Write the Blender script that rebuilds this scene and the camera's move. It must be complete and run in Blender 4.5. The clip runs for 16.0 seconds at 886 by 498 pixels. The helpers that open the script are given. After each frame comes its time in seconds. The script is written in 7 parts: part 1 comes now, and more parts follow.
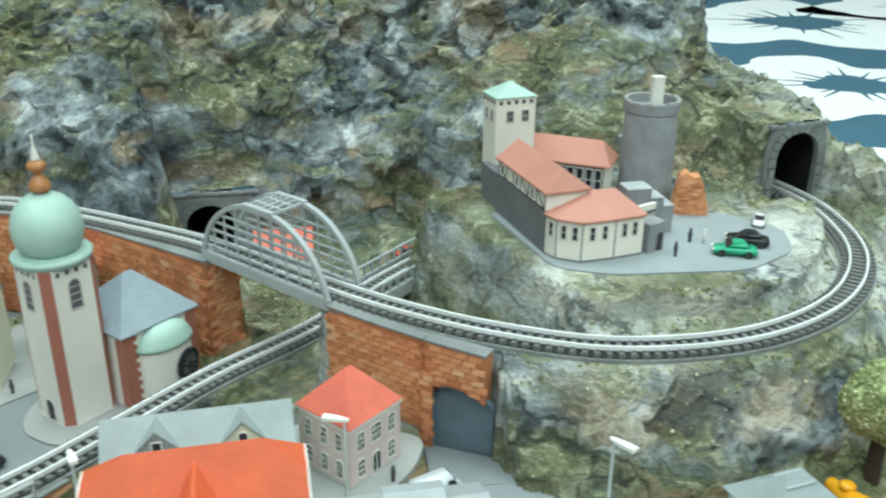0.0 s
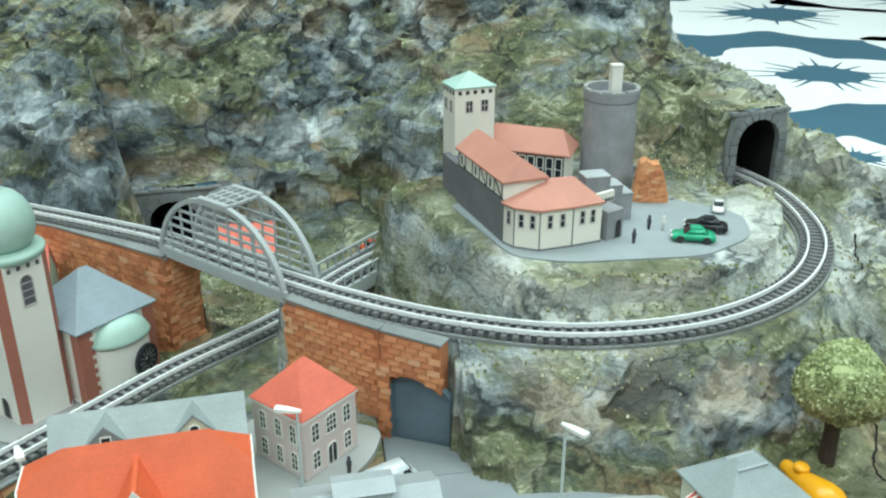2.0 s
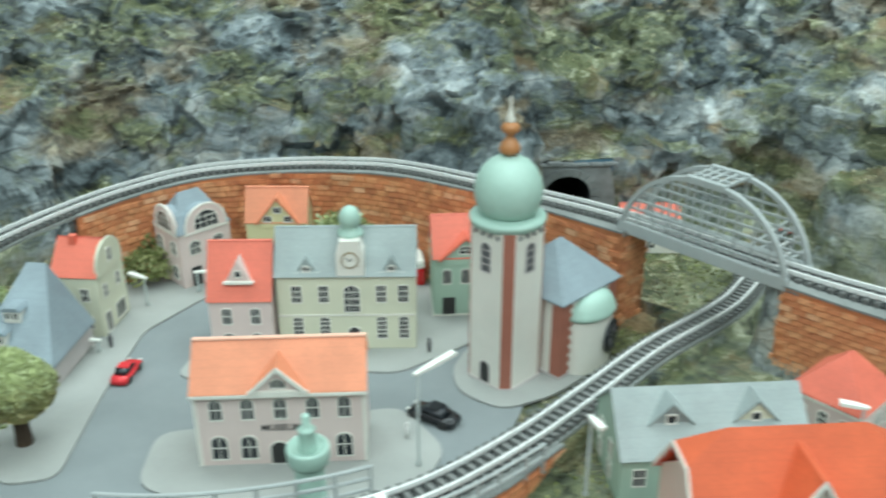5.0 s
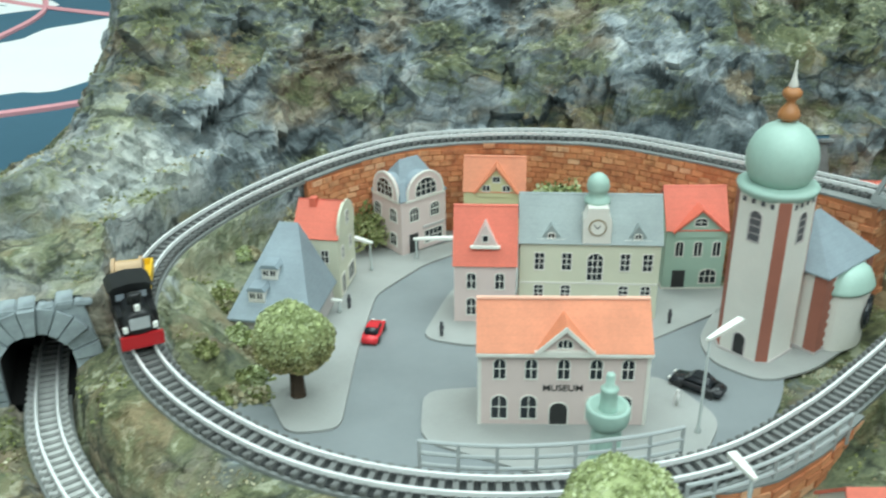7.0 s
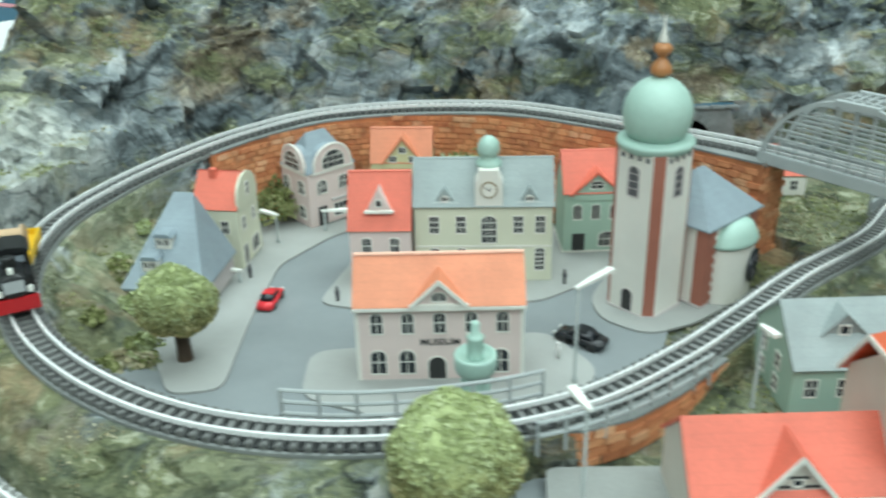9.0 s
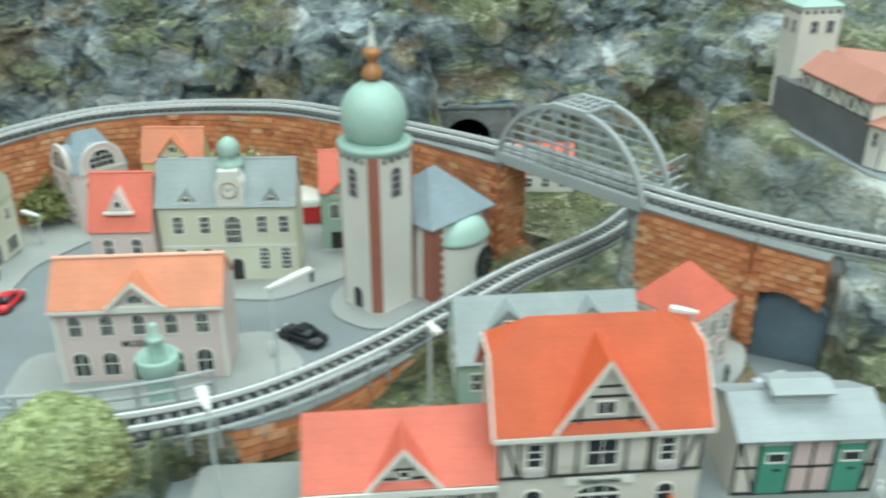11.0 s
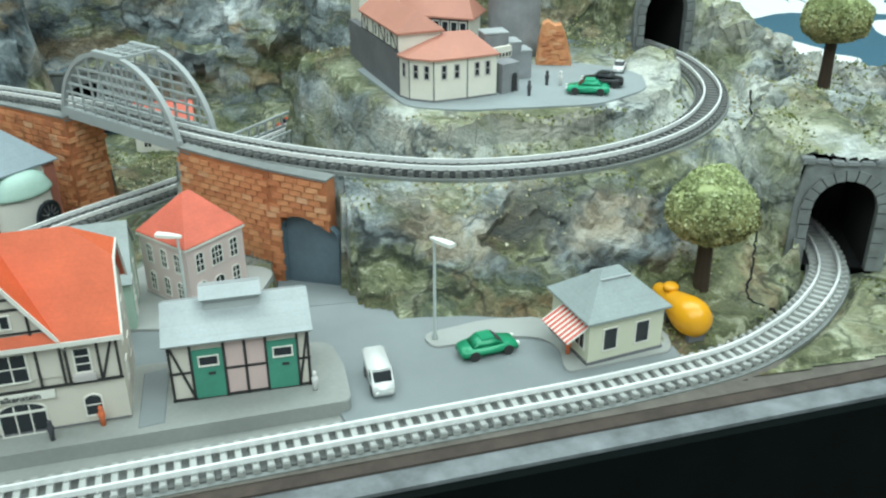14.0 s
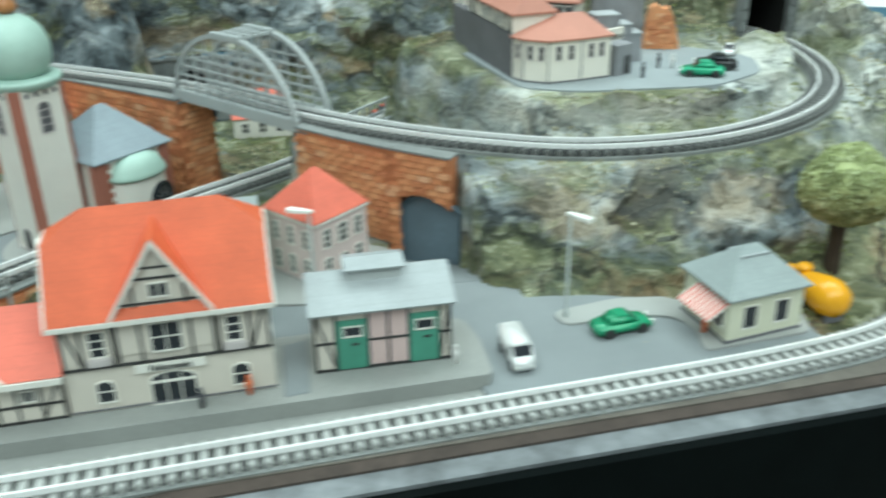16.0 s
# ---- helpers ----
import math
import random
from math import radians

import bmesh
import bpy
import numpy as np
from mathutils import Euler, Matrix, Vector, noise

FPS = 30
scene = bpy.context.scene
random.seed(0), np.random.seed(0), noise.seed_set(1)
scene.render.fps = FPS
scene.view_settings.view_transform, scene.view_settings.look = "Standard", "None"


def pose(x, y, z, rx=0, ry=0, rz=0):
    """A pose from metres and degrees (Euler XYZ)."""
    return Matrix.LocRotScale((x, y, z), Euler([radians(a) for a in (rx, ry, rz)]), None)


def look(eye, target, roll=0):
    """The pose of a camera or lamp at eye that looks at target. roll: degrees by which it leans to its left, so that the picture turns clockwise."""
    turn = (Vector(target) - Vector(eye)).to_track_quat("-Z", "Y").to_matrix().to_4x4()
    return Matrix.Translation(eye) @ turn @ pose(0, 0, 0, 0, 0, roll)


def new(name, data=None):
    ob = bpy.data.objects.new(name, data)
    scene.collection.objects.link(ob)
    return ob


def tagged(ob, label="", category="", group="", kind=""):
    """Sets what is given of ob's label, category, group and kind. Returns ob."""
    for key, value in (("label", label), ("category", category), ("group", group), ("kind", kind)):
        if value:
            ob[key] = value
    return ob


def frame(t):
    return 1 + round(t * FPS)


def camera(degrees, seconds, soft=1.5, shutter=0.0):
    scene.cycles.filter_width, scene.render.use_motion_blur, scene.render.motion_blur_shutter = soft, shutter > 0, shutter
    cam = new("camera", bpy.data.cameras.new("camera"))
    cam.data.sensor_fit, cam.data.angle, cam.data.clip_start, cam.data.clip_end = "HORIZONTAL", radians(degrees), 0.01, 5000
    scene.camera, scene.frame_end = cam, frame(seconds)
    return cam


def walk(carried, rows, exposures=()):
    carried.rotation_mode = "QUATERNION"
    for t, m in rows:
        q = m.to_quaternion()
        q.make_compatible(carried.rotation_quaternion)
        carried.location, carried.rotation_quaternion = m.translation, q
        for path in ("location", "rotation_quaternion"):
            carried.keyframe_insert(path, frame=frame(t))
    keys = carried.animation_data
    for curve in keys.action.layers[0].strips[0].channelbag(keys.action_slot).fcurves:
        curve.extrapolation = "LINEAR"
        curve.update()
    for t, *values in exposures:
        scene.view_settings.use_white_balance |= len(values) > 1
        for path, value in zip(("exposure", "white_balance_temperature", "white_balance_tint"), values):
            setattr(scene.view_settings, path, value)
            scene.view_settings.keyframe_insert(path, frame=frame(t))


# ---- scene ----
cam = camera(52.10, 16.0, soft=2.2, shutter=1.0)
PATH = [
    (0, (0.02449, 0.02545, 0.19749), (0.19436, 1.11259, -0.28135), 0.60),
    (0.5, (0.03273, 0.02539, 0.19576), (0.21316, 1.11021, -0.28445), 0.43),
    (1, (0.03400, 0.02521, 0.19465), (0.21700, 1.11032, -0.28394), 0.24),
    (1.5, (0.03533, 0.02494, 0.19566), (0.21804, 1.10905, -0.28531), 0.28),
    (2, (0.03577, 0.02359, 0.19408), (0.22353, 1.10686, -0.28682), 0.05),
    (2.5, (0.02310, 0.02322, 0.19080), (0.19517, 1.10538, -0.29840), -0.49),
    (3, (0.00480, 0.02680, 0.18869), (0.13948, 1.11582, -0.29699), -0.65),
    (3.5, (-0.01841, 0.03450, 0.18764), (0.07701, 1.12525, -0.30345), -0.54),
    (4, (-0.04311, 0.04199, 0.18616), (0.00706, 1.13415, -0.30848), -0.85),
    (4.5, (-0.07140, 0.03840, 0.19060), (-0.06168, 1.12794, -0.31220), -0.70),
    (5, (-0.09440, 0.04070, 0.19060), (-0.10580, 1.12978, -0.31316), -0.10),
    (7.3, (-0.16778, 0.03235, 0.17939), (-0.27923, 1.11049, -0.33557), -0.73),
    (7.5, (-0.16652, 0.03152, 0.17801), (-0.27563, 1.10982, -0.33711), -0.57),
    (8, (-0.16115, 0.02950, 0.17614), (-0.26397, 1.11010, -0.33544), -0.70),
    (8.2, (-0.15606, 0.02756, 0.17433), (-0.25841, 1.10842, -0.33681), -0.92),
    (10.3, (-0.07857, 0.02658, 0.16849), (-0.09798, 1.10367, -0.36019), -1.22),
    (10.5, (-0.07026, 0.02582, 0.17073), (-0.08116, 1.10352, -0.35696), -0.91),
    (11, (-0.05103, 0.02398, 0.17506), (-0.03695, 1.10149, -0.35293), 0.04),
    (11.5, (-0.02592, 0.02718, 0.17393), (0.02273, 1.10447, -0.35245), -0.09),
    (12, (-0.00563, 0.02757, 0.17577), (0.08146, 1.09792, -0.35973), 0.23),
    (12.5, (0.02200, 0.01011, 0.17040), (0.16129, 1.08036, -0.35417), -0.10),
    (13, (0.04071, -0.00126, 0.16449), (0.20937, 1.06175, -0.36613), -0.13),
    (13.5, (0.05584, -0.00550, 0.16111), (0.25266, 1.04583, -0.38293), 0.02),
    (14, (0.06461, -0.00541, 0.15902), (0.27373, 1.04734, -0.37763), -0.10),
    (14.5, (0.06561, -0.00330, 0.15698), (0.26258, 1.05333, -0.37664), -0.43),
    (15, (0.06581, -0.00315, 0.15591), (0.26395, 1.05555, -0.37314), -0.27),
    (15.5, (0.05614, -0.00448, 0.15324), (0.24534, 1.05492, -0.37769), -0.64),
    (16, (0.03476, -0.00248, 0.15043), (0.19372, 1.06160, -0.38104), -0.86),
]
walk(cam, [(t, look(eye, target, roll)) for t, eye, target, roll in PATH])

import itertools

# ---- light and room ----
world = bpy.data.worlds.new("world")
scene.world = world
world.use_nodes = True
world.node_tree.nodes["Background"].inputs[0].default_value = (0.80, 0.92, 0.95, 1)
world.node_tree.nodes["Background"].inputs[1].default_value = 0.35


def area_lamp(name, place, target, sx, sy, watts, colour):
    lamp = bpy.data.lights.new(name, "AREA")
    lamp.shape, lamp.size, lamp.size_y, lamp.energy, lamp.color = "RECTANGLE", sx, sy, watts, colour
    ob = new(name, lamp)
    ob.matrix_world = look(place, target)
    return ob


area_lamp("ceiling_lamp", (0.05, -0.75, 1.75), (0.0, 0.35, 0), 3.4, 1.4, 61.0, (0.83, 1.0, 0.99))
area_lamp("ceiling_lamp", (0.1, 0.85, 1.85), (0.0, 0.4, 0), 2.6, 1.0, 42.0, (0.83, 1.0, 0.99))

# ---- helpers: lengths below are in millimetres ----
MM = 0.001


# The village plan is drawn level, at a height of -7 and -8, and tilted down from the museum to the back wall.
# It is fitted to the camera's view at 8 s: moved and scaled along sight lines, further back larger and lower.
SLOPE, HINGE, VIEW_POINT = 0.065, 290.0, (-161.0, 29.6, 176.3)


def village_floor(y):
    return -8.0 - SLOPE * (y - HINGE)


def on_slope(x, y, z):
    """A point of the level village plan, moved along its sight line onto the tilted floor, and the growth there."""
    k = (village_floor(VIEW_POINT[1]) - VIEW_POINT[2]) / (-8.0 - VIEW_POINT[2] + SLOPE * (y - VIEW_POINT[1]))
    return VIEW_POINT[0] + (x - VIEW_POINT[0]) * k, VIEW_POINT[1] + (y - VIEW_POINT[1]) * k, VIEW_POINT[2] + (z - VIEW_POINT[2]) * k, k


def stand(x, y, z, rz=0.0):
    """The place of a thing; one on the village plan is moved and scaled to fit the camera's view."""
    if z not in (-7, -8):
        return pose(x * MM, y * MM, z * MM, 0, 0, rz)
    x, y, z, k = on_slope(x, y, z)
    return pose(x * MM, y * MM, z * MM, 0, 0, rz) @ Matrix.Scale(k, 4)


def thing(name, x, y, z, rz=0.0, label="", category="", group="", kind=""):
    ob = new(name)
    ob.empty_display_size = 0.005
    ob.matrix_world = stand(x, y, z, rz)
    return tagged(ob, label, category, group, kind)


def mesh_of(name, bm, material, smooth=False):
    for v in bm.verts:
        v.co *= MM
    me = bpy.data.meshes.new(name)
    bmesh.ops.recalc_face_normals(bm, faces=bm.faces)
    bm.to_mesh(me)
    bm.free()
    me.materials.append(material)
    if smooth:
        for p in me.polygons:
            p.use_smooth = True
    return me


def part(name, bm, material, parent=None, label="", smooth=False):
    me = bm if isinstance(bm, bpy.types.Mesh) else mesh_of(name, bm, material, smooth)
    ob = new(name, me)
    if parent is not None:
        ob.parent = parent
    if label:
        ob["label"] = label
    return ob


def at(ob, x=0, y=0, z=0, rx=0, ry=0, rz=0):
    ob.matrix_local = pose(x * MM, y * MM, z * MM, rx, ry, rz)
    return ob


def box(bm, x0, x1, y0, y1, z0, z1, bevel=0.0):
    vs = [bm.verts.new((x, y, z)) for z in (z0, z1) for y in (y0, y1) for x in (x0, x1)]
    fs = [bm.faces.new([vs[i] for i in q]) for q in ((0, 2, 3, 1), (4, 5, 7, 6), (0, 1, 5, 4), (2, 6, 7, 3), (0, 4, 6, 2), (1, 3, 7, 5))]
    if bevel:
        bmesh.ops.bevel(bm, geom=list({e for f in fs for e in f.edges}), offset=bevel, segments=2, affect="EDGES")
    return bm


def prism(bm, poly, axis, lo, hi):
    """A polygon, pulled along an axis. axis x: poly in (y, z); y: (x, z); z: (x, y)."""
    def p(a, b, c):
        return {"x": (c, a, b), "y": (a, c, b), "z": (a, b, c)}[axis]
    lows = [bm.verts.new(p(a, b, lo)) for a, b in poly]
    tops = [bm.verts.new(p(a, b, hi)) for a, b in poly]
    n = len(poly)
    bm.faces.new(lows[::-1])
    bm.faces.new(tops)
    for i in range(n):
        bm.faces.new((lows[i], lows[(i + 1) % n], tops[(i + 1) % n], tops[i]))
    return bm


def turned(bm, profile, n=20, x=0.0, y=0.0):
    """A solid of revolution round z: profile of (radius, z) from below to above."""
    rings = []
    for r, z in profile:
        if r < 1e-6:
            rings.append([bm.verts.new((x, y, z))])
        else:
            rings.append([bm.verts.new((x + r * math.cos(2 * math.pi * i / n), y + r * math.sin(2 * math.pi * i / n), z)) for i in range(n)])
    for a, b in zip(rings, rings[1:]):
        for i in range(n):
            j = (i + 1) % n
            q = [a[i % len(a)], a[j % len(a)], b[j % len(b)], b[i % len(b)]]
            q = list(dict.fromkeys(q))
            if len(q) > 2:
                bm.faces.new(q)
    for r in (rings[0], rings[-1]):
        if len(r) > 2:
            bm.faces.new(r if r is rings[-1] else r[::-1])
    return bm


def tube(bm, points, r, n=6):
    """A round bar through points."""
    points = [Vector(p) for p in points]
    rings = []
    for i, p in enumerate(points):
        way = (points[min(i + 1, len(points) - 1)] - points[max(i - 1, 0)]).normalized()
        side = way.cross(Vector((0, 0, 1)) if abs(way.z) < 0.9 else Vector((1, 0, 0))).normalized()
        up = side.cross(way)
        rings.append([bm.verts.new(p + r * (math.cos(2 * math.pi * k / n) * side + math.sin(2 * math.pi * k / n) * up)) for k in range(n)])
    for a, b in zip(rings, rings[1:]):
        for k in range(n):
            bm.faces.new((a[k], a[(k + 1) % n], b[(k + 1) % n], b[k]))
    bm.faces.new(rings[0][::-1])
    bm.faces.new(rings[-1])
    return bm


# ---- materials ----
def node_material(name):
    m = bpy.data.materials.new(name)
    m.use_nodes = True
    nt = m.node_tree
    return m, nt, nt.nodes["Principled BSDF"]


def noise_node(nt, scale, detail=6.0, rough=0.6, coords="Object"):
    tc = nt.nodes.new("ShaderNodeTexCoord")
    n = nt.nodes.new("ShaderNodeTexNoise")
    n.inputs["Scale"].default_value, n.inputs["Detail"].default_value, n.inputs["Roughness"].default_value = scale, detail, rough
    nt.links.new(tc.outputs[coords], n.inputs["Vector"])
    return n


def ramp(nt, source, stops):
    r = nt.nodes.new("ShaderNodeValToRGB")
    while len(r.color_ramp.elements) < len(stops):
        r.color_ramp.elements.new(0.5)
    for e, (pos, c) in zip(r.color_ramp.elements, stops):
        e.position, e.color = pos, (*c, 1) if len(c) == 3 else c
    nt.links.new(source, r.inputs[0])
    return r


def mixed(nt, fac, a, b, mode="MIX"):
    m = nt.nodes.new("ShaderNodeMix")
    m.data_type, m.blend_type = "RGBA", mode
    for sock, v in ((m.inputs[0], fac), (m.inputs[6], a), (m.inputs[7], b)):
        if isinstance(v, (int, float)):
            sock.default_value = v
        elif isinstance(v, tuple):
            sock.default_value = (*v, 1)
        else:
            nt.links.new(v, sock)
    return m.outputs[2]


def bump(nt, bsdf, height, strength=0.4, dist=0.0004):
    b = nt.nodes.new("ShaderNodeBump")
    b.inputs["Strength"].default_value, b.inputs["Distance"].default_value = strength, dist
    nt.links.new(height, b.inputs["Height"])
    nt.links.new(b.outputs[0], bsdf.inputs["Normal"])


def paint(name, colour, rough=0.6, spread=0.12, grain=900.0, metal=0.0, bumpy=0.15, stain=60.0, shine=0.5):
    """Moulded plastic or card in one colour with fine grain and a slow change of tone."""
    m, nt, bsdf = node_material(name)
    fine, slow = noise_node(nt, grain, 3), noise_node(nt, stain, 4)
    c0, c1 = tuple(v * (1 - spread) for v in colour), tuple(min(1, v * (1 + spread)) for v in colour)
    tone = ramp(nt, slow.outputs["Fac"], [(0.3, c0), (0.7, c1)])
    col = mixed(nt, 0.25, tone.outputs[0], ramp(nt, fine.outputs["Fac"], [(0.3, c0), (0.7, c1)]).outputs[0])
    nt.links.new(col, bsdf.inputs["Base Color"])
    bsdf.inputs["Roughness"].default_value, bsdf.inputs["Metallic"].default_value = rough, metal
    bsdf.inputs["Specular IOR Level"].default_value = shine
    if bumpy:
        bump(nt, bsdf, fine.outputs["Fac"], bumpy, 0.0002)
    return m

PLASTIC = paint("grey_plastic", (0.40, 0.43, 0.43), 0.5, 0.1)
BED_LIGHT = paint("track_ledge_grey", (0.22, 0.235, 0.228), 0.8, 0.25, 500, 0, 0.4)
BED_GREY = paint("track_bed_grey", (0.11, 0.115, 0.11), 0.8, 0.3, 700, 0, 0.4)
BED_DARK = paint("track_bed_dark", (0.025, 0.028, 0.028), 0.8, 0.3, 700, 0, 0.4)
SLEEPER = paint("sleeper_grey", (0.15, 0.155, 0.15), 0.6, 0.25)
SLEEPER_PALE = paint("sleeper_pale", (0.40, 0.41, 0.395), 0.6, 0.25)
RAIL = paint("nickel_rail", (0.94, 0.95, 0.94), 0.3, 0.05, 1500, 0.2, 0.05)
ASPHALT = paint("asphalt_grey", (0.225, 0.25, 0.258), 0.8, 0.12, 1400, 0, 0.25, 25)
YARD = paint("yard_grey", (0.30, 0.335, 0.345), 0.8, 0.14, 1200, 0, 0.25, 25)
PAVING = paint("pavement_grey", (0.35, 0.36, 0.345), 0.8, 0.1, 900, 0, 0.2, 30)
CONCRETE = paint("platform_concrete", (0.29, 0.30, 0.285), 0.85, 0.16, 700, 0, 0.3, 35)
BLACK = paint("black_lacquer", (0.002, 0.004, 0.004), 0.6, 0.3, 400, 0, 0.05, 60, 0.06)
CORK = paint("cork_brown", (0.062, 0.046, 0.038), 0.9, 0.35, 500, 0, 0.6, 120)
LEDGE = paint("worn_grey_ledge", (0.175, 0.19, 0.20), 0.5, 0.5, 250, 0, 0.5, 90)
BOARD = paint("bare_board", (0.125, 0.112, 0.095), 0.85, 0.3, 500, 0, 0.5, 110)
PORTAL_PALE = paint("portal_blue_grey", (0.27, 0.315, 0.33), 0.9, 0.5, 220, 0, 0.8, 70)
# near-black: the shade inside tunnels and the open joint, put into the colour
HOLLOW_SHADE = paint("hollow_shade", (0.006, 0.006, 0.006), 0.95, 0.2)


def rock_material():
    """Painted plaster rock: blue-grey and brown stone, moss and straw-coloured scatter."""
    m, nt, bsdf = node_material("painted_rock")
    tc = nt.nodes.new("ShaderNodeTexCoord")
    warp = noise_node(nt, 45, 4, 0.6)
    skew = nt.nodes.new("ShaderNodeVectorMath")
    skew.operation = "MULTIPLY_ADD"
    nt.links.new(warp.outputs["Color"], skew.inputs[0])
    skew.inputs[1].default_value = (0.035, 0.035, 0.02)
    nt.links.new(tc.outputs["Object"], skew.inputs[2])
    squeeze = nt.nodes.new("ShaderNodeMapping")
    squeeze.inputs["Scale"].default_value = (1.0, 0.8, 1.9)
    squeeze.inputs["Rotation"].default_value = (0.2, 0.35, 0)
    nt.links.new(skew.outputs[0], squeeze.inputs[0])

    def field(scale, detail, rough, warped=True):
        n = nt.nodes.new("ShaderNodeTexNoise")
        n.inputs["Scale"].default_value, n.inputs["Detail"].default_value, n.inputs["Roughness"].default_value = scale, detail, rough
        nt.links.new(squeeze.outputs[0] if warped else tc.outputs["Object"], n.inputs["Vector"])
        return n.outputs["Fac"]

    mid, fine, grain = field(36, 6, 0.60), field(200, 4, 0.62), field(800, 3, 0.7, False)
    piece, bright, green = (nt.nodes.new("ShaderNodeAttribute") for k in range(3))
    piece.attribute_name, bright.attribute_name, green.attribute_name = "tone", "pale", "mossy"

    def weighted(a, k, b):
        n = nt.nodes.new("ShaderNodeMath")
        n.operation = "MULTIPLY_ADD"
        nt.links.new(a, n.inputs[0])
        n.inputs[1].default_value = k
        nt.links.new(b, n.inputs[2])
        return n.outputs[0]

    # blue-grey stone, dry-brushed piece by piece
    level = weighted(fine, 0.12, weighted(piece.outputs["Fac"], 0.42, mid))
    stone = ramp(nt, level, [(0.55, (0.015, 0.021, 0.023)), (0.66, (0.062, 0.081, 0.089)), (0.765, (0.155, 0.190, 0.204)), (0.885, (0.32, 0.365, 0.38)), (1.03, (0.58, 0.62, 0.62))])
    brown = ramp(nt, field(15, 4, 0.58), [(0.50, (0, 0, 0)), (0.62, (0.8, 0.8, 0.8))])
    earth = ramp(nt, weighted(fine, 0.6, weighted(piece.outputs["Fac"], 0.2, mid)), [(0.64, (0.055, 0.040, 0.022)), (0.86, (0.165, 0.122, 0.066)), (1.08, (0.38, 0.31, 0.21))])
    tint = mixed(nt, brown.outputs[0], stone.outputs[0], earth.outputs[0])
    # pale straw wash
    wash = ramp(nt, weighted(fine, 0.5, field(70, 6, 0.66)), [(0.54, (0.19, 0.21, 0.185)), (0.67, (0.40, 0.425, 0.38)), (0.80, (0.60, 0.62, 0.56)), (0.94, (0.76, 0.76, 0.70))])
    tint = mixed(nt, bright.outputs["Fac"], tint, mixed(nt, 0.85, tint, wash.outputs[0]))
    # moss, straw and rust-coloured flock
    moss = ramp(nt, weighted(fine, 0.7, field(75, 4, 0.6)), [(0.66, (0.028, 0.038, 0.015)), (0.81, (0.080, 0.094, 0.036)), (0.96, (0.165, 0.178, 0.080)), (1.12, (0.34, 0.355, 0.24))])
    rust = ramp(nt, field(27, 4, 0.6), [(0.54, (0, 0, 0)), (0.67, (0.8, 0.8, 0.8))])
    moss2 = mixed(nt, rust.outputs[0], moss.outputs[0], mixed(nt, fine, (0.15, 0.085, 0.035), (0.37, 0.25, 0.13)))
    straw = ramp(nt, weighted(fine, 0.5, field(90, 4, 0.6)), [(0.58, (0.15, 0.175, 0.09)), (0.76, (0.36, 0.385, 0.245)), (0.94, (0.60, 0.605, 0.46))])
    soft = nt.nodes.new("ShaderNodeMath")
    soft.operation = "MULTIPLY"
    nt.links.new(bright.outputs["Fac"], soft.inputs[0])
    soft.inputs[1].default_value = 0.85
    moss2 = mixed(nt, soft.outputs[0], moss2, straw.outputs[0])
    geo = nt.nodes.new("ShaderNodeNewGeometry")
    up = nt.nodes.new("ShaderNodeSeparateXYZ")
    nt.links.new(geo.outputs["Normal"], up.inputs[0])
    cover = weighted(green.outputs["Fac"], 0.18, weighted(up.outputs[2], 0.12, field(21, 6, 0.64)))
    mask = ramp(nt, cover, [(0.575, (0, 0, 0)), (0.70, (0.88, 0.88, 0.88))])
    col = mixed(nt, mask.outputs[0], tint, moss2)
    # shade of crevices between the painted pieces, put into the colour as dark cell edges
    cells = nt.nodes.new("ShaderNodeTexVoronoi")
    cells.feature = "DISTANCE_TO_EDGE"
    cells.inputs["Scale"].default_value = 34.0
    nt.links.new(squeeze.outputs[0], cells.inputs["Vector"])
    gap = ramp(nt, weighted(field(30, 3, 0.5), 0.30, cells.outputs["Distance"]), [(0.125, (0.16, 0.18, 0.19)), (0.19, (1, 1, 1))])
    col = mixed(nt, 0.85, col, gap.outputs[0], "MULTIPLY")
    speck = ramp(nt, grain, [(0.35, (0.78, 0.78, 0.78)), (0.65, (1.2, 1.2, 1.2))])
    col = mixed(nt, 0.3, col, speck.outputs[0], "MULTIPLY")
    nt.links.new(col, bsdf.inputs["Base Color"])
    bsdf.inputs["Roughness"].default_value = 0.85
    h = nt.nodes.new("ShaderNodeMath")
    h.operation = "ADD"
    nt.links.new(mid, h.inputs[0])
    nt.links.new(fine, h.inputs[1])
    bump(nt, bsdf, h.outputs[0], 0.55, 0.004)
    return m


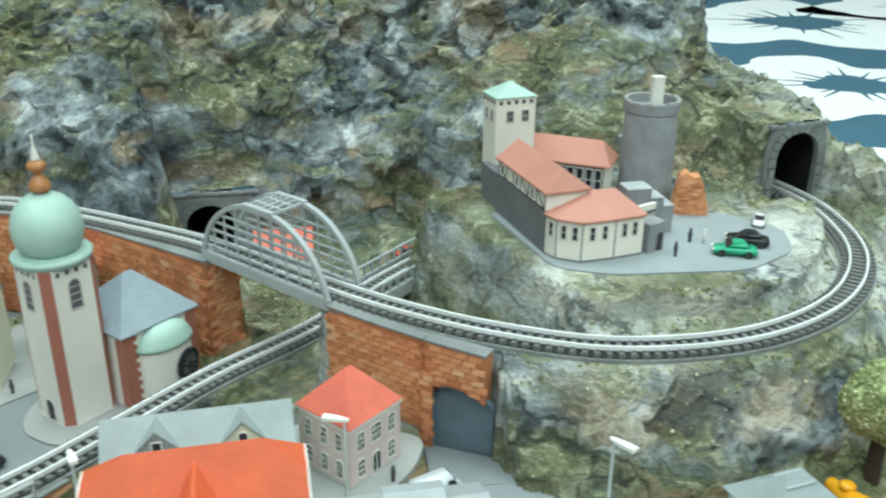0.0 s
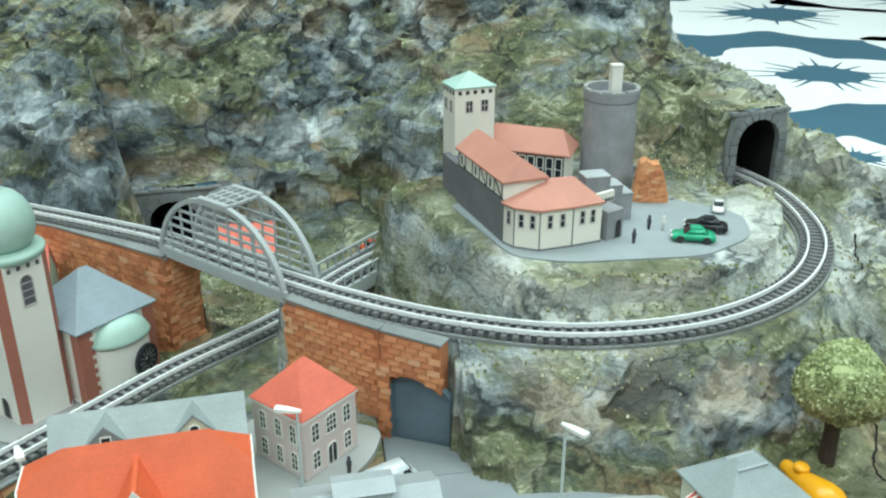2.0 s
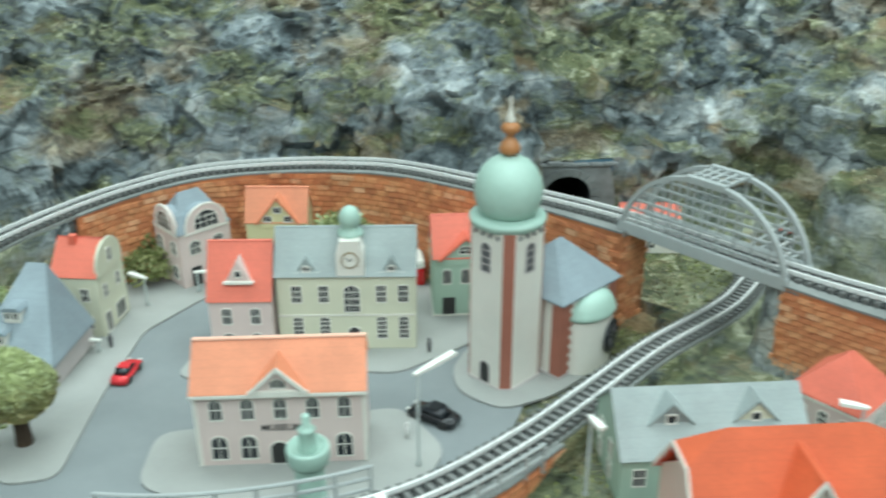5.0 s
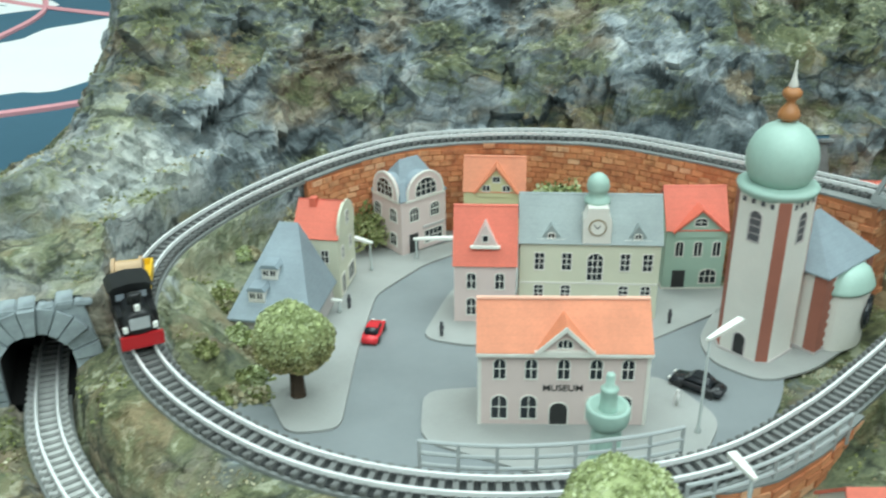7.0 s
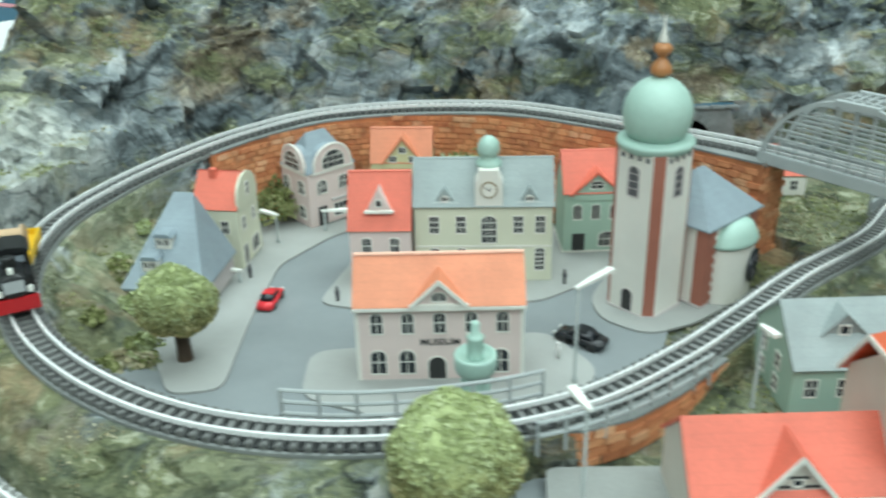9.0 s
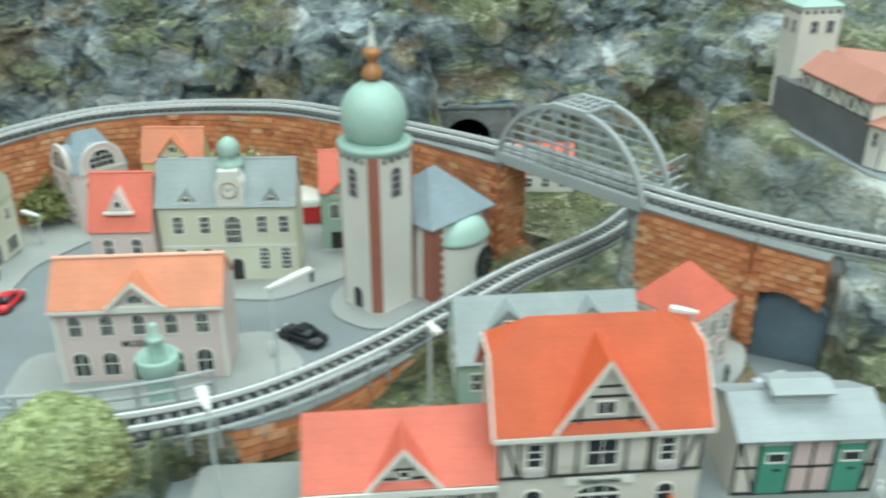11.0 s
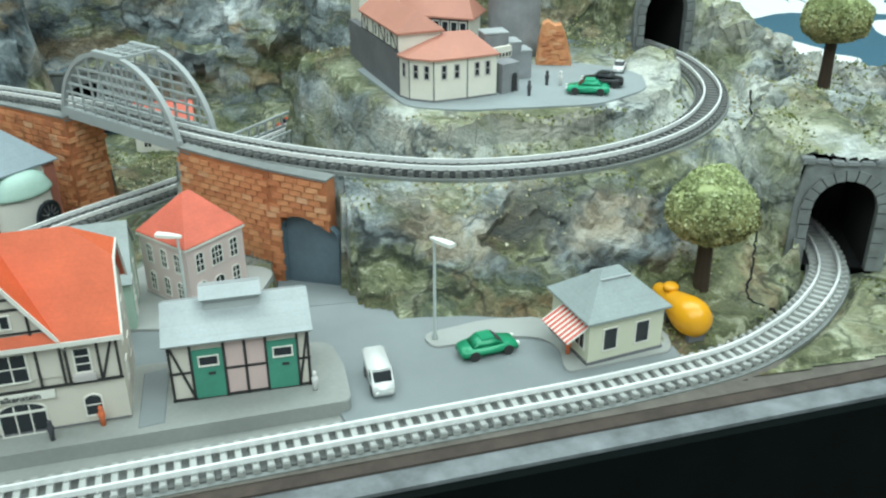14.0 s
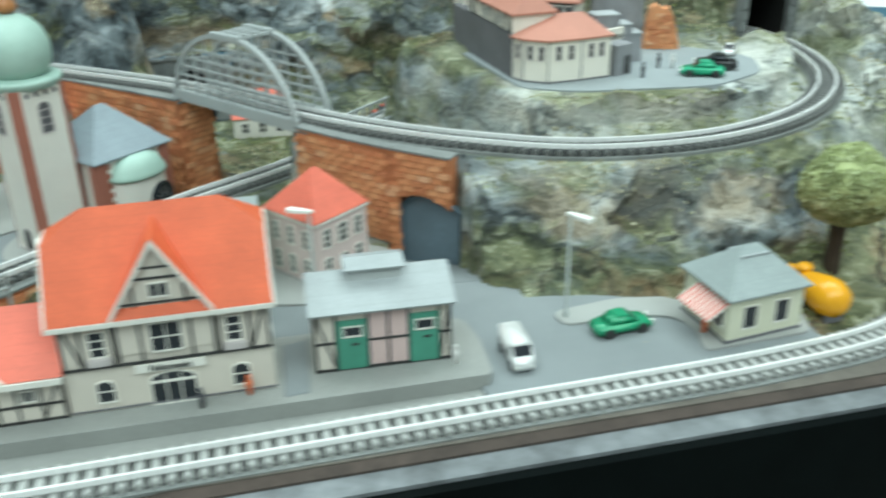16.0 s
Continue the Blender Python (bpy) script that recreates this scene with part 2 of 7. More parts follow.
def brick_material():
    """Orange-red embossed brick with burnt and pale stones."""
    m, nt, bsdf = node_material("orange_brick")
    info, geo = nt.nodes.new("ShaderNodeObjectInfo"), nt.nodes.new("ShaderNodeNewGeometry")
    add = nt.nodes.new("ShaderNodeMath")
    add.operation = "ADD"
    nt.links.new(info.outputs["Random"], add.inputs[0])
    nt.links.new(geo.outputs["Random Per Island"], add.inputs[1])
    frac = nt.nodes.new("ShaderNodeMath")
    frac.operation = "FRACT"
    nt.links.new(add.outputs[0], frac.inputs[0])
    tone = ramp(nt, frac.outputs[0], [(0.0, (0.60, 0.22, 0.10)), (0.45, (0.72, 0.29, 0.13)), (0.85, (0.78, 0.36, 0.17)), (1.0, (0.80, 0.46, 0.27))])
    soot = ramp(nt, noise_node(nt, 130, 6, 0.7).outputs["Fac"], [(0.30, (0.42, 0.36, 0.33)), (0.47, (0.92, 0.9, 0.9)), (0.60, (1.05, 1.05, 1.05)), (0.75, (1.35, 1.35, 1.35))])
    col = mixed(nt, 0.9, tone.outputs[0], soot.outputs[0], "MULTIPLY")
    nt.links.new(col, bsdf.inputs["Base Color"])
    bsdf.inputs["Roughness"].default_value = 0.75
    bump(nt, bsdf, noise_node(nt, 380, 5, 0.7).outputs["Fac"], 0.9, 0.0012)
    return m


ROCK, BRICK = rock_material(), brick_material()
MORTAR = paint("brick_joint", (0.50, 0.185, 0.08), 0.9, 0.3, 600, 0, 0.4)
STONE = paint("portal_stone", (0.20, 0.215, 0.215), 0.85, 0.4, 260, 0, 0.6, 90)

# ---- lines of the railway ----
RC, RR = (152.0, 406.0), 118.0      # curve round the castle hill
LC, LR = (-184.0, 360.0), 130.0     # curve round the village


def on_circle(c, r, a):
    return (c[0] + r * math.cos(radians(a)), c[1] + r * math.sin(radians(a)))


def smooth_line(points, gap):
    """A Catmull-Rom line through points (x, y, z), resampled at even steps."""
    p = np.array(points, float)
    p = np.vstack([2 * p[0] - p[1], p, 2 * p[-1] - p[-2]])
    out = []
    for i in range(1, len(p) - 2):
        for t in np.linspace(0, 1, 24, endpoint=False):
            a, b, c, d = p[i - 1:i + 3]
            out.append(0.5 * (2 * b + (c - a) * t + (2 * a - 5 * b + 4 * c - d) * t * t + (3 * b - a - 3 * c + d) * t ** 3))
    out.append(p[-2])
    out = np.array(out)
    s = np.r_[0, np.cumsum(np.linalg.norm(np.diff(out, axis=0), axis=1))]
    n = max(2, int(round(s[-1] / gap)))
    q = np.linspace(0, s[-1], n + 1)
    return np.stack([np.interp(q, s, out[:, k]) for k in range(3)], 1)


MAIN = [(*on_circle(RC, RR, a), 42) for a in (60, 40, 20, 0, -25, -50, -75, -100, -122)]
MAIN += [(54, 332, 41), (22, 363, 40), (-10, 396, 39.5), (-40, 423, 38.5)]
MAIN += [(*on_circle(LC, LR + k, a), z) for a, k, z in ((58, 5, 36.5), (75, 2, 35), (92, 0, 33.5), (110, 0, 32), (128, -5, 30), (146, -9, 28.5), (164, -6, 26.5), (182, 0, 25), (200, 2, 23.5), (218, 2, 22), (236, 1, 20.5), (254, 1, 19), (272, 1, 18), (290, 2, 17), (306, 5, 16))]
MAIN += [(-73, 278, 14.5), (-47, 307, 13), (-16, 344, 10.5), (25, 386, 7), (56, 431, 4.5), (95, 470, 4)]
FRONT = [(-352, 335, 1), (-343, 310, 1), (-325, 273, 1), (-308, 249, 1), (-285, 226, 1), (-255, 207, 1), (-215, 193, 1), (-165, 185, 1), (-105, 183, 1), (-48, 186.4, 1), (6, 191.6, 1), (66, 197.6, 1), (124, 203.2, 1), (160, 207.2, 1), (200, 214.3, 1), (225, 225.5, 1), (245, 239.5, 1), (263, 258, 1), (274, 280, 1), (280, 308, 1)]
MAIN_LINE, FRONT_LINE = smooth_line(MAIN, 4.0), smooth_line(FRONT, 4.0)


def side_of(line, i):
    d = line[min(i + 1, len(line) - 1)] - line[max(i - 1, 0)]
    return np.array((d[1], -d[0])) / math.hypot(d[0], d[1])


def ribbon(bm, line, a, b, z0, z1):
    """A bar of oblong section along a line, from offset a to offset b across it."""
    rings = []
    for i, p in enumerate(line):
        n = side_of(line, i)
        rings.append([bm.verts.new((p[0] + n[0] * o, p[1] + n[1] * o, p[2] + z)) for o, z in ((a, z0), (b, z0), (b, z1), (a, z1))])
    for q, r in zip(rings, rings[1:]):
        for k in range(4):
            bm.faces.new((q[k], q[(k + 1) % 4], r[(k + 1) % 4], r[k]))
    bm.faces.new(rings[0][::-1])
    bm.faces.new(rings[-1])
    return bm


def sleeper_mesh(mat, name):
    bm = bmesh.new()
    prism(bm, [(-1.15, -3.2), (1.15, -3.2), (0.85, -1.75), (-0.85, -1.75)], "x", -6.7, 6.7)
    for o in (-3.5, 3.5):
        box(bm, o - 0.9, o + 0.9, -0.55, 0.55, -1.75, -1.15)
    for o in (-6.3, 6.3):
        box(bm, o - 0.7, o + 0.7, -1.0, 1.0, -2.2, -1.2, 0.3)
    return mesh_of(name, bm, mat)


def railway(line, label, sleeper, bed_half, bed=None):
    tr = thing("railway_track", 0, 0, 0, 0, label, "railway track", kind="structure")
    part("track_ledge", ribbon(bmesh.new(), line, -bed_half, bed_half, -5.0, -3.4), BED_LIGHT, tr)
    part("track_bed", ribbon(bmesh.new(), line, -6.2, 6.2, -3.4, -2.7), bed or BED_DARK, tr)
    for o in (-3.5, 3.5):
        part("rail", ribbon(bmesh.new(), line, o - 0.42, o + 0.42, -1.5, 0.2), RAIL, tr, "bright nickel rail")
    for i, p in enumerate(line):
        n = side_of(line, i)
        at(part("sleeper", sleeper, None, tr), p[0], p[1], p[2], 0, 0, math.degrees(math.atan2(n[1], n[0])))
    return tr


# ---- terrain ----
def line_dist(x, y, line):
    """Distance of grid points to a line, and the line's height there."""
    best, zz = np.full(x.shape, 1e9), np.zeros(x.shape)
    for p in line:
        d = np.hypot(x - p[0], y - p[1])
        m = d < best
        best[m], zz[m] = d[m], p[2]
    return best, zz


def step(x, a, b):
    t = np.clip((x - a) / (b - a), 0, 1)
    return t * t * (3 - 2 * t)


def lattice_noise(x, y, size, seed):
    rng = np.random.RandomState(seed)
    g = rng.rand(256, 256)
    u, v = x / size, y / size
    i, j = np.floor(u).astype(int), np.floor(v).astype(int)
    f, h = u - i, v - j
    f, h = f * f * (3 - 2 * f), h * h * (3 - 2 * h)
    a = g[i % 256, j % 256] * (1 - f) + g[(i + 1) % 256, j % 256] * f
    b = g[i % 256, (j + 1) % 256] * (1 - f) + g[(i + 1) % 256, (j + 1) % 256] * f
    return (a * (1 - h) + b * h) * 2 - 1


def crags(x, y, size, seed):
    """Ridged noise: sharp crests, round hollows."""
    return 1 - 2 * np.abs(lattice_noise(x, y, size, seed))


def land(x, y):
    """Heights of the ground, and how rocky it is."""
    rl, rr = np.hypot(x - LC[0], y - LC[1]), np.hypot(x - RC[0], y - RC[1])
    al = np.degrees(np.arctan2(y - LC[1], x - LC[0]))
    x = x + 6 * lattice_noise(x, y, 35, 11)
    y = y + 8 * lattice_noise(x, y, 30, 12)
    # mountain behind the village loop, between, and behind the castle
    dl = np.maximum(rl - (LR + 12), 0)
    cl = np.where(dl > 0, (24 + 10 * step(y, 330, 480)) * np.clip(0.3 + dl / 20, 0, 1) + np.minimum(dl * 1.7, 26) + 0.85 * np.maximum(dl - 13, 0), 0) * step(y - LC[1], -62, -30)
    dm = y - (514 - 62 * step(x, 70, 150))
    cm = np.where(dm > 0, np.minimum(dm * 2.4, 46) + 0.78 * dm, 0) * step(x, -75, -40)
    k = step(x, -70, -20)
    z = np.maximum(cl * (1 - k), cm)
    # castle hill and the slope below its curve
    hill = np.where(rr < RR + 9, 47 - 9 * step(rr, RR - 16, RR - 6), 38 * np.clip(1 - (rr - RR - 8) / 48, 0, 1) ** 1.7)
    # the hill ends in a rock face towards the bridge
    face = step((x - 84) + (y - 345) * 0.55, -10, 12)
    hill = hill * np.where((y > 300), face, np.clip((x - 72 - 0.6 * np.maximum(0, 290 - y)) / (9 + 1.2 * np.maximum(0, 290 - y)), 0, 1))
    hill = np.where((y > 440) & (x < 170), hill * (1 - step(y, 440, 470)), hill)
    z = np.maximum(z, hill)
    # right bank over the front tunnel
    bank = 44 * step(y - 0.25 * (x - 270), 262, 270) * step(x, 238, 256)
    bank = bank - 8 * step(x, 285, 330)
    z = np.maximum(z, np.where((x > 236) & (rr > RR + 9), bank, 0))
    # left bank over the front tunnel
    bank = 40 * step(y - 0.45 * (x + 330), 283, 292) * step(-x, 298, 312)
    z = np.maximum(z, np.where(rl > LR + 9, bank, 0))
    # knoll over the castle tunnel, shelf over the rear tunnel
    knoll = 72 * step(y, 430, 437) * step(x, 232, 250) * (1 - step(x, 286, 312)) * (1 - step(y, 480, 560))
    z = np.maximum(z, knoll)
    z = np.maximum(z, 27 * step(y, 507, 511) * step(x, -66, -56) * (1 - step(x, 2, 12)))
    return z


def outline(x, y):
    """Greatest heights: both sides of the mountain are capped along sight lines from two camera places, to fit its
    skyline.
    """
    kr, kl = np.maximum(y - 25, 300) / 475, np.maximum(y - 29, 300) / 421
    xr, xl = 36 + (x - 36) / kr, -160 + (x + 160) / kl
    cap_r = 195 - (195 - np.interp(xr, [215, 240, 249, 283, 309, 316, 323, 344, 368, 393, 440], [400, 108, 92, 78, 64, 55, 41, 30, 16, 4, -16])) * kr
    cap_l = 176 - (176 - np.interp(xl, [-470, -429, -408, -384, -369, -356, -340], [2, 20, 31, 48, 76, 94, 400])) * kl
    return np.minimum(np.minimum(cap_r, cap_l), 165 + 0.08 * y)


def facets(x, y, z, size, seed, tilt):
    """Broken rock: cells, each a tilted flat piece. Gives its rise and a tone for each cell."""
    rng = np.random.RandomState(seed)
    o, tip = rng.rand(3, 40, 40, 40), rng.rand(3, 40, 40, 40) - 0.5
    tone = rng.rand(40, 40, 40)
    u = [x / size, y / size, z / size]
    cell = [np.floor(k).astype(int) for k in u]
    best, h, t = np.full(x.shape, 1e9), np.zeros(x.shape), np.zeros(x.shape)
    for a, b, c in itertools.product((-1, 0, 1), repeat=3):
        near = [cell[0] + a, cell[1] + b, cell[2] + c]
        k = tuple(n % 40 for n in near)
        d = [u[q] - near[q] - o[q][k] for q in range(3)]
        dist = d[0] ** 2 + d[1] ** 2 + d[2] ** 2
        m = dist < best
        best = np.where(m, dist, best)
        h = np.where(m, sum(tip[q][k] * d[q] for q in range(3)) * tilt + (tone[k] - 0.5) * 0.5, h)
        t = np.where(m, tone[k], t)
    return h * size, t


CELL, ROW = 1.9, 1.2
GX, GY = np.arange(-470, 446, CELL), np.arange(178, 702, ROW)


def inside_tunnel(p, front):
    if front:
        return p[1] > 270 and p[0] > 0 or p[1] > 290 and p[0] < 0
    return p[1] > 436 and p[0] > 200


PORTALS = ((267, 430, 8, 17, 38.5, 37), (269, 265, -20, 18, -2, 42), (-331, 284, 25, 20, -2, 36), (-31, 507, 4, 27, -11, 36))


def portal_frame(x, y, px, py, rz):
    """Places in a portal's own frame: across it, and inwards."""
    c, s = math.cos(radians(rz)), math.sin(radians(rz))
    return c * (x - px) + s * (y - py), -s * (x - px) + c * (y - py)


def terrain_heights():
    x, y = np.meshgrid(GX, GY, indexing="ij")
    z = land(x, y)
    rl, rr = np.hypot(x - LC[0], y - LC[1]), np.hypot(x - RC[0], y - RC[1])
    al = np.degrees(np.arctan2(y - LC[1], x - LC[0])) % 360
    rocky = np.clip(z / 25, 0, 1) * (0.25 + 0.75 * step(np.abs(z - 47) + 60 * (rr > RR - 6), 2, 8))
    w = z * 0.9
    rough = crags(x, y + w, 80, 1) * 6.5 + crags(x + 0.5 * w, y + w, 36, 2) * 3.0
    z = z + rough * rocky
    z = np.minimum(z, outline(x, y) + 0.2 * rough)
    clear = np.ones(x.shape)
    for px, py, rz, half, base, top in PORTALS:
        lx, ly = portal_frame(x, y, px, py, rz)
        k = (1 - step(np.abs(lx), half, half + 8)) * step(ly, 2.0, 4.5) * (1 - step(ly, 12, 26))
        z = z * (1 - k) + (base + top + 1.5) * k
        clear = np.minimum(clear, step(np.hypot(lx, ly - 4), half + 1, half + 14))
        k = (1 - step(np.abs(lx), half + 1, half + 5)) * (1 - step(ly, 0.5, 2.5)) * step(ly, -14, -6)
        z = z * (1 - k) + np.minimum(z, base - 1.5) * k
    z = z + 0.5 * lattice_noise(x, y, 7, 8) + 0.5 * lattice_noise(x, y, 18, 9)
    # castle yard
    yard = (1 - step(np.hypot((x - 170) / 1.35, y - 372), 48, 62)) * (rr < RR - 8)
    rim = np.exp(-((rr - (RR - 15)) / 5.5) ** 2) * (3.5 + 5 * lattice_noise(x, y, 16, 21) + 2.5 * lattice_noise(x, y, 6, 22)) * (y < 388)
    z = np.where(yard > 0, z * (1 - yard) + 46.2 * yard, z) + np.where(rr < RR - 7, np.maximum(rim, -2), 0)
    # a boulder between the yard and the tunnel
    low = step(y, 388, 402) * step(x, 222, 240) * (rr < RR - 4) * (1 - step(y, 414, 424))
    z = z * (1 - low) + np.minimum(z, 41.5) * low
    z = z + 7 * np.exp(-(((x - 240) / 8) ** 2 + ((y - 388) / 9) ** 2)) * (1 + 0.25 * lattice_noise(x, y, 6, 23))
    # low ground behind the bridge
    low = step(x, -60, -35) * (1 - step(x + 0.3 * (y - 440), 66, 84)) * step(y + 0.8 * x, 385, 420) * (1 - step(y, 500, 512))
    z = z * (1 - low) - 10 * low
    # ground between the two diagonals, beside the church
    inlet = ((y - (307 + 1.097 * (x + 47))) > 11) & ((386 - x) - y > 9) & (x > -130) & (x < 30)
    z = np.where(inlet, -9.2 + 7 * step(x, -28, 6) + 0.6 * lattice_noise(x, y, 8, 33), z)
    # village floor and its bushy bank on the far left
    swing = np.interp(al, [50, 58, 68, 78, 88, 108, 118, 128, 140, 150], [0, 5, 3, 1, 0, 0, -2, -5, -8, 0])
    inner = rl < np.where((al > 50) & (al < 142), LR - 6.5 + swing, LR - 8)
    walled = (inner & (al > 50) & (al < 142)) | inlet
    bank = step(rl, 84, LR - 8) * step(al, 138, 165) * (1 - step(al, 203, 218)) * (26 + 5 * lattice_noise(x, y, 15, 31) + 3 * lattice_noise(x, y, 6, 32))
    z = np.where(inner, -9.2 + bank, z)
    fall = SLOPE * np.maximum(y - HINGE + 6, 0) * (1 - step(x, -45, -12))
    z = np.where(inner | inlet, z - fall, z)
    # rock below the front of the loop
    d0 = rl - (LR + 8)
    apron = np.where((d0 > 0) & (y < 300) & (x < -128), 15 * (1 - step(d0, 4, 30)) + rough * 0.25 * (1 - step(d0, 15, 34)), -50)
    z = np.maximum(z, apron)
    # cuttings
    bored = np.zeros(x.shape, bool)
    for px, py, rz, half, base, top in PORTALS:
        lx, ly = portal_frame(x, y, px, py, rz)
        bored |= (np.abs(lx) < half + 8) & (ly > 1.5) & (ly < 46)
    for line, front, half in ((MAIN_LINE, False, 8.5), (FRONT_LINE, True, 8.5)):
        open_line = np.array([p for p in line if not inside_tunnel(p, front)])
        if not front:
            gap = (open_line[:, 0] > -20) & (open_line[:, 0] < 33) & (open_line[:, 2] > 35)
            open_line = open_line[~gap & ~((open_line[:, 0] > 45) & (open_line[:, 2] < 10))]
        d, zl = line_dist(x, y, open_line)
        k = 1 - step(d, half, half + 3.5)
        z = np.where((d < half + 3.5) & ~bored & ~(walled & (not front)), z * (1 - k) + (zl - 4.6) * k, z)
    d, zl = line_dist(x, y, np.array([p for p in MAIN_LINE if not inside_tunnel(p, False) and (p[0] > 80 or p[1] < 300)]))
    crest = np.exp(-((rr - RR - 27) / 9) ** 2) * step(y, 352, 395) * (x > 200) * (y < 520)
    z = np.where(crest > 0.02, np.maximum(z, 36 + 25 * crest), z)
    out = np.where(rr > RR, (x > 80) & (y > 240) & ((y < 352) | (d < 13)), (rl > LR) & (y < 300) & (x < 0))
    z = np.where(out & (d < 26) & (d > 6) & ~bored, np.minimum(z, zl - 4.6 - 0.1 * np.maximum(d - 9, 0)), z)
    inside = (rr < RR) & (d < 15) & ~bored
    z = np.where(inside, np.minimum(z, zl - 4.4 + 0.9 * np.maximum(d - 8.5, 0)), z)
    # yard, platform and front edge
    flat = (1 - step(np.hypot((x - 118) / 1.5, y - 232), 20, 34)) * (y < 262)
    z = np.where(flat > 0, z * (1 - flat) - 1.2 * flat, z)
    flat = (x < 92) & (x > -128) & (y < 262) & (y > 195) & (z < 9) & (rl > LR + 9)
    z = np.where(flat, -1.5, z)
    flat = (x > 0) & (x < 100) & (y > 240) & (y < 330) & (rr > RR + 6) & (x + y < 372) & (z < 5)
    z = np.where(flat, -1.5, z)
    road = np.hypot(x - 74, np.maximum(0, np.abs(y - 266) - 20)) < 11.5
    z = np.where(road & (x + y < 400), np.minimum(z, -1.5), z)
    along, deep = (x - 73.4) * 0.79 - (y - 299.6) * 0.61, (x - 73.4) * 0.61 + (y - 299.6) * 0.79
    z = np.where((along > -10.8) & (along < 14.5 - 0.1 * deep) & (deep > -22) & (deep < 6.5), np.minimum(z, -1.5), z)
    dip = (x > 60.5) & (x < 90 - 0.2 * (y - 272)) & (y > 271) & (deep < 6.5)
    z = np.where(dip, np.minimum(z, -2.8 - 0.22 * (y - 271)), z)
    z = np.where(y < 197 + 0.052 * x, np.minimum(z, -2.4), z)
    pale = np.clip(1.25 * (1 - step(rr, RR - 4, RR + 34)) + 0.85 * step(x, 200, 250) + 0.55 * (1 - step(y, 300, 340)) + 0.3 * (x < -128) * (y < 300) + 0.85 * step(-x, 235, 330), 0, 1)
    pale = pale * np.where((rr > RR + 7) & (x < 240) & (y < 330), 0.20 + 0.25 * step(z, 28, 38), 1)
    pale = pale * (0.62 + 0.5 * lattice_noise(x, y + z, 26, 71)) * (1 - 0.88 * step(y, 402, 424) * (1 - step(x, 258, 275)))
    mossy = np.clip(0.5 * lattice_noise(x + z, y + z, 40, 72) + 0.7 * (1 - step(z, 4, 24)) + 0.8 * step(rl, 84, 100) * (rl < LR - 8) + 0.35 * step(x, 215, 245) + 0.25 * (y > 430) + 0.15 * ((rr > RR + 7) & (y < 330)) + 0.25 * (rr < RR + 8), 0, 1)
    # how far the surface may break into rock
    d, zl = line_dist(x, y, np.vstack([MAIN_LINE, FRONT_LINE]))
    loose = clear * step(d, 9, 20) * np.clip((z + 2) / 22, 0, 1) * (1 - (yard > 0.02))
    loose = loose * np.where(rl < LR + 6, 0, 1) * np.where((x > -140) & (x < 62) & (y > 330) & (y < 468), 0, 1) * np.where((x > -130) & (x < 84) & (y < 335), 0, 1)
    loose = loose * np.where(rr < RR + 10, 0.3, np.where((y < 345) & (x > 60) & (x < 250), 0.3 + 0.3 * step(rr, RR + 10, RR + 60), 1))
    loose = loose * step(np.hypot(x - 82, y - 292), 10, 34) * np.where(x < -60, 0.7, 1)
    d = line_dist(x, y, np.array([p for p in FRONT_LINE if not inside_tunnel(p, True)]))[0]
    z = np.where((d < 9.5) & ~bored, np.minimum(z, -4.4), z)
    # clear ground beside the bridge's far pier
    z = np.where((np.abs((x + 15.5) * 0.735 + (y - 397.5) * 0.678) < 11) & (np.abs(-(x + 15.5) * 0.678 + (y - 397.5) * 0.735 + 4) < 12), np.minimum(z, -8.5), z)
    return x, y, z, loose, np.clip(pale, 0, 1), mossy


def break_rock(x, y, z, loose):
    """Pushes the smooth surface out and in, piece by piece."""
    soft = z.copy()
    for _ in range(6):
        soft[1:-1, 1:-1] = (soft[:-2, 1:-1] + soft[2:, 1:-1] + soft[1:-1, :-2] + soft[1:-1, 2:]) / 4
    z = z * (1 - loose) + soft * loose
    gx, gy = np.gradient(z, CELL, ROW)
    length = np.sqrt(gx * gx + gy * gy + 1)
    nx, ny, nz = -gx / length, -gy / length, 1 / length
    wx, wy, wz = (c + 6 * lattice_noise(p, q, 21, 50 + i) + 2.5 * lattice_noise(p + q, q, 8, 55 + i) for i, (c, p, q) in enumerate(((x, y, z), (y, x, z + y), (z, x + z, y))))
    # layers dip to one side
    dip = wz - 0.55 * wx
    big, tone_a = facets(wx + 0.5 * wz, wy, dip * 1.5, 36, 61, 0.8)
    mid, tone_b = facets(wx + 0.5 * wz, wy, dip * 1.8, 16, 62, 0.95)
    small, tone_c = facets(wx, wy, dip * 1.6, 7.5, 63, 0.9)
    level = step(nz, 0.2, 0.5)
    push = (big * 0.5 + mid * 0.52 * (0.5 + 0.5 * level) + small * 0.42 * (0.35 + 0.65 * nz)) * loose
    push = np.clip(push, -9, 9)
    tone = 0.42 * tone_a + 0.33 * (0.5 + (tone_b - 0.5) * level) + 0.25 * (0.5 + (tone_c - 0.5) * level)
    return x + nx * push, y + ny * push, z + nz * push, tone


